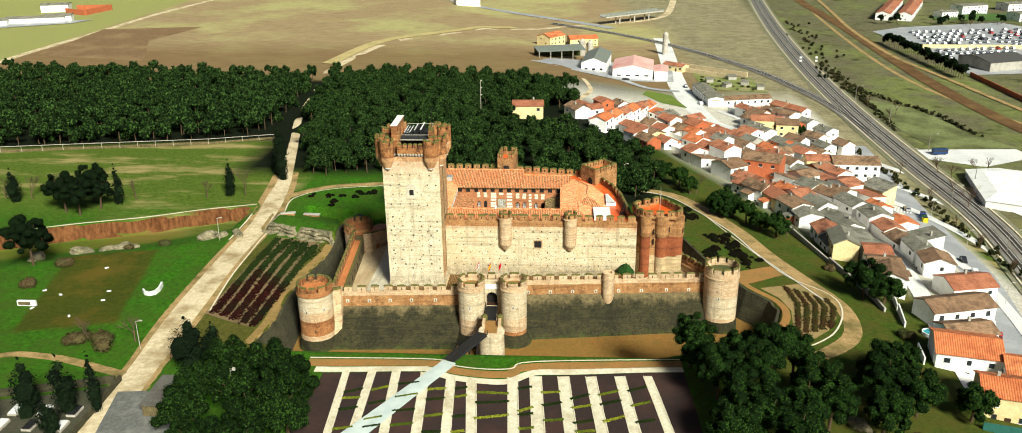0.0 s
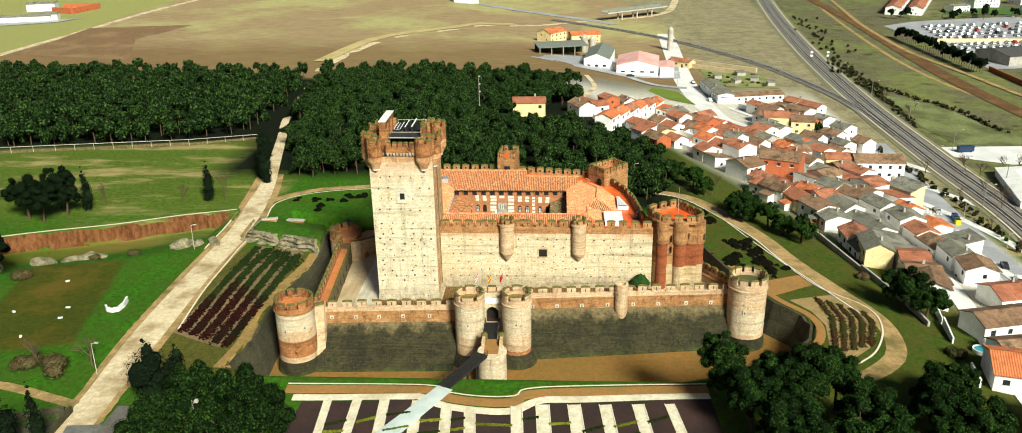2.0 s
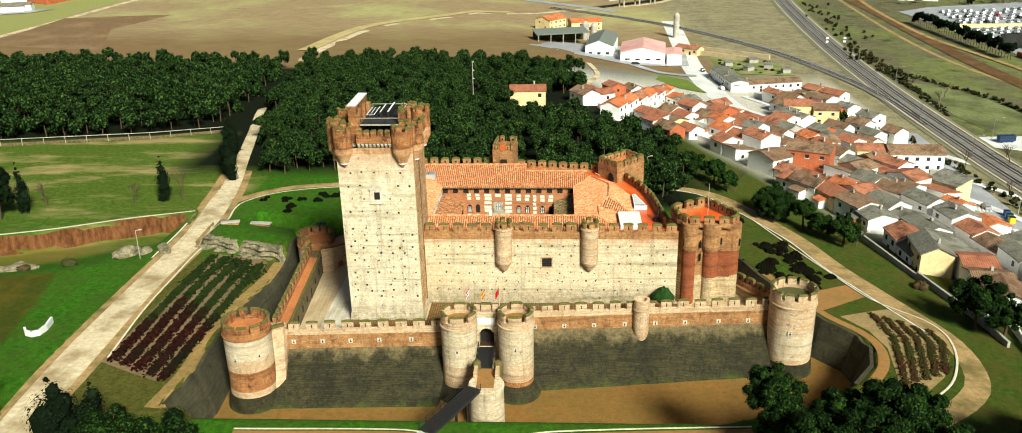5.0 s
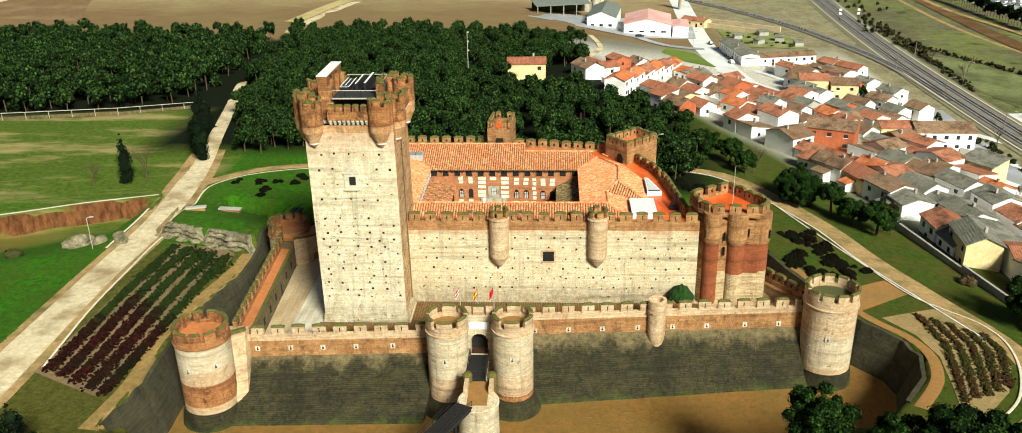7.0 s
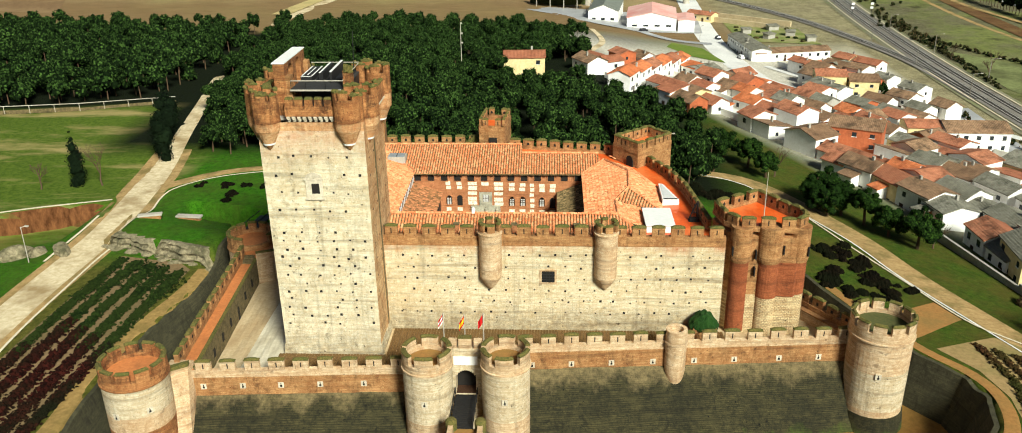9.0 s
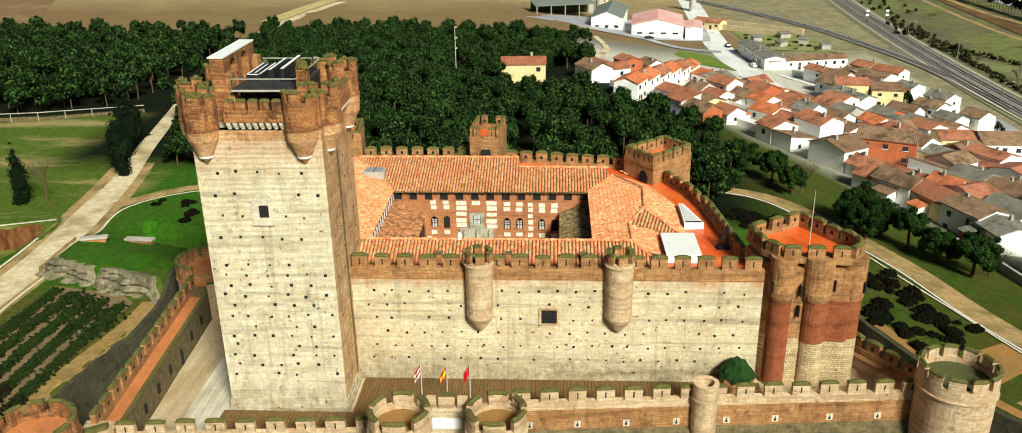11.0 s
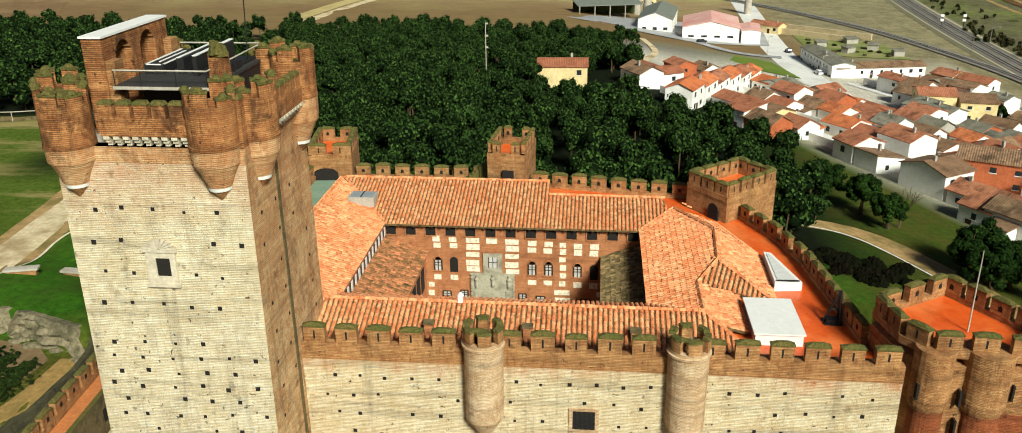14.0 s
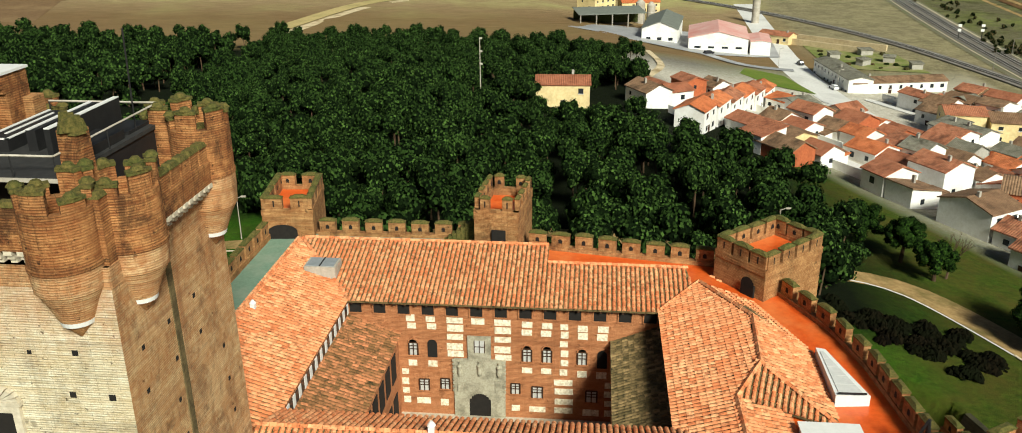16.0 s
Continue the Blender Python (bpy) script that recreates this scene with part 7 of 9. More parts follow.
for p, s in (((-72.1, -4.2), 0), ):
    bm = bmesh.new()
    arcp = [(-72.4, -3.6), (-71.4, -4.9), (-70.0, -5.4), (-68.8, -4.6), (-68.6, -2.5), (-69.2, 0.6)]
    for (ax, ay), (bx, by) in zip(arcp, arcp[1:]):
        add_prism(bm, strip((ax, ay), (bx, by), 0.4), gz(-70, -3) - 0.3, gz(-70, -3) + 1.1)
    tagged(part("curved_wall", bm, M_WHITE), "low curved white wall on the lawn", "wall")
for x, y in ((-88, 10), (-81, -3), (-80, -8), (-92, -5), (-95, -12), (-97, -3), (-84, -16)):
    bm = bmesh.new()
    add_box(bm, -0.45, 0.45, -0.25, 0.25, 0, 0.2)
    ob = tagged(part("lawn_slab", bm, M_WHITE), "small white slab on the lawn", "slab", "lawn slabs")
    ob.matrix_basis = pose(x, y, gz(x, y) + 0.06, 0, 0, x * 20)
KI = thing("low_wall", "low concrete wall with a dark painted face", "wall", at=(-97, -10.5, gz(-97, -10.5)))
part("wall_block", box_bm(-2.2, 2.2, -0.3, 0.3, -0.2, 1.3), M_WHITE, KI)
part("painted_patch", box_bm(-1.9, 1.0, -0.33, -0.3, 0.2, 1.1), M_TALUS, KI)


def rock(x, y, sx, sy, sz, seed, label="pale weathered boulder in the grass", sub=3):
    bm = bmesh.new()
    bmesh.ops.create_icosphere(bm, subdivisions=sub, radius=1)
    o = Vector((seed * 3.1, seed * 1.7, 0))
    for v in bm.verts:
        d = 1 + 0.35 * noise.noise(v.co * 1.3 + o) + 0.15 * noise.noise(v.co * 4 + o)
        q = max(v.co.z, -0.4)
        layer = 0.08 * math.sin(q * 14)
        v.co = Vector((v.co.x * sx * (d + layer), v.co.y * sy * (d + layer), q * sz * d))
    ob = tagged(part("boulder", bm, M_ROCK), label, "rock", "boulders")
    ob.matrix_basis = pose(x, y, gz(x, y) + sz * 0.2, 0, 0, seed * 40)


for i, (x, y, a, b, c) in enumerate(((-70.6, 33.5, 3.0, 2, 1.9), (-66.3, 33.6, 1.6, 1.2, 1.0), (-62.4, 34.3, 2.6, 1.3, 1.2), (-102.4, 25.0, 4.2, 1.8, 1.5), (-91.7, 27.5, 3.4, 1.8, 1.3), (-95.8, 25.6, 2.6, 1.4, 1.0), (-112, 19, 3.5, 2, 1.6), (81, -52, 2.2, 1.6, 1.2))):
    rock(x, y, a, b, c, i + 1)




def cliff(name, p, q, h, seed, label):
    """A craggy face of layered rock along the shelf's edge, with broken blocks at its foot."""
    o = thing(name, label, "rock", "rock outcrop")
    p, q = Vector(p), Vector(q)
    t = (q - p).normalized()
    out = Vector((t.y, -t.x))
    n, m = int((q - p).length / 0.3), 12
    verts, faces = [], []
    for i in range(n + 1):
        c = p.lerp(q, i / n)
        end = min(1.0, i / 5, (n - i) / 5)
        for j in range(m + 1):
            u = j / m
            layer = 0.3 * math.sin(u * 21 + seed + 2 * noise.noise((c.x * 0.2, seed, 0)))
            crag = 0.9 * noise.noise((c.x * 0.35, c.y * 0.35, u * 1.5 + seed)) + 0.45 * noise.noise((c.x * 1.2, c.y * 1.2, u * 4 + seed))
            d = 0.9 - 0.7 * u + layer + crag
            z = gz(*(c + out * 2.0)) - 0.4 + (h * end + 0.4) * (u if u < 1 else 1.0) + 0.25 * noise.noise((c.x * 0.8, u * 3, seed))
            if j == m:
                d, z = -2.2, gz(*(c - out * 2.4)) - 0.15
            elif j == m - 1:
                d = min(d, -0.3)
            verts.append((c.x + out.x * d, c.y + out.y * d, z))
    for i in range(n):
        for j in range(m):
            a = i * (m + 1) + j
            faces.append((a, a + m + 1, a + m + 2, a + 1))
    me = bpy.data.meshes.new("rock_face")
    me.from_pydata(verts, [], faces)
    me.materials.append(M_ROCK)
    new("rock_face", me).parent = o
    rn = random.Random(seed)
    for i in range(7):
        c = p.lerp(q, rn.random()) + out * rn.uniform(0.7, 1.6)
        bm = bmesh.new()
        bmesh.ops.create_icosphere(bm, subdivisions=2, radius=1)
        w = rn.uniform(0.4, 0.9)
        for v in bm.verts:
            v.co = Vector((v.co.x * w * 1.4, v.co.y * w, v.co.z * w * 0.7)) * (1 + 0.3 * noise.noise(v.co * 1.6 + Vector((i, seed, 0)))) + Vector((c.x, c.y, gz(c.x, c.y) + 0.1))
        part("fallen_block", bm, M_ROCK, o)


cliff("rock_outcrop", (-55.5, 38.0), (-45.0, 33.9), 2.7, 3, "long layered grey rock shelf with grass on top")
cliff("rock_outcrop", (-45.6, 33.6), (-33.8, 28.9), 3.3, 8, "pale layered rock cliff above the planted bank")
for x, y, w, ang in ((-51.2, 45.2, 4.2, 15), (-45.0, 47.6, 4.8, -5)):
    bn = thing("concrete_bench", "long pale concrete bench beside the road", "bench", "benches", at=(x, y, gz(x, y)))
    bn.rotation_euler.z = radians(ang)
    part("seat_slab", box_bm(-w / 2, w / 2, -0.6, 0.6, 0.5, 0.8), M_CONCRETE, bn)
    part("base", box_bm(-w / 2 + 0.3, w / 2 - 0.3, -0.45, 0.45, -0.4, 0.5), M_ORANGE, bn)

# railway
RAIL_A = [(222, 760), (212.8, 688.5), (193, 526.7), (179.3, 379.3), (172.6, 259.5), (171.1, 165.2), (171.6, 105.3), (165.9, 62), (150, -10), (128, -90)]
RAIL_B = [(20, 540), (75, 480.6), (111.6, 426), (142.7, 358.7), (159.2, 297.6), (166.5, 252.8), (167.5, 200)]
M_EMB = mottled("railway_bank", rgb((0.58, 0.56, 0.46)), rgb((0.42, 0.40, 0.32)), rgb((0.46, 0.5, 0.27)), 0.1, 1)
M_TRACK = mottled("dark_sleepers_and_ballast", rgb((0.26, 0.24, 0.22)), rgb((0.17, 0.16, 0.15)), rgb((0.33, 0.29, 0.26)), 0.2, 1.5)
ribbon("railway_bank", RAIL_A, 17, M_EMB, "dry grassy railway bank", lift=0.25, category="bank", step=8)
ribbon("railway_bed", RAIL_A, 10.5, M_BALLAST, "grey ballast bed of a double railway line", lift=0.5, category="railway", step=5)
ribbon("railway_bed", RAIL_B, 6.5, M_BALLAST, "grey ballast bed of a branch railway line", lift=0.45, category="railway", step=5)


def shifted(pts, d):
    out = []
    for i, p in enumerate(pts):
        t = (Vector(pts[min(i + 1, len(pts) - 1)]) - Vector(pts[max(i - 1, 0)])).normalized()
        out.append((p[0] - t.y * d, p[1] + t.x * d))
    return out


for pts, d in ((RAIL_A, -2.4), (RAIL_A, 2.4), (RAIL_B, 0.0)):
    ribbon("track_bed", shifted(pts, d), 2.9, M_TRACK, "dark railway track bed with sleepers", lift=0.58, category="railway", step=5)
    for e in (-0.8, 0.8):
        ribbon("rail", shifted(pts, d + e), 0.3, M_RAIL, "worn steel rail", lift=0.72, category="rail", step=4)
for d in (-6.4, 6.2):
    ribbon("cable_trough", shifted(RAIL_A, d), 0.6, M_KERB, "pale concrete cable trough beside the line", lift=0.55, category="trough", step=5)
ribbon("ditch_reeds", [(256, 740), (250.5, 654.3), (247, 524.7), (239.5, 389.3), (236.5, 304.3), (240, 220.6), (252, 150)], 9, M_REED, "strip of brown reeds along the ditch", lift=0.3, category="reeds", step=8)
ribbon("ditch_track", [(278, 760), (268.8, 671), (250, 520), (244.2, 440), (243.5, 388), (248.5, 340.9), (258.5, 242.2), (270, 170)], 3.2, M_PATH, "pale track beyond the ditch", lift=0.4, category="road", step=6)
ribbon("far_highway", [(-130, 720), (-81.7, 672.8), (-25.6, 613), (45.3, 540), (67.2, 515)], 8, M_ASPHALT, "pale far road through the fields", lift=0.3, category="road", step=8)
for pts in ([(-107.1, 336.9), (-89.8, 416.6), (-49.3, 457.1), (-3.8, 501.5)],):
    ribbon("road_bank", shifted(pts, 7), 9, mottled("pale_cut_bank", rgb((0.80, 0.72, 0.5)), rgb((0.66, 0.58, 0.38)), rgb((0.55, 0.52, 0.3)), 0.1, 1), "pale cut bank beside the road", lift=0.5, category="bank", step=6)
for x, y in ((174.3, 363), (183.8, 363)):
    sg = thing("rail_signal", "white double railway signal on a mast", "signal", "railway signals", at=(x, y, gz(x, y)))
    part("signal_mast", bar(bmesh.new(), (0, 0, 0), (0, 0, 6.5), 0.12), M_IRON, sg)
    for z in (3.6, 5.6):
        part("signal_board", box_bm(-0.7, 0.7, -0.15, 0.15, z, z + 1.1), M_WHITE, sg)


def pole(x, y, h, label, name="street_lamp", arm=0.0, r=0.055, mat=None, group="lamp posts"):
    p = thing(name, label, "lamp post", group, at=(x, y, gz(x, y)))
    part("post", add_lathe(bmesh.new(), 0, 0, [(r * 1.5, -0.3), (r, h)], 8), mat or M_CONCRETE, p)
    if arm:
        part("lamp_arm", bar(bmesh.new(), (0, 0, h - 0.1), (arm, 0, h + 0.2), 0.05), mat or M_CONCRETE, p)
        part("lamp_head", box_bm(arm - 0.1, arm + 0.6, -0.16, 0.16, h + 0.1, h + 0.3), M_CONCRETE, p)
    return p


FL = pole(-6.7, 176, 17, "tall floodlight mast rising from the woods", "floodlight_mast", 0, 0.09, M_CONCRETE)
for z in (10.5, 13.5, 16.6):
    part("flood_lamp", box_bm(-0.1, 0.6, -0.2, 0.2, z, z + 0.4), M_CONCRETE, FL)
L2 = pole(-32.7, -52.5, 9, "tall lamp mast among the pines", "floodlight_mast", 0, 0.12)
for s in (-0.8, 0.0, 0.8):
    part("flood_lamp", box_bm(s - 0.25, s + 0.25, -0.3, 0.2, 8.6 + abs(s) * 0.4, 9.1 + abs(s) * 0.4), M_CONCRETE, L2)
for x, y in ((-30, 82), (48, 88), (-66, 30), (-61, -30), (151, 66), (152, 96), (141, 20), (100, 262), (88, 300)):
    pole(x, y, 6.5, "slim grey street lamp", arm=0.8)
for i in range(14):
    t = i / 13
    x = 160.5 + 6 * math.sin(t * 3)
    y = 20 + 300 * t
    pole(x + 17 * (1 if i % 2 else 0), y, 8.0, "steel overhead-line mast by the railway", "catenary_mast", 2.6, 0.11, M_BALLAST, "railway masts")

# fence along the woods
FE = thing("wire_fence", "grey wire fence along the edge of the woods", "fence")
fp = [(-300, 100), (-220, 108), (-178, 111.5), (-149.5, 117), (-105.5, 125.5), (-82.4, 134)]
for (ax, ay), (bx, by) in zip(fp, fp[1:]):
    n = int(math.hypot(bx - ax, by - ay) / 6)
    for i in range(n):
        x, y = ax + (bx - ax) * i / n, ay + (by - ay) * i / n
        part("fence_post", bar(bmesh.new(), (x, y, gz(x, y)), (x, y, gz(x, y) + 2.2), 0.07), M_CONCRETE, FE)
    part("fence_rail", bar(bmesh.new(), (ax, ay, gz(ax, ay) + 2.15), (bx, by, gz(bx, by) + 2.15), 0.08), M_CONCRETE, FE)
    bm = bmesh.new()
    add_prism(bm, strip((ax, ay), (bx, by), 0.04), gz(ax, ay) - 0.2, gz(ax, ay) + 0.9)
    part("fence_footing", bm, M_TALUS, FE)

# yard at the road's foot
patch("paved_yard", [(-57.8, -46.8), (-46, -46.4), (-38, -75), (-53, -75)], mottled("grey_paving", rgb((0.46, 0.46, 0.44)), rgb((0.32, 0.32, 0.30)), rgb((0.56, 0.55, 0.51)), 0.3, 1.5), "grey paved yard", lift=0.08)
SH = thing("shed", "long shed with a weathered corrugated roof", "shed", at=(-46.8, -49.0, gz(-46.8, -49)))
part("shed_wall", box_bm(-2.2, 2.2, -6, 3.8, 0, 2.4), M_TALUS, SH)
bm = bmesh.new()
for i in range(22):
    add_prism(bm, [(-2.6 + i * 0.235, -6.4), (-2.45 + i * 0.235, -6.4), (-2.45 + i * 0.235, 4.2), (-2.6 + i * 0.235, 4.2)], 2.4, 2.62)
add_box(bm, -2.6, 2.6, -6.4, 4.2, 2.36, 2.5)
part("shed_roof", bm, mottled("corrugated_sheet", rgb((0.46, 0.45, 0.42)), rgb((0.36, 0.34, 0.31)), rgb((0.3, 0.24, 0.18)), 0.4, 2), SH)
for a, b in (((-59.5, -42.5), (-59, -75)), ((-96, -54), (-60, -43.4))):
    bm = bmesh.new()
    add_prism(bm, strip(a, b, 0.5), gz(*a) - 0.5, gz(*a) + 1.3)
    tagged(part("yard_wall", bm, M_SCARP), "weathered grey yard boundary wall", "wall", kind="structure")
patch("cemetery_ground", [(-60.5, -44.5), (-94, -55), (-94, -80), (-60, -80)], mottled("gravel_yard", rgb((0.34, 0.32, 0.26)), rgb((0.22, 0.22, 0.16)), rgb((0.18, 0.22, 0.09)), 0.2, 1.5), "grey gravel ground of the walled yard", lift=0.06)
rnd = random.Random(21)
for i in range(14):
    x, y = -62.5 - (i % 5) * 5.6, -54 - (i // 5) * 5.0
    tb = thing("stone_tomb", "low grey stone slab in the walled yard", "tomb", "stone slabs", at=(x, y, gz(x, y)))
    part("slab_base", box_bm(-0.9, 0.9, -1.6, 1.6, 0, 0.5), M_CONCRETE, tb)
    part("slab_top", box_bm(-0.75, 0.75, -1.45, 1.45, 0.5, 0.7), M_WHITE if i % 3 else M_IRON, tb)

# ---- trees ----
def clump_cloud(rnd, blobs, cards, size, flat=1.0, loose=0.35):
    """Small bent leaf clumps scattered over lumpy blobs: vertices and faces."""
    verts, faces = [], []
    total = sum(b[3] ** 2 for b in blobs)
    for bx, by, bz, br in blobs:
        n = int(cards * br * br / total)
        for _ in range(n):
            d = Vector((rnd.gauss(0, 1), rnd.gauss(0, 1), rnd.gauss(0.3, 1))).normalized()
            r = br * rnd.uniform(0.8, 1.08)
            c = Vector((bx + d.x * r, by + d.y * r, bz + d.z * r * flat))
            s = size * rnd.uniform(0.6, 1.4)
            hub = (c - Vector(blobs[0][:3])).normalized()
            out = (d + hub * 0.5 + Vector((rnd.uniform(-1, 1), rnd.uniform(-1, 1), rnd.uniform(-0.6, 1))) * loose).normalized()
            a = out.orthogonal().normalized()
            b = out.cross(a)
            th = rnd.uniform(0, 6.28)
            a, b = (a * math.cos(th) + b * math.sin(th)) * s, (b * math.cos(th) - a * math.sin(th)) * s
            k = len(verts)
            verts += [c + a, c + b * 0.7 + out * s * 0.35, c - a * 0.8 + out * s * 0.1, c - b * 0.8]
            faces += [(k, k + 1, k + 3), (k + 1, k + 2, k + 3)]
    return verts, faces


ICO = {}


def core(verts, faces, bx, by, bz, br, flat, sub=2):
    """A lumpy inner mass that fills the crown."""
    if sub not in ICO:
        bm = bmesh.new()
        bmesh.ops.create_icosphere(bm, subdivisions=sub, radius=1)
        ICO[sub] = ([v.co.copy() for v in bm.verts], [tuple(v.index for v in f.verts) for f in bm.faces])
        bm.free()
    k = len(verts)
    for co in ICO[sub][0]:
        s = br * (0.84 + 0.22 * noise.noise(co * 2.2 + Vector((bx, by, bz))) + 0.1 * noise.noise(co * 5 + Vector((by, bz, bx))))
        verts.append(Vector((bx + co.x * s, by + co.y * s, bz + co.z * s * flat)))
    faces += [tuple(k + i for i in f) for f in ICO[sub][1]]


def crown_template(seed, cards=520, lumps=9, spread=2.1, size=0.21, sub=2):
    """A rounded pine crown about 6.5 m across whose middle lies at the origin: an inner mass coloured dark as shade
    under tufts of needles.
    """
    rnd = random.Random(seed)
    blobs = [(0, 0, 0.5, 2.0)]
    for i in range(lumps):
        a = i * 2.4 + rnd.uniform(-0.4, 0.4)
        up = i / lumps
        rr = spread * math.sqrt(1.05 - up * up * 0.95) * rnd.uniform(0.75, 1.0)
        blobs.append((math.cos(a) * rr, math.sin(a) * rr, -0.7 + up * 2.7 + rnd.uniform(-0.3, 0.3), rnd.uniform(0.85, 1.3)))
    verts, faces = clump_cloud(rnd, blobs, cards, size, 0.9)
    n = len(faces)
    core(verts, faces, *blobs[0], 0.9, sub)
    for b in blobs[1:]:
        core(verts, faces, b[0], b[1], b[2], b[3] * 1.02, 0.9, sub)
    return np.array([tuple(v) for v in verts]), np.array(faces), n


TEMPLATES = [crown_template(s, cards=540, size=0.23, sub=1) for s in range(7)]
FAR_TEMPLATES = [crown_template(s + 20, cards=210, lumps=7, size=0.33, sub=1) for s in range(6)]
LOW_TEMPLATES = [crown_template(s + 40, cards=70, lumps=3, size=0.4) for s in range(5)]


def wood(name, spots, label, material=None, smin=0.8, smax=1.3, hmin=6.0, hmax=9.5, seed=0, crowns=None):
    """A far stand of trees as one mesh: crowns on tapered trunks."""
    rnd = random.Random(seed)
    allv, allf, off, mats = [], [], 0, []
    for x, y in spots:
        tv, tf, lit = rnd.choice(crowns or LOW_TEMPLATES)
        s, th, h = rnd.uniform(smin, smax), rnd.uniform(0, 6.28), rnd.uniform(hmin, hmax)
        c, sn = math.cos(th), math.sin(th)
        z = gz(x, y)
        sz = s * rnd.uniform(0.85, 1.2)
        allv.append(np.stack([x + (tv[:, 0] * c - tv[:, 1] * sn) * s, y + (tv[:, 0] * sn + tv[:, 1] * c) * s, z + h - 2.9 * s + tv[:, 2] * sz * 1.15], -1))
        allf.append(tf + off)
        mats.append(np.where(np.arange(len(tf)) < lit, 0, 2))
        off += len(tv)
        lx, ly = rnd.uniform(-0.5, 0.5), rnd.uniform(-0.5, 0.5)
        trunk = [(x + 0.2 * math.cos(a), y + 0.2 * math.sin(a), z - 0.3) for a in (0, 2.09, 4.19)]
        trunk += [(x + lx + 0.12 * math.cos(a), y + ly + 0.12 * math.sin(a), z + h - 2) for a in (0, 2.09, 4.19)]
        allv.append(np.array(trunk))
        allf.append(np.array([(off + i, off + (i + 1) % 3, off + 3 + (i + 1) % 3) for i in range(3)] + [(off + i, off + 3 + (i + 1) % 3, off + 3 + i) for i in range(3)]))
        mats.append(np.ones(6, int))
        off += 6
    v, f, mi = np.concatenate(allv), np.concatenate(allf), np.concatenate(mats)
    me = bpy.data.meshes.new(name)
    me.vertices.add(len(v))
    me.vertices.foreach_set("co", v.ravel())
    me.loops.add(len(f) * 3)
    me.loops.foreach_set("vertex_index", f.ravel())
    me.polygons.add(len(f))
    me.polygons.foreach_set("loop_start", np.arange(len(f)) * 3)
    me.materials.append(material or M_PINE)
    me.materials.append(M_BARK)
    me.materials.append(M_INNER_SHADE)
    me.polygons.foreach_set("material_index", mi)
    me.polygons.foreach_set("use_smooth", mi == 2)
    me.update(calc_edges=True)
    return tagged(new(name, me), label, "trees", kind="stuff")


def scatter(poly, gap, seed, keep=None):
    rnd = random.Random(seed)
    xs, ys = [p[0] for p in poly], [p[1] for p in poly]
    out = []
    y = min(ys)
    while y < max(ys):
        x = min(xs) + rnd.uniform(0, gap)
        while x < max(xs):
            p = (x + rnd.uniform(-0.4, 0.4) * gap, y + rnd.uniform(-0.4, 0.4) * gap)
            if inside(poly, *p) and (keep is None or keep(*p)):
                out.append(p)
            x += gap
        y += gap * 0.87
    return out


def off_road(x, y):
    pts = [(-58.7, 42.5), (-61.5, 67.5), (-65.1, 90.1), (-75.1, 134.2), (-85.9, 178.7), (-100, 260)]
    best = min(abs((bx - ax) * (y - ay) - (by - ay) * (x - ax)) / math.hypot(bx - ax, by - ay) for (ax, ay), (bx, by) in zip(pts, pts[1:]) if min(ay, by) - 3 <= y <= max(ay, by) + 3) if 40 < y < 262 else 99
    return best > 3.6 and math.hypot(x + 2, y - 160) > 7


W_WEST = [(-300, 112), (-178, 118), (-133, 127), (-92, 139), (-92, 175), (-108, 285), (-210, 300), (-300, 305)]
W_EAST = [(-78, 150), (-60, 92), (-52, 84), (-32, 92), (-22, 66), (0, 69), (20, 70), (40, 68), (50, 71), (58, 84), (63, 92), (62, 104), (56, 120), (40, 140), (8, 160), (4, 185), (34, 204), (36, 250), (10, 285), (-60, 300), (-100, 290)]
wood("west_wood", scatter(W_WEST, 6.3, 1, off_road), "dense dark green stone-pine wood", hmin=4.6, hmax=9.8, seed=1, crowns=FAR_TEMPLATES)
wood("east_wood", scatter(W_EAST, 5.9, 2, off_road), "dense green pine wood behind the castle", hmin=4.4, hmax=9.6, seed=2, crowns=TEMPLATES)


def tube(bm, pts, n=6):
    """A tapering limb through points with radii."""
    rows = []
    for i, (p, r) in enumerate(pts):
        a, b = pts[max(i - 1, 0)][0], pts[min(i + 1, len(pts) - 1)][0]
        d = (b - a).normalized()
        u = d.orthogonal().normalized()
        w = d.cross(u)
        rows.append([bm.verts.new(p + (u * math.cos(t) + w * math.sin(t)) * r) for t in [6.283 * k / n for k in range(n)]])
    for a, b in zip(rows, rows[1:]):
        for i in range(n):
            bm.faces.new((a[i], a[(i + 1) % n], b[(i + 1) % n], b[i]))
    bm.faces.new(rows[-1])


def mesh_part(name, verts, faces, material, parent):
    me = bpy.data.meshes.new(name)
    me.from_pydata([tuple(v) for v in verts], [], faces)
    me.materials.append(material)
    ob = new(name, me)
    ob.parent = parent
    return ob


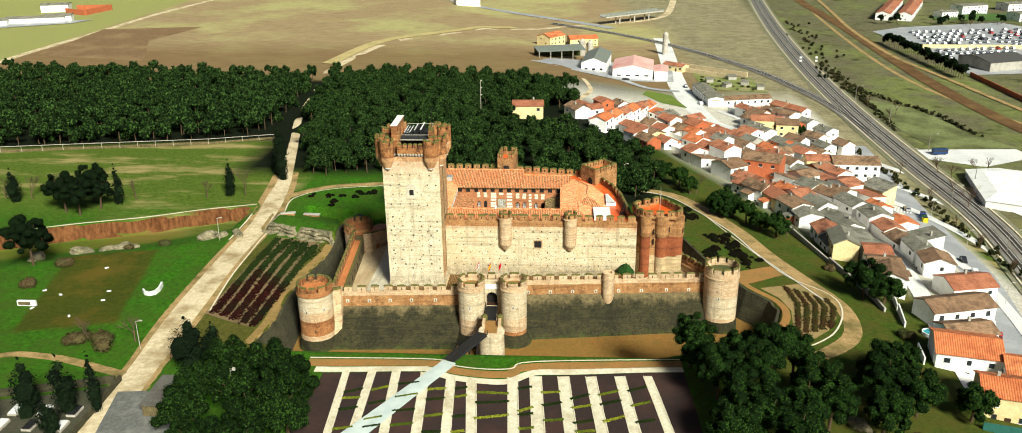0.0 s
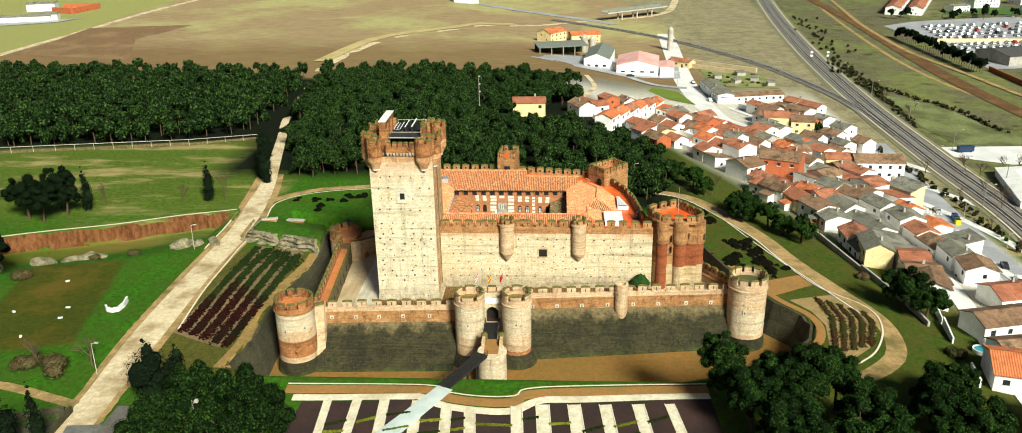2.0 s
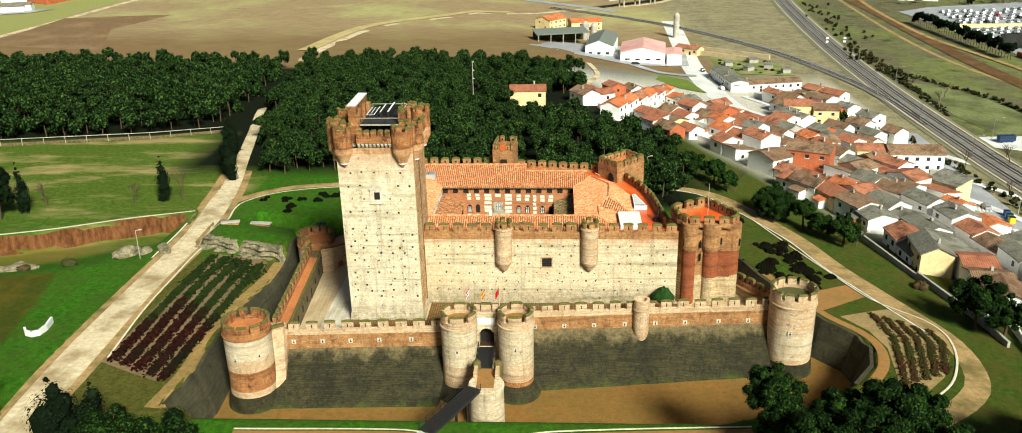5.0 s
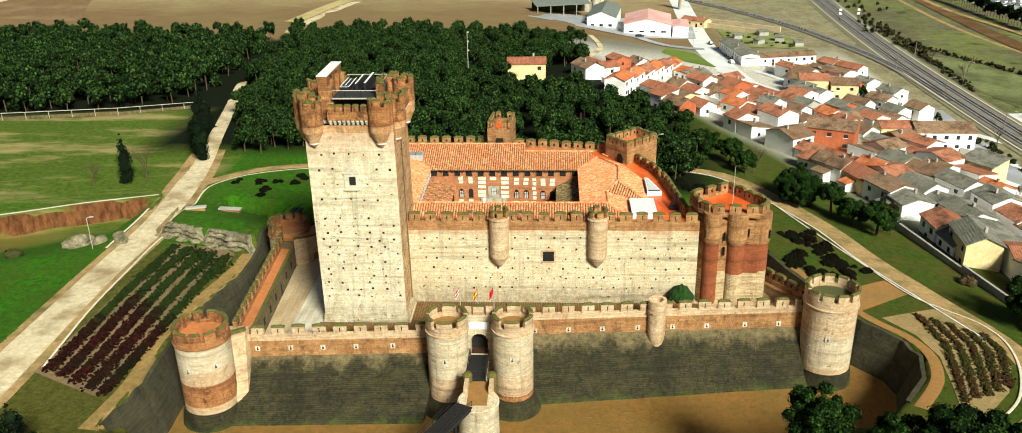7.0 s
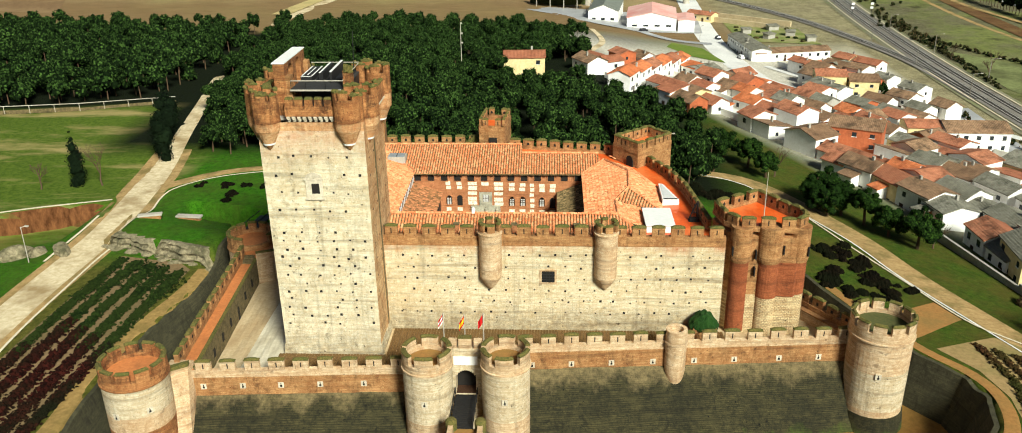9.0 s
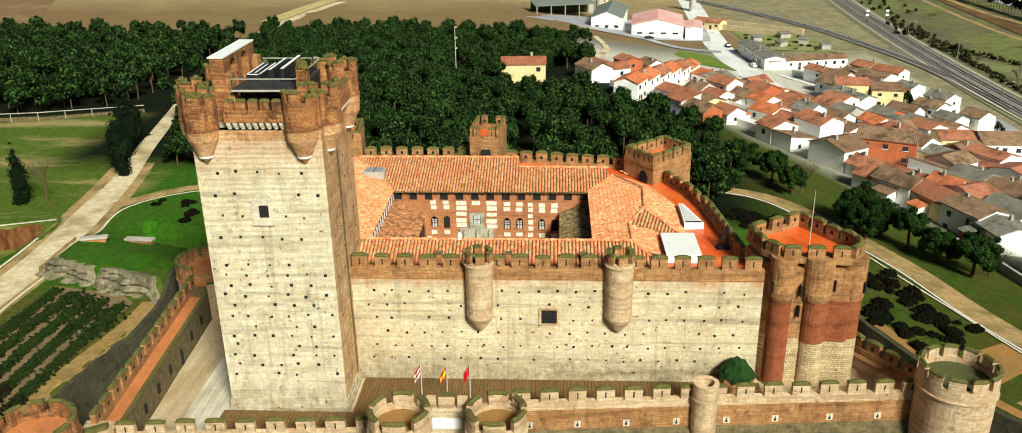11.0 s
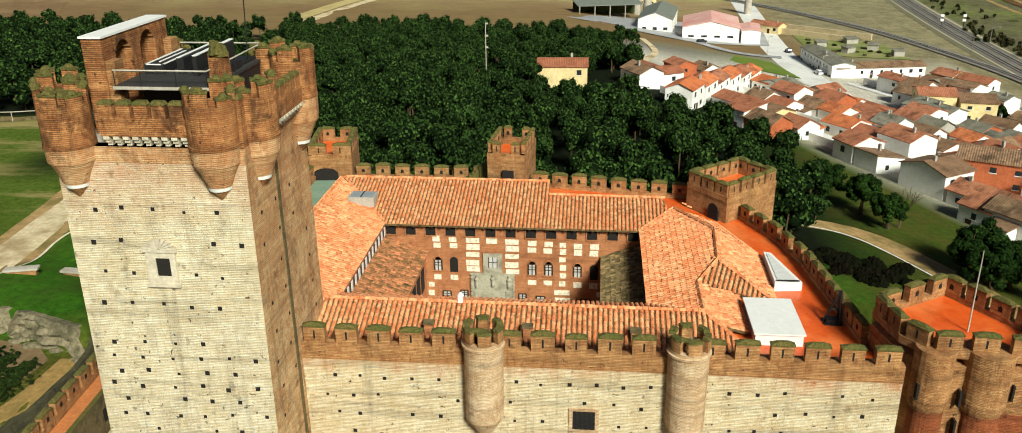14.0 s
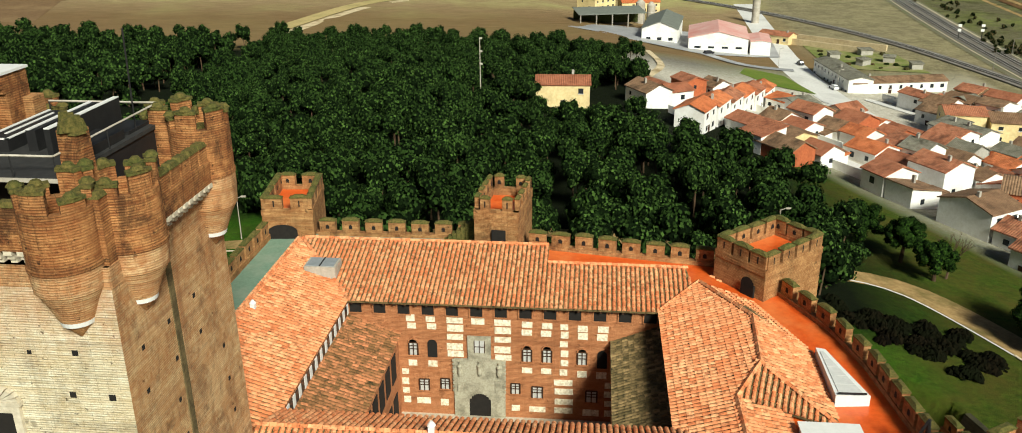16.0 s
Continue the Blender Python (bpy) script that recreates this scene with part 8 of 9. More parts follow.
def pine(x, y, h, r, seed, label="rounded dark green pine tree", material=None, cards=4300, flat=0.85, size=0.16, group="pines by the castle"):
    """A pine: trunk, limbs and a crown of many small clumps."""
    rnd = random.Random(seed * 31 + 5)
    t = thing("pine_tree", label, "tree", group, at=(x, y, gz(x, y)))
    crown_z = h - r * flat * 0.95
    bm = bmesh.new()
    lean = Vector((rnd.uniform(-0.6, 0.6), rnd.uniform(-0.6, 0.6), 0))
    tube(bm, [(Vector((0, 0, -0.4)), 0.35), (Vector((0, 0, h * 0.3)) + lean * 0.5, 0.27), (Vector((0, 0, crown_z)) + lean, 0.18)], 8)
    blobs = [(lean.x, lean.y, crown_z, r * 0.6)]
    for i in range(26):
        a = i * 2.4 + rnd.uniform(-0.4, 0.4)
        up = (i + 0.5) / 26 * 1.5 - 0.6
        rr = r * 0.78 * math.sqrt(max(0.05, 1 - max(0.0, up) ** 2)) * rnd.uniform(0.75, 1.12)
        b = (lean.x + math.cos(a) * rr, lean.y + math.sin(a) * rr, crown_z + up * r * flat * rnd.uniform(0.7, 1.1), r * rnd.uniform(0.14, 0.32))
        blobs.append(b)
        if i % 2:
            continue
        tube(bm, [(Vector((lean.x * 0.7, lean.y * 0.7, crown_z - r * 0.55)), 0.12), (Vector(b[:3]) * 0.5 + Vector((0, 0, crown_z * 0.5 - r * 0.1)), 0.08), (Vector(b[:3]), 0.04)], 5)
    part("trunk", bm, M_BARK, t)
    verts, faces = clump_cloud(rnd, blobs, cards, size, flat)
    mesh_part("crown", verts, faces, material or M_PINE2, t)
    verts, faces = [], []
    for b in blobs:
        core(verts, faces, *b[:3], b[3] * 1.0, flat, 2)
    mesh_part("inner_crown", verts, faces, M_INNER_SHADE, t).data.polygons.foreach_set("use_smooth", [True] * len(faces))
    return t


def cypress(x, y, h, r, seed, label="slender dark cypress tree", material=None):
    rnd = random.Random(seed * 17 + 3)
    t = thing("cypress_tree", label, "tree", "cypresses", at=(x, y, gz(x, y)))
    bm = bmesh.new()
    tube(bm, [(Vector((0, 0, -0.3)), 0.25), (Vector((0, 0, h * 0.4)), 0.15), (Vector((0, 0, h * 0.85)), 0.05)], 6)
    part("trunk", bm, M_BARK, t)
    blobs = []
    n = max(6, int(h / r * 1.6))
    for i in range(n):
        s = i / (n - 1)
        z = 0.9 + s * (h - 1.2)
        rr = r * (0.75 + 0.45 * s) if s < 0.3 else r * max(0.12, 1.0 - ((s - 0.3) / 0.72) ** 1.4)
        for _ in range(2):
            a = rnd.uniform(0, 6.28)
            blobs.append((math.cos(a) * rr * 0.3, math.sin(a) * rr * 0.3, z, rr * rnd.uniform(0.65, 0.85)))
    verts, faces = clump_cloud(rnd, blobs, 1300, 0.22, 1.2)
    for b in blobs[::2]:
        core(verts, faces, *b[:3], b[3], 1.2, 1)
    mesh_part("crown", verts, faces, material or M_CYPRESS, t)


def bare_tree(x, y, h, seed, label="bare leafless tree with fine twigs", spread=0.6):
    rnd = random.Random(seed * 13 + 1)
    t = thing("bare_tree", label, "tree", "bare trees", at=(x, y, gz(x, y)))
    bm = bmesh.new()
    tw = bmesh.new()

    def grow(p, d, length, r, depth):
        q = p + d * length
        mid = p + d * length * 0.5 + Vector((rnd.uniform(-1, 1), rnd.uniform(-1, 1), 0)) * length * 0.08
        tube(bm if depth < 2 else tw, [(p, r), (mid, r * 0.85), (q, r * 0.7)], 5 if depth < 2 else 3)
        if depth >= 5:
            return
        for _ in range(3 if depth < 3 else 2):
            nd = (d + Vector((rnd.uniform(-1, 1), rnd.uniform(-1, 1), rnd.uniform(-0.25, 0.6))) * spread).normalized()
            grow(q, nd, length * rnd.uniform(0.62, 0.85), r * 0.62, depth + 1)
    grow(Vector((0, 0, -0.2)), Vector((rnd.uniform(-0.15, 0.15), rnd.uniform(-0.15, 0.15), 1)).normalized(), h * 0.28, 0.2, 0)
    part("trunk", bm, M_TWIG, t)
    part("twig_crown", tw, M_TWIG, t)


def bush(x, y, r, seed, material=None, label="rounded dry bush", flat=0.75):
    rnd = random.Random(seed * 11 + 2)
    t = thing("bush", label, "bush", "bushes", at=(x, y, gz(x, y)))
    blobs = [(rnd.uniform(-0.5, 0.5) * r, rnd.uniform(-0.5, 0.5) * r, r * 0.35 * rnd.uniform(0.7, 1.2), r * rnd.uniform(0.45, 0.7)) for _ in range(5)]
    verts, faces = clump_cloud(rnd, blobs, 1000, 0.12 + r * 0.03, flat)
    for b in blobs:
        core(verts, faces, *b[:3], b[3] * 0.85, flat, 2)
    mesh_part("bush_leaves", verts, faces, material or M_SHRUB, t)


FRONT = [(-36.5, -43.5, 10, 4.6), (-27.5, -45.5, 10.5, 5.0), (-22.5, -51.5, 11, 5.6), (-31.5, -54.0, 10, 5.2), (-38.5, -60, 9.5, 5.0), (-26, -62, 10.5, 5.4), (-20.5, -60, 9.5, 4.8), (-33, -70, 10, 5.2), (-24, -72, 10, 5), (-40, -52, 9, 4.0)]
for i, (x, y, h, r) in enumerate(FRONT):
    pine(x, y, h, r, i + 1, "broad rounded green pine in the front grove", group="front grove pines")
cypress(-46.5, -38.5, 12, 4.4, 1, "dark ragged conifer beside the road")
cypress(-43.2, -34.6, 9, 2.8, 2, "dark ragged conifer beside the road")
RIGHT = [(53.5, -33.5, 12, 4.2), (57.0, -45.0, 11.5, 5.0), (62.5, -37.5, 10.5, 4.4), (67.5, -39.5, 13, 5.2), (74.5, -46.0, 10.5, 4.8), (61, -53.5, 11, 5.2), (63.5, -45, 12, 4.8), (72.5, -38.5, 11, 4.2), (75, -54, 10.5, 4.6), (63, -60, 11, 5), (70.5, -55, 11, 5.2), (57, -60.5, 10.5, 5), (66, -66, 11, 5.4), (70, -34.0, 9, 3.8), (55.0, -38.5, 9.5, 4.0)]
for i, (x, y, h, r) in enumerate(RIGHT):
    pine(x, y, h, r, i + 40, "broad dark green pine in the roadside grove", group="roadside grove pines")
for i, (x, y, h, r) in enumerate(((101, 8.5, 10, 5.2), (104.5, 5, 8.5, 4.0), (87.5, -45, 11, 5.6), (91, -37.5, 10, 5), (95, -33, 8, 3.8), (93, -47, 9.5, 4.6), (84, -55, 9, 4.5), (103, -47, 7, 3.6), (74.5, 66.5, 6.8, 3.4), (79.5, 63.5, 6.6, 3.2))):
    pine(x, y, h, r, i + 70, "dark spreading pine beside the path", group="path pines")
for i, (x, y) in enumerate([(69.3, 84.5), (66.4, 90.3), (77.4, 69.0), (76.6, 62.6), (82.6, 59.0), (85.6, 54.0), (62.2, 96.2), (89.0, 49.0)]):
    pine(x, y, 6.0 + (i * 7 % 5) * 0.4, 2.9 + (i * 5 % 4) * 0.35, i + 120, "dark pine on the slope above the village", group="slope pines")
for i, (x, y, h, r) in enumerate(((-114.5, 47.5, 11.5, 5.0), (-120, 50, 12, 5.2), (-116, 59, 12, 5.4), (-108.5, 12.2, 12.5, 6.0), (-126, 9, 11, 5.2), (-111, 53, 9, 3.6))):
    pine(x, y, h, r, i + 90, "dark pine on the meadow", M_CYPRESS, group="meadow pines")
for i, (x, y, h, r, lb) in enumerate(((-107.5, 57.8, 13.0, 2.0, ""), (-141, 58.7, 11, 2.4, ""), (-76.1, 67.3, 12.0, 2.3, ""), (-64.8, 83, 13, 3.0, "d"), (-68.5, 95, 14, 3.2, "d"), (-71.5, 104, 13.5, 3.0, "d"), (-67.0, 88.5, 11, 2.8, "d"), (-70.9, -54.6, 12, 3.0, ""), (-64.2, -54.2, 12.5, 3.0, ""), (-58.6, -53.5, 13, 1.5, ""), (-63.4, -61, 7, 2.2, ""), (-75.5, -60.5, 10, 2.6, ""))):
    cypress(x, y, h, r, i + 10, "tall grey-green cypress along the road" if lb else "slender dark cypress tree")
for i, (x, y, h) in enumerate(((-137, 61.3, 9), (-131, 63, 8.5), (-115.4, 66, 9), (-104, 62, 8), (-146, 62, 9), (-82.8, 64.5, 7.0), (-71.5, 67.8, 10.5), (-63.4, -26.9, 6.5), (-74, -27, 6), (92.5, 50.5, 6.5), (71.5, 86, 7), (185, 232, 8), (192, 246, 8), (183, 262, 7), (160, 118, 6), (158, 90, 5), (157, 70, 5), (156, 48, 5), (161, 150, 6))):
    bare_tree(x, y, h, i + 3)
for i, (x, y, r) in enumerate(((-99.9, 11.2, 2.6), (-101.8, -0.4, 2.4), (-80.3, 27.1, 1.8), (-70, -29.5, 3.6), (-76, -27.5, 2.6), (-90, 26.2, 1.5), (98, 27, 1.8), (104, -12, 2.2), (90, -55, 1.6))):
    bush(x, y, r, i, label="rounded dry olive bush")
pine(136, 205.6, 5.2, 2.6, 200, "small round clipped tree beside the yellow house", flat=1.0, cards=700, group="village trees")

# ---- village ----
def village_tile(name, hi, mid, lo):
    """Weathered tile in courses that run down the slope."""
    k = Nodes(name, 0.9)
    oc = k.t.nodes.new("ShaderNodeTexCoord").outputs["Object"]
    ox, oy, oz = k.sep(oc)
    lines = k.math("ABSOLUTE", k.math("SINE", k.math("MULTIPLY", ox, 7.0)))
    rows = k.math("ABSOLUTE", k.math("SINE", k.math("MULTIPLY", oy, 5.2)))
    col = k.mix(k.ramp(k.noise(1.3, 6, 0.75), 0.32, 0.66), mid, hi)
    col = k.mix(k.math("MULTIPLY", k.ramp(k.noise(0.3, 5, 0.7), 0.46, 0.66), 0.85), col, lo)
    col = k.mix(k.math("MULTIPLY", k.rand(), 0.55), col, mid)
    col = k.mix(k.math("MULTIPLY", k.ramp(k.noise(2.6, 5, 0.8), 0.52, 0.66), 0.6), col, lo)
    col = k.mix(k.math("MULTIPLY", k.ramp(lines, 0.35, 0.0), 0.55), col, lo)
    return k.done(col, k.math("ADD", lines, k.math("MULTIPLY", rows, 0.4)), 0.8, 0.1)


M_ROOFS = [village_tile("village_tile_red", rgb((0.84, 0.58, 0.44)), rgb((0.62, 0.36, 0.25)), rgb((0.33, 0.21, 0.15))),
           village_tile("village_tile_brown", rgb((0.72, 0.58, 0.45)), rgb((0.47, 0.35, 0.26)), rgb((0.22, 0.18, 0.13))),
           village_tile("village_tile_grey", rgb((0.66, 0.64, 0.58)), rgb((0.45, 0.44, 0.38)), rgb((0.23, 0.22, 0.17))),
           village_tile("village_tile_orange", rgb((0.93, 0.60, 0.40)), rgb((0.78, 0.42, 0.24)), rgb((0.48, 0.24, 0.14)))]
R_RED, R_BROWN, R_GREY, R_ORANGE = M_ROOFS
W_WHITE = mottled("white_render", rgb((0.97, 0.965, 0.95)), rgb((0.90, 0.89, 0.86)), rgb((0.72, 0.68, 0.60)), 0.25, 1.5, third=0.3)
W_CREAM = mottled("cream_render", rgb((0.92, 0.85, 0.65)), rgb((0.84, 0.74, 0.53)), rgb((0.66, 0.56, 0.4)), 0.3, 1.5, third=0.4)
W_BEIGE = mottled("beige_render", rgb((0.82, 0.75, 0.60)), rgb((0.72, 0.64, 0.50)), rgb((0.58, 0.5, 0.38)), 0.3, 1.5)
W_BRICK = mottled("brick_house_wall", rgb((0.76, 0.43, 0.28)), rgb((0.64, 0.33, 0.2)), rgb((0.5, 0.28, 0.18)), 0.3, 2)
W_GREY = mottled("grey_block_wall", rgb((0.72, 0.70, 0.66)), rgb((0.6, 0.58, 0.54)), rgb((0.46, 0.43, 0.38)), 0.3, 2)


def slab(bm, pts, th):
    a = [bm.verts.new(p) for p in pts]
    b = [bm.verts.new((p[0], p[1], p[2] + th)) for p in pts]
    n = len(pts)
    bm.faces.new(a)
    bm.faces.new(b[::-1])
    for i in range(n):
        bm.faces.new((a[i], a[(i + 1) % n], b[(i + 1) % n], b[i]))
    bmesh.ops.recalc_face_normals(bm, faces=bm.faces)
    return bm


def unit_box(name, material):
    me = bpy.data.meshes.new(name)
    b = box_bm(-0.5, 0.5, -0.5, 0.5, -0.5, 0.5)
    b.to_mesh(me)
    b.free()
    me.materials.append(material)
    return me


PANE_U, FRAME_U, DOOR_U, SHUT_U = unit_box("window", M_GLASS), unit_box("window_frame", M_WHITE), unit_box("door", M_WOOD), unit_box("chimney", W_GREY)


def house(x, y, w, d, h, ang, roof, wall, rise=1.3, label="", seed=0, shed=False, wins=True, group="village houses", name="house", cat="house", chimney=True):
    """A village house: walls, roof slopes, windows, door and chimney."""
    rn = random.Random(int(x * 31 + y * 17) + seed)
    c, s = math.cos(radians(ang)), math.sin(radians(ang))
    z = min(gz(x + (a * w * c - b * d * s) / 2, y + (a * w * s + b * d * c) / 2) for a in (-1, 1) for b in (-1, 1)) - 0.3
    h += max(0, gz(x, y) - z)
    hs = thing(name, label or "small village house with a weathered tile roof", cat, group, at=(x, y, z))
    hs.rotation_euler.z = radians(ang)
    bm = bmesh.new()
    X, Y = w / 2, d / 2
    if shed:
        v = [bm.verts.new(p) for p in ((-X, -Y, 0), (X, -Y, 0), (X, Y, 0), (-X, Y, 0), (-X, -Y, h), (X, -Y, h), (X, Y, h + rise), (-X, Y, h + rise))]
        fs = ((0, 1, 5, 4), (2, 3, 7, 6), (1, 2, 6, 5), (3, 0, 4, 7), (3, 2, 1, 0), (4, 5, 6, 7))
    else:
        v = [bm.verts.new(p) for p in ((-X, -Y, 0), (X, -Y, 0), (X, Y, 0), (-X, Y, 0), (-X, -Y, h), (X, -Y, h), (X, Y, h), (-X, Y, h), (-X, 0, h + rise), (X, 0, h + rise))]
        fs = ((0, 1, 5, 4), (2, 3, 7, 6), (1, 2, 6, 9, 5), (3, 0, 4, 8, 7), (3, 2, 1, 0))
    for f in fs:
        bm.faces.new([v[i] for i in f])
    part("wall", bm, wall, hs)
    o = 0.35
    if shed:
        k = rise / d
        part("roof", slab(bmesh.new(), [(-X - o, -Y - o, h - k * o), (X + o, -Y - o, h - k * o), (X + o, Y + o, h + rise + k * o), (-X - o, Y + o, h + rise + k * o)], 0.22), roof, hs)
    else:
        k = rise / Y
        for sd in (-1, 1):
            part("roof", slab(bmesh.new(), [(-X - o, sd * (Y + o), h - k * o), (X + o, sd * (Y + o), h - k * o), (X + o, 0, h + rise + 0.02), (-X - o, 0, h + rise + 0.02)], 0.22), roof, hs)
    if wins:
        floors = 2 if h > 5 else 1
        n = max(1, int(w / 3.4))
        for fl in range(floors):
            zc = h - 1.5 - fl * 2.8
            for i in range(n):
                if rn.random() < 0.2:
                    continue
                px = -X + w * (i + 0.5) / n
                ww, hh = rn.uniform(0.8, 1.3), rn.uniform(0.9, 1.3)
                share("window", PANE_U, hs, pose(px, -Y, zc) @ Matrix.Diagonal((ww, 0.12, hh, 1)))
                if rn.random() < 0.55:
                    share("window", PANE_U, hs, pose(px, Y, zc) @ Matrix.Diagonal((ww, 0.12, hh, 1)))
                share("window_frame", FRAME_U, hs, pose(px, -Y - 0.02, zc - hh / 2 - 0.06) @ Matrix.Diagonal((ww + 0.3, 0.24, 0.12, 1)))
            if rn.random() < 0.7:
                share("window", PANE_U, hs, pose(-X, rn.uniform(-0.2, 0.2) * d, zc, 0, 0, 90) @ Matrix.Diagonal((0.9, 0.12, 1.0, 1)))
        share("door", DOOR_U, hs, pose(rn.uniform(-0.3, 0.3) * w, -Y, 1.25) @ Matrix.Diagonal((1.1, 0.14, 2.1, 1)))
    if chimney and rn.random() < 0.45:
        share("chimney", SHUT_U, hs, pose(rn.uniform(-0.35, 0.35) * w, rn.uniform(-0.2, 0.2) * d, h + rise + 0.2) @ Matrix.Diagonal((0.6, 0.5, 1.5, 1)))
    return hs


FIXED = [
    (13, 183, 13, 11, 6, 2, R_RED, W_CREAM, 1.2, "yellow two-storey house with a red tile roof"),
    (118.3, 206.5, 10, 10, 7.2, -8, R_RED, W_CREAM, 1.3, "cream house with a balcony and red roof"),
    (128.6, 203.5, 9.5, 10, 6.6, -8, R_BROWN, W_CREAM, 1.5, "yellow two-storey house with a brown roof"),
    (101.5, 124, 13, 11, 7.8, -25, R_BROWN, W_BRICK, 1.4, "orange brick house with a brown tile roof"),
    (140.5, 144.5, 17, 11, 6.3, -3, R_BROWN, W_WHITE, 1.8, "long white house with a brown tile roof"),
    (127, 147, 9, 8, 5.4, -3, R_RED, W_CREAM, 1.3, "cream house with a red tile roof"),
    (119, 265, 32, 8, 3.6, 12, R_BROWN, W_WHITE, 1.2, "long low building with a brown tile roof"),
    (104.5, 275, 34, 8, 4.6, -84, R_GREY, W_WHITE, 0.9, "long white roadside building"),
    (112.3, -21.5, 12.5, 11, 4.6, -14, R_ORANGE, W_WHITE, 1.9, "white house with a bright orange tile roof"),
    (121.5, -29, 9, 8.5, 4.8, -14, R_ORANGE, W_WHITE, 1.6, "white house with a bright orange tile roof"),
    (111.5, -41, 9.5, 9, 5.2, -14, R_ORANGE, W_CREAM, 1.7, "cream house with a bright orange tile roof"),
    (121, -43, 10, 9, 4.5, -14, R_RED, W_WHITE, 1.5, "white house with a red tile roof"),
    (120, 2.5, 16, 8, 5.0, 14, R_BROWN, W_WHITE, 1.5, "white house with a long brown tile roof"),
    (118, -9, 11, 7, 3.4, 10, R_BROWN, W_WHITE, 1.2, "low house with a brown tile roof"),
    (131, 22, 12, 9, 4.6, 12, R_RED, W_WHITE, 1.6, "white house with a red tile roof"),
    (44, 167, 9, 7, 5.0, 66, R_ORANGE, W_WHITE, 1.4, "row house with an orange tile roof"),
    (48.5, 177, 10, 7, 5.2, 66, R_ORANGE, W_WHITE, 1.4, "row house with an orange tile roof"),
    (53, 187, 10, 7, 5.0, 66, R_RED, W_WHITE, 1.4, "row house with a red tile roof"),
    (57.5, 197, 10, 7, 5.3, 66, R_ORANGE, W_WHITE, 1.4, "row house with an orange tile roof"),
    (62, 207, 10, 7, 5.0, 66, R_RED, W_WHITE, 1.4, "row house with a red tile roof"),
    (66.5, 217, 10, 7, 4.6, 66, R_ORANGE, W_WHITE, 1.4, "row house with an orange tile roof"),
    (20, 428, 16, 12, 7, 50, R_ORANGE, W_CREAM, 2.2, "farm building with an orange tile roof"),
    (42, 441, 20, 10, 5, 12, R_ORANGE, W_CREAM, 1.8, "long farm building with an orange tile roof"),
    (97, 353, 14, 7, 3.5, -40, R_RED, W_CREAM, 1.2, "small house beside the branch line"),
]
for f in FIXED:
    house(*f[:9], label=f[9])
rnd = random.Random(11)
TOWN = [(22, 172), (40, 216), (58, 232), (68, 232), (78, 210), (90, 199), (102, 196), (106, 198), (112, 216), (112, 250), (142, 246), (146, 206), (146, 150), (139, 84), (136, 46), (127, 5), (115, -40), (104, -56), (101, -20), (107, 6), (106, 40), (98, 70), (88, 92), (84, 122), (64, 146), (40, 150)]
placed = [(f[0], f[1], max(f[2], f[3]) * 0.52) for f in FIXED]
LANE = [(30, 232), (40, 212), (52, 190), (66, 170), (80, 148), (90, 128), (100, 111), (112, 91), (118, 75), (121, 56), (122, 40), (119, 18), (114, -8), (109, -40), (105, -66)]
KINDS = {id(R_RED): "red", id(R_BROWN): "brown", id(R_GREY): "grey", id(R_ORANGE): "orange"}
WALLS = {id(W_WHITE): "white", id(W_CREAM): "cream", id(W_BRICK): "brick", id(W_GREY): "grey"}


def along_lane(off, start):
    """Plan places and headings along the lane, moved sideways."""
    out, run = [], start
    for (ax, ay), (bx, by) in zip(LANE, LANE[1:]):
        t = Vector((bx - ax, by - ay))
        L = t.length
        t /= L
        n = Vector((-t.y, t.x))
        while run < L:
            p = Vector((ax, ay)) + t * run + n * off
            step = yield p, math.degrees(math.atan2(t.y, t.x))
            run += step
        run -= L


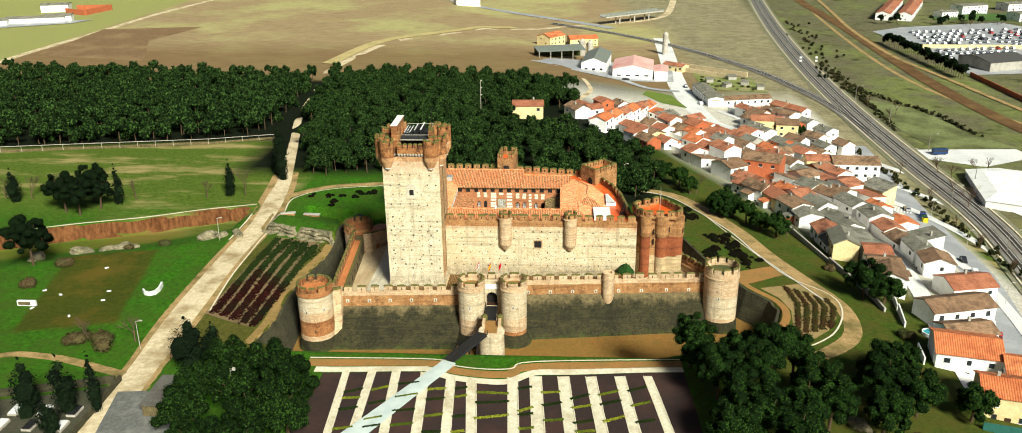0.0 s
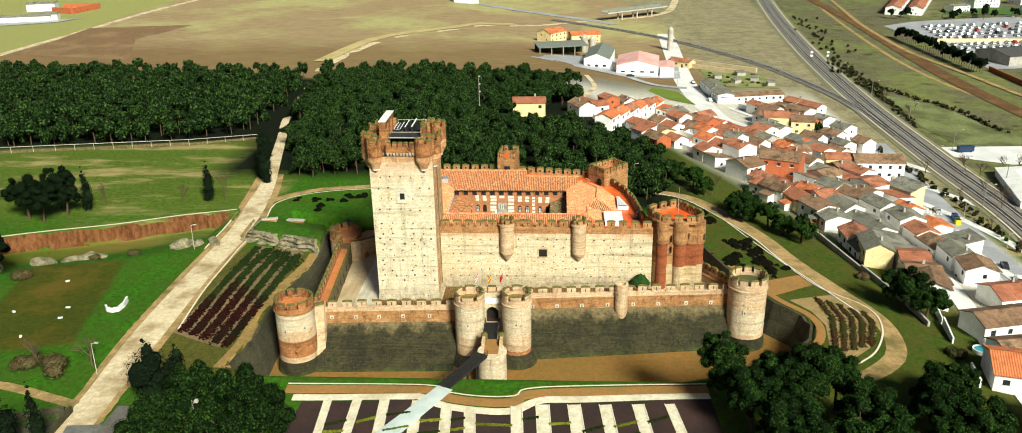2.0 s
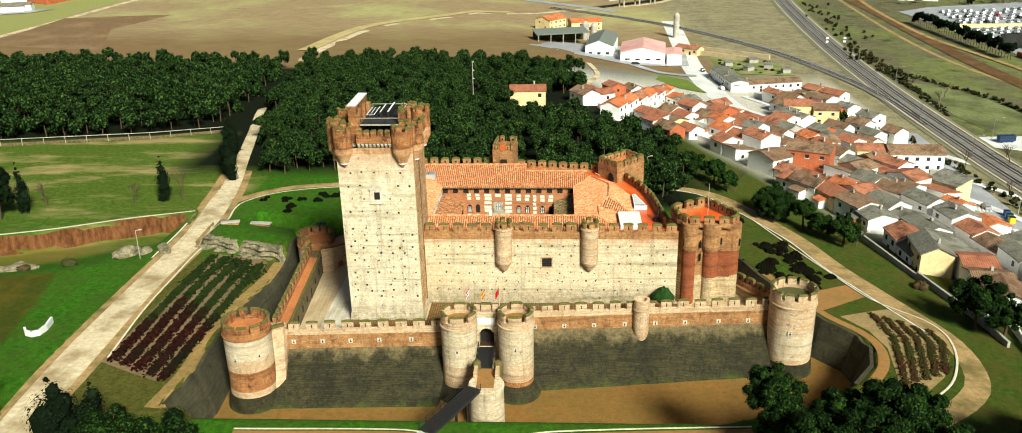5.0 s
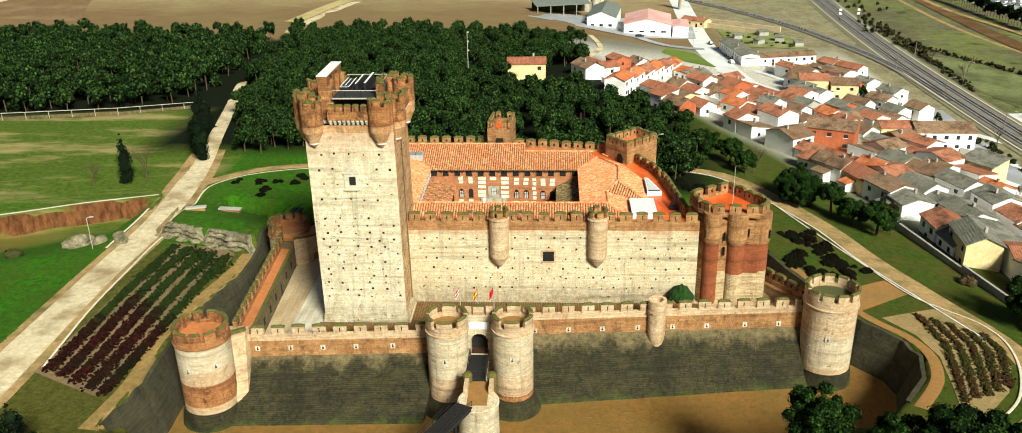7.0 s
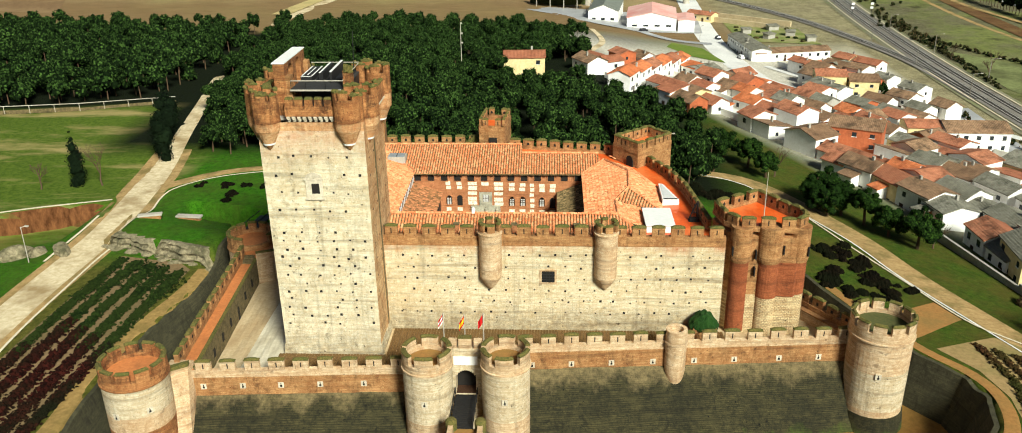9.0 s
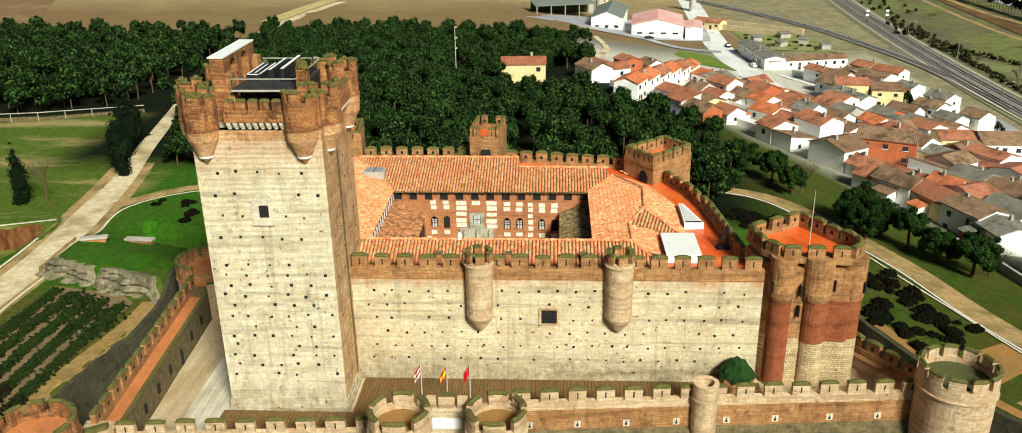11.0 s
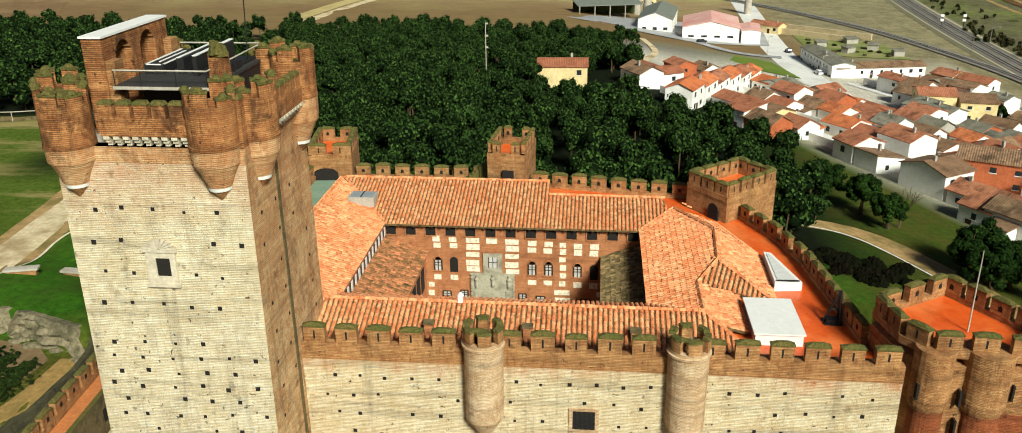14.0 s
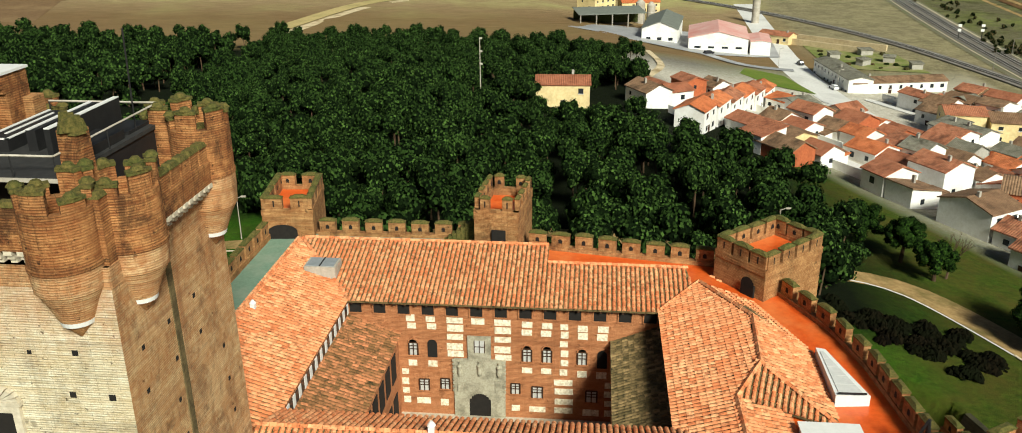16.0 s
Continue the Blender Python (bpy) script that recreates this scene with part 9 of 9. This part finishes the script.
ROW_AT = [(-8.5, 1), (-16.5, 0), (8.2, 1), (16.4, 0), (26.5, 1), (34.5, 0), (44.5, 1), (52.5, 0), (62.5, 1), (70.5, 0), (80.5, 1), (88.5, 0), (98.5, 1)]
for off, front in ROW_AT:
    walk_row = along_lane(off, rnd.uniform(0, 6))
    item = next(walk_row)
    while True:
        p, head = item
        w = rnd.uniform(6.2, 10.8)
        x, y = p.x, p.y
        free = inside(TOWN, x, y) and not any(math.hypot(x - a, y - b) < r + w * 0.5 + 1.2 for a, b, r in placed)
        if free and rnd.random() < 0.93:
            d, h, rise = rnd.uniform(6.4, 8.0), rnd.uniform(2.9, 5.6), rnd.uniform(1.1, 1.8)
            roof = rnd.choices(M_ROOFS, (3.0, 3.6, 2.6, 1.1))[0]
            wall = rnd.choices((W_WHITE, W_CREAM, W_BRICK, W_GREY), (8.5, 0.9, 1.3, 0.5))[0]
            turn = 90 if rnd.random() < 0.14 else 0
            # fronts look on the street: one side of each lane faces it, the other turns its back
            ang = head + (180 if front else 0) + turn + rnd.uniform(-2.5, 2.5)
            house(x, y, d if turn else w - 0.25, w - 0.4 if turn else d, h, ang, roof, wall, rise, "%s row house with a weathered %s tile roof" % (WALLS[id(wall)], KINDS[id(roof)]), shed=rnd.random() < 0.18)
            if rnd.random() < 0.4:
                a = radians(head)
                q = (d / 2 + 1.4) * (1 if front else -1)
                bx, by = x - math.sin(a) * q, y + math.cos(a) * q
                house(bx, by, rnd.uniform(2.6, 4.5), 2.6, rnd.uniform(2.0, 2.5), head, rnd.choice(M_ROOFS), rnd.choice((W_WHITE, W_WHITE, W_BRICK)), 0.5, "low lean-to outbuilding with a tile roof", shed=True, wins=False, name="outbuilding", cat="outbuilding", group="outbuildings", chimney=False)
        elif inside(TOWN, x, y) and rnd.random() < 0.6:
            t = radians(head)
            a0, b0 = (x - math.cos(t) * w * 0.45, y - math.sin(t) * w * 0.45), (x + math.cos(t) * w * 0.45, y + math.sin(t) * w * 0.45)
            zz = min(gz(*a0), gz(*b0))
            tagged(part("garden_wall", add_prism(bmesh.new(), strip(a0, b0, 0.3), zz - 0.4, zz + 2.1), W_WHITE), "white rendered yard wall between houses", "wall", "yard walls")
        try:
            item = walk_row.send(w if rnd.random() < 0.88 else w + 2.6)
        except StopIteration:
            break
for off, w0 in ((0, 5.0), (21.4, 3.6), (39.5, 3.6), (57.5, 3.4), (75.5, 3.4)):
    ribbon("village_lane", [tuple(q) for q in shifted(LANE[1:-1], off)], w0, M_STREET, "narrow pale street between rows of houses", lift=0.22, step=4)
# boundary wall of the village towards the castle slope
for a, b in (((92.4, 64), (95.2, 56)), ((95.2, 56), (99.5, 33)), ((99.5, 33), (103, 15)), ((103, 15), (103.8, 2))):
    zz = min(gz(*a), gz(*b))
    tagged(part("slope_wall", add_prism(bmesh.new(), strip(a, b, 0.5), zz - 0.8, zz + 1.7), W_GREY), "grey boundary wall above the village", "wall", kind="structure")
tagged(part("yard_wall", add_prism(bmesh.new(), strip((104, -49.5), (117, -53), 0.4), gz(110, -51) - 1, gz(110, -51) + 2.0), plain("teal_paint", rgb((0.2, 0.42, 0.38)), rgb((0.16, 0.34, 0.3)))), "teal painted yard wall", "wall")
PO = thing("paddling_pool", "round blue garden pool beside a yard", "pool", at=(110.5, -8.5, gz(110.5, -8.5)))
part("pool_rim", add_lathe(bmesh.new(), 0, 0, [(1.7, 0), (1.75, 1.0), (1.5, 1.0), (1.5, 0.8)], 24), W_WHITE, PO)
part("pool_water", add_lathe(bmesh.new(), 0, 0, [(1.5, 0.7), (1.5, 0.82)], 24), plain("pool_water", rgb((0.3, 0.62, 0.66)), rgb((0.25, 0.55, 0.6)), 0.1), PO)


# ---- warehouses, farm and far buildings ----
def warehouse(x, y, w, d, h, rise, ang, roof, wall, label):
    hs = house(x, y, w, d, h, ang, roof, wall, rise, label, wins=False, name="warehouse", cat="warehouse", group="warehouses", chimney=False)
    return hs


M_SHEET_RED = plain("red_white_sheet", rgb((0.86, 0.55, 0.5)), rgb((0.92, 0.8, 0.76)), 0.5, 0, 0.08)
M_SHEET_GREY = plain("grey_sheet", rgb((0.5, 0.52, 0.48)), rgb((0.42, 0.43, 0.4)), 0.6, 0, 0.5)
wa = warehouse(70.0, 337, 30, 23, 6.0, 2.6, 84, M_SHEET_RED, W_WHITE, "white warehouse with a faded red sheet roof")
for i in range(4):
    share("window", PANE_U, wa, pose(-15.0, -8 + i * 5.3, 3.4, 0, 0, 90) @ Matrix.Diagonal((2.4, 0.15, 0.8, 1)))
warehouse(85.6, 330, 18, 7.6, 5.6, 0.5, 84, M_SHEET_RED, W_WHITE, "white annex with a faded red sheet roof")
wb = warehouse(48.9, 354, 36, 14.6, 6.0, 2.8, 82, M_SHEET_GREY, W_WHITE, "long white warehouse with a grey sheet roof")
for i in range(3):
    share("window", PANE_U, wb, pose(-18.0, -4.5 + i * 4.5, 3.6, 0, 0, 90) @ Matrix.Diagonal((1.8, 0.15, 1.2, 1)))
OS = thing("open_shed", "open-fronted shed with a grey sheet roof", "shed", at=(26, 372, gz(26, 372)))
OS.rotation_euler.z = radians(14)
part("shed_back", box_bm(-15, 15, 5.5, 6, 0, 6), M_TALUS, OS)
part("shed_roof", slab(bmesh.new(), [(-15.5, -7, 5.6), (15.5, -7, 5.6), (15.5, 6.5, 7.0), (-15.5, 6.5, 7.0)], 0.3), M_SHEET_GREY, OS)
for i in range(5):
    part("shed_post", bar(bmesh.new(), (-14.5 + i * 7.2, -6.5, -0.3), (-14.5 + i * 7.2, -6.5, 5.6), 0.18), M_CONCRETE, OS)
patch("warehouse_yard", [(30, 330), (60, 312), (92, 318), (96, 365), (66, 375), (30, 372), (8, 352)], M_ASPHALT, "pale asphalt warehouse yard", lift=0.2, cell=14)
patch("village_green", [(74, 288), (86, 279), (90.5, 249), (78, 256), (70, 274)], mottled("mown_grass", rgb((0.42, 0.50, 0.16)), rgb((0.34, 0.42, 0.13)), rgb((0.5, 0.52, 0.24)), 0.1, 1.2), "mown triangular village green", lift=0.2, cell=12)
patch("allotment", [(106, 300), (140, 292), (138, 328), (106, 345)], mottled("allotment_grass", rgb((0.50, 0.54, 0.27)), rgb((0.38, 0.42, 0.2)), rgb((0.62, 0.57, 0.42)), 0.12, 1.0, third=0.8), "rough green allotments behind the village", lift=0.2, cell=12)
ribbon("green_path", [(39.6, 300), (42.6, 265.8), (37, 235), (31.7, 205.4)], 2.5, M_DIRT, "narrow pale footpath over the green slope", lift=0.25, category="path")
ribbon("village_lane", [(60, 318), (74, 296), (92, 292)], 5, M_ASPHALT, "pale lane before the warehouses", lift=0.28)
for x, y, r, h in ((40.8, 394, 2.2, 11), (46, 397, 2.0, 10), (96, 405, 1.8, 15)):
    si = thing("silo", "tall pale metal silo beside the sheds", "silo", "silos", at=(x, y, gz(x, y)))
    part("silo_body", add_lathe(bmesh.new(), 0, 0, [(r, -0.3), (r, h - 1.5), (r * 0.3, h)], 16), M_CONCRETE, si)
    part("silo_band", add_lathe(bmesh.new(), 0, 0, [(r + 0.06, h * 0.5), (r + 0.06, h * 0.5 + 0.3)], 16), M_RAIL, si)
for a, b in (((101, 364), (136.4, 334.5)), ((101, 349), (128, 326))):
    zz = min(gz(*a), gz(*b))
    tagged(part("beige_wall", add_prism(bmesh.new(), strip(a, b, 1.2), zz - 0.5, zz + 2.4), W_BEIGE), "long low beige building by the branch line", "building")
# road bridge over the railway
BR = thing("road_bridge", "concrete road bridge with dark railings over the railway", "bridge")
p0, p1 = Vector((60, 531, gz(60, 531) + 6.0)), Vector((110, 570, gz(110, 570) + 6.0))
sd = Vector((-(p1 - p0).y, (p1 - p0).x, 0)).normalized() * 4
part("bridge_deck", slab(bmesh.new(), [p0 - sd, p1 - sd, p1 + sd, p0 + sd], 0.9), M_CONCRETE, BR)
for s in (-1, 1):
    bm = bmesh.new()
    add_prism(bm, strip((p0 + sd * s).xy[:], (p1 + sd * s).xy[:], 0.25), p0.z + 0.9, p0.z + 2.2)
    part("bridge_railing", bm, M_SHEET_GREY, BR)
for i in (1, 2, 3):
    q = p0.lerp(p1, i / 4)
    for s in (-0.6, 0.6):
        part("bridge_column", add_lathe(bmesh.new(), q.x + sd.x * s, q.y + sd.y * s, [(0.6, gz(q.x, q.y) - 0.5), (0.6, q.z)], 10), M_CONCRETE, BR)
# far farm west
for x, y, w, d, h, lb, wl in ((-392, 506, 44, 9, 4, "long white farm shed", W_WHITE), (-378, 515, 20, 10, 4.5, "white farm shed", W_WHITE), (-411, 571, 22, 14, 6, "white farm hall", W_WHITE), (-420, 490, 26, 9, 4, "white farm shed", W_WHITE), (-60, 640, 22, 14, 6, "white hall beside the far road", W_WHITE), (-135, 690, 12, 8, 4, "white farmhouse in the fields", W_WHITE)):
    house(x, y, w, d, h, 16, R_GREY if w > 12 else R_RED, wl, 1.2, lb + " far off in the fields", wins=False, group="farm buildings", chimney=False)
for a, b in (((-372, 545), (-366, 580)), ((-395, 556), (-372, 545)), ((-395, 575), (-366, 580))):
    tagged(part("brick_yard_wall", add_prism(bmesh.new(), strip(a, b, 0.8), gz(*a) - 0.5, gz(*a) + 4.5), W_BRICK), "red brick farmyard wall", "wall", "farmyard walls")
patch("farm_yard", [(-430, 462), (-360, 500), (-352, 520), (-440, 486)], M_ASPHALT, "pale farm yard", lift=0.4, cell=25)

# far side of the railway: terrace, depot and halls
for i in range(11):
    x, y = 290 + i * 3.8, 562 + i * 8.2
    house(x, y, 8.6, 11, 5.5, 64, R_RED, W_WHITE, 1.8, "terraced white house with a red roof", group="terraced houses")
    house(x + 16, y - 4, 8.6, 11, 5.5, 64, R_RED, W_WHITE, 1.8, "terraced white house with a red roof", group="terraced houses")
for x, y, w, d, h in ((374, 600, 26, 14, 7), (400, 560, 20, 14, 6), (345, 575, 16, 10, 5), (420, 620, 24, 14, 6), (395, 500, 30, 14, 5)):
    house(x, y, w, d, h, 20, R_GREY, W_WHITE, 0.8, "large white modern house across the railway", group="modern houses")
patch("depot_yard", [(268, 385), (262, 500), (290, 520), (375, 545), (400, 480), (345, 395), (300, 345), (268, 340)], M_ASPHALT, "pale asphalt depot yard", lift=0.3, cell=25)
DS = warehouse(292, 367, 30, 26, 5.5, 2.4, 20, plain("dark_grey_sheet", rgb((0.34, 0.33, 0.32)), rgb((0.27, 0.26, 0.25)), 0.6), W_GREY, "open depot hall with a dark grey roof")
tagged(part("depot_wall", add_prism(bmesh.new(), strip((266, 338), (266.5, 262), 0.5), gz(266, 300) - 0.8, gz(266, 300) + 2.6), W_BRICK), "orange depot wall with grey painted patches", "wall")
tagged(part("depot_wall", add_prism(bmesh.new(), strip((272, 430), (345, 428), 0.5), gz(300, 430) - 0.8, gz(300, 430) + 2.6), W_CREAM), "beige depot wall", "wall")
patch("far_green", [(330, 560), (345, 600), (420, 590), (430, 545)], mottled("sports_grass", rgb((0.3, 0.42, 0.18)), rgb((0.24, 0.36, 0.14)), rgb((0.36, 0.42, 0.2)), 0.05, 1), "green sports field across the railway", lift=0.4, cell=25)
wood("conifer_row", [(254 + i * 0.11, 446 - i * 3.1) for i in range(39)], "row of dark conifers along the depot", M_CYPRESS, 0.75, 1.1, 7, 10, 7, FAR_TEMPLATES)
wood("far_trees", [(300 + rnd.uniform(-20, 130), 540 + rnd.uniform(-12, 10)) for _ in range(26)], "line of far trees behind the depot", M_CYPRESS, 0.7, 1.1, 6, 10, 8, FAR_TEMPLATES)
for line, w in (([(186, 300), (185.0, 281), (185.1, 253), (181.8, 215)], 1.3), ([(190, 298), (195.2, 284), (205.3, 260), (211.4, 243), (215.0, 207)], 1.2)):
    spots = []
    for (ax, ay), (bx, by) in zip(line, line[1:]):
        n = int(math.hypot(bx - ax, by - ay) / 0.9)
        spots += [(ax + (bx - ax) * i / n + rnd.gauss(0, 0.8), ay + (by - ay) * i / n + rnd.gauss(0, 0.8)) for i in range(n)]
    wood("meadow_hedgerow", spots, "dark tangled hedgerow across the meadow", M_SHRUB, 0.18, 0.42, 0.9, 2.0, int(w * 10))
wood("lineside_bushes", [(158 + rnd.gauss(0, 1.2) - max(0, (60 - i * 3)) * 0.12, 190 - i * 3.0) for i in range(60)], "brown bushes between street and railway", M_SHRUB, 0.28, 0.5, 1.5, 3.0, 11)
wood("lineside_bushes", [(187 + rnd.gauss(0, 3.5), 330 + rnd.gauss(0, 26)) for i in range(60)], "bare brown thicket beside the railway", M_SHRUB, 0.3, 0.7, 1.5, 3.4, 14)
wood("bank_bushes", [(200 + rnd.gauss(0, 5) + i * 0.25, 390 + i * 4) for i in range(40)], "brown bushes on the railway bank", M_SHRUB, 0.3, 0.6, 1.5, 2.6, 12)


def car(x, y, ang, colour, label, group="parked cars"):
    c = thing("car", label, "car", group, at=(x, y, gz(x, y) + 0.15))
    c.rotation_euler.z = radians(ang)
    bm = bmesh.new()
    add_prism(bm, [(-2.1, -0.85), (2.1, -0.85), (2.1, 0.85), (-2.1, 0.85)], 0.3, 0.85, shrink=0.04)
    add_prism(bm, [(-1.7, -0.78), (1.1, -0.78), (1.1, 0.78), (-1.7, 0.78)], 0.85, 1.45, shrink=0.2)
    bmesh.ops.bevel(bm, geom=bm.edges[:], offset=0.06, segments=1)
    part("body", bm, colour, c)
    bm = bmesh.new()
    add_prism(bm, [(-1.72, -0.74), (1.13, -0.74), (1.13, 0.74), (-1.72, 0.74)], 0.92, 1.36, shrink=0.15)
    part("glasshouse", bm, M_GLASS, c)
    for wx in (-1.35, 1.35):
        for wy in (-0.85, 0.85):
            b = bmesh.new()
            add_lathe(b, 0, 0, [(0.32, -0.1), (0.32, 0.1)], 12)
            bmesh.ops.transform(b, matrix=pose(wx, wy, 0.32, 90), verts=b.verts)
            part("wheel", b, M_IRON, c)
    return c


C_WHITE, C_DARK, C_RED, C_GREY = plain("white_car_paint", (0.75, 0.75, 0.75, 1), (0.8, 0.8, 0.8, 1), 0.25), plain("dark_car_paint", (0.02, 0.02, 0.025, 1), (0.03, 0.03, 0.035, 1), 0.25), plain("red_car_paint", (0.4, 0.03, 0.03, 1), (0.45, 0.04, 0.04, 1), 0.25), plain("grey_car_paint", (0.3, 0.3, 0.31, 1), (0.35, 0.35, 0.36, 1), 0.25)
M4 = [car(138.5, 52, 70, C_DARK, "parked black car beside the street"), car(145, 54, 75, C_DARK, "parked dark car beside the street"), car(143.8, 43.7, 75, C_WHITE, "parked white car beside the street"), car(139.8, 30.8, 72, C_DARK, "parked black car beside the street"), car(129.6, 2.7, 68, C_WHITE, "parked white car beside the street"), car(127.8, -4.4, 66, C_RED, "parked red car beside the street"), car(143.6, 80, 78, C_WHITE, "parked white van-like car"), car(147, 104, 85, C_GREY, "parked grey car beside the street"), car(97, 305, 95, C_DARK, "black car on the street"), car(101, 290, 95, C_DARK, "black car on the street"), car(99, 262, 100, C_WHITE, "white car on the street"), car(139, 198, 10, C_GREY, "parked grey car beside the street"), car(142, 200, 20, C_RED, "parked red car beside the street"), car(64, 314, 20, C_DARK, "parked dark car beside the street")]
rnd = random.Random(3)
for r in range(9):
    for i in range(17):
        if rnd.random() < 0.16:
            continue
        x, y = 276 + i * 5.2 + r * 1.5 + rnd.uniform(-0.4, 0.4), 392 + r * 12.5 + i * 0.9 + rnd.uniform(-0.8, 0.8)
        if abs(y - 430) < 3:
            continue
        src = rnd.choices((M4[2], M4[0], M4[5], M4[7]), (8, 1, 0.8, 1.2))[0]
        copy_thing(src, pose(x, y, gz(x, y) + 0.45, 0, 0, 95 + rnd.uniform(-6, 6)) @ Matrix.Diagonal((1.15, 1.15, 1.25, 1)))
for i, (x, y) in enumerate(((148.5, 92), (149.3, 95), (150, 98))):
    bn = thing("recycling_bin", "coloured recycling container by the street", "bin", "recycling containers", at=(x, y, gz(x, y)))
    part("bin_body", add_prism(bmesh.new(), [(-0.8, -0.7), (0.8, -0.7), (0.8, 0.7), (-0.8, 0.7)], 0, 1.7, shrink=0.12), plain("bin_paint_%d" % i, *((rgb((0.8, 0.7, 0.1)),) * 2 if i == 0 else (rgb((0.15, 0.4, 0.25)),) * 2 if i == 1 else (rgb((0.2, 0.3, 0.6)),) * 2)), bn)
    part("bin_lid", box_bm(-0.75, 0.75, -0.65, 0.65, 1.7, 1.85), M_IRON, bn)

# level crossing road, bus and hall beyond the railway
patch("goods_yard", [(175, 184), (222, 186), (224, 174), (198, 160), (180, 170), (173, 175)], M_STREET, "pale concrete goods yard beyond the railway", lift=0.2, cell=8)
BUS = thing("van", "dark blue delivery van parked on the pale yard", "van", at=(186.5, 177.2, gz(186.5, 177) + 0.3))
BUS.rotation_euler.z = radians(8)
BUS.scale = (0.68, 0.8, 0.8)
bm = box_bm(-4.6, 4.6, -1.2, 1.2, 0.35, 3.0)
bmesh.ops.bevel(bm, geom=bm.edges[:], offset=0.15, segments=2)
part("coach_body", bm, plain("blue_coach_paint", rgb((0.1, 0.22, 0.4)), rgb((0.08, 0.18, 0.34)), 0.3), BUS)
part("coach_glazing", box_bm(-4.3, 4.3, -1.23, 1.23, 1.6, 2.5), M_GLASS, BUS)
for wx in (-3.0, 2.8):
    for wy in (-1.1, 1.1):
        b = add_lathe(bmesh.new(), 0, 0, [(0.5, -0.12), (0.5, 0.12)], 14)
        bmesh.ops.transform(b, matrix=pose(wx, wy, 0.4, 90), verts=b.verts)
        part("wheel", b, M_IRON, BUS)
HALL = thing("hall", "large white flat-roofed hall beyond the railway", "hall", at=(192, 130, gz(192, 130) - 0.3))
part("hall_wall", add_prism(bmesh.new(), [(-7, 18), (-15, -18), (2, -26), (16, -22), (18, 14), (6, 20)], 0, 3.2), W_WHITE, HALL)
part("hall_roof", add_prism(bmesh.new(), [(-7.4, 18.4), (-15.4, -18.2), (2, -26.5), (16.4, -22.4), (18.4, 14.4), (6, 20.5)], 3.2, 4.6, shrink=0.35), W_WHITE, HALL)
for i, (x, y, h) in enumerate(((176, 152, 7), (179, 146, 7), (172, 128, 7), (175, 120, 7), (171, 112, 8), (178, 158, 6), (190, 152, 7), (196, 154, 7))):
    bare_tree(x, y, h, i + 60)
for i in range(7):
    x = 141.6 + i * 1.1
    ribbon("crossing_bar", [(x + 1.5, 107), (x - 1.2, 100.5)], 0.55, M_WHITE, "white painted crossing bar on the street", lift=0.11, category="road marking", step=4)

patch("pale_meadow", [(188, 278), (200, 262), (209, 243), (214, 208), (224, 188), (188, 188), (184, 215), (186.5, 250)], mottled("pale_meadow_grass", rgb((0.52, 0.54, 0.35)), rgb((0.38, 0.41, 0.22)), rgb((0.27, 0.27, 0.15)), 0.06, 0.7, third=0.85), "pale green meadow between hedgerows", lift=0.12, cell=8)
rn = random.Random(77)
for i in range(26):
    x, y = rn.uniform(107, 138), rn.uniform(297, 340)
    if y < 340 - (x - 107) * 0.4:
        bush(x, y, rn.uniform(0.5, 1.3), i + 300, rn.choice((M_SHRUB, HEDGE_DARK)), "small dark garden bush in the allotments")
for x, y, w, d, a in ((112, 318, 4, 3, 10), (120, 306, 5, 3, 40), (131, 312, 4, 3, -20), (126, 326, 5, 3, 15), (137, 300, 4, 3, 5)):
    house(x, y, w, d, 2.2, a, R_GREY, W_GREY, 0.4, "low grey garden shed in the allotments", shed=True, wins=False, name="garden_shed", cat="shed", group="garden sheds", chimney=False)
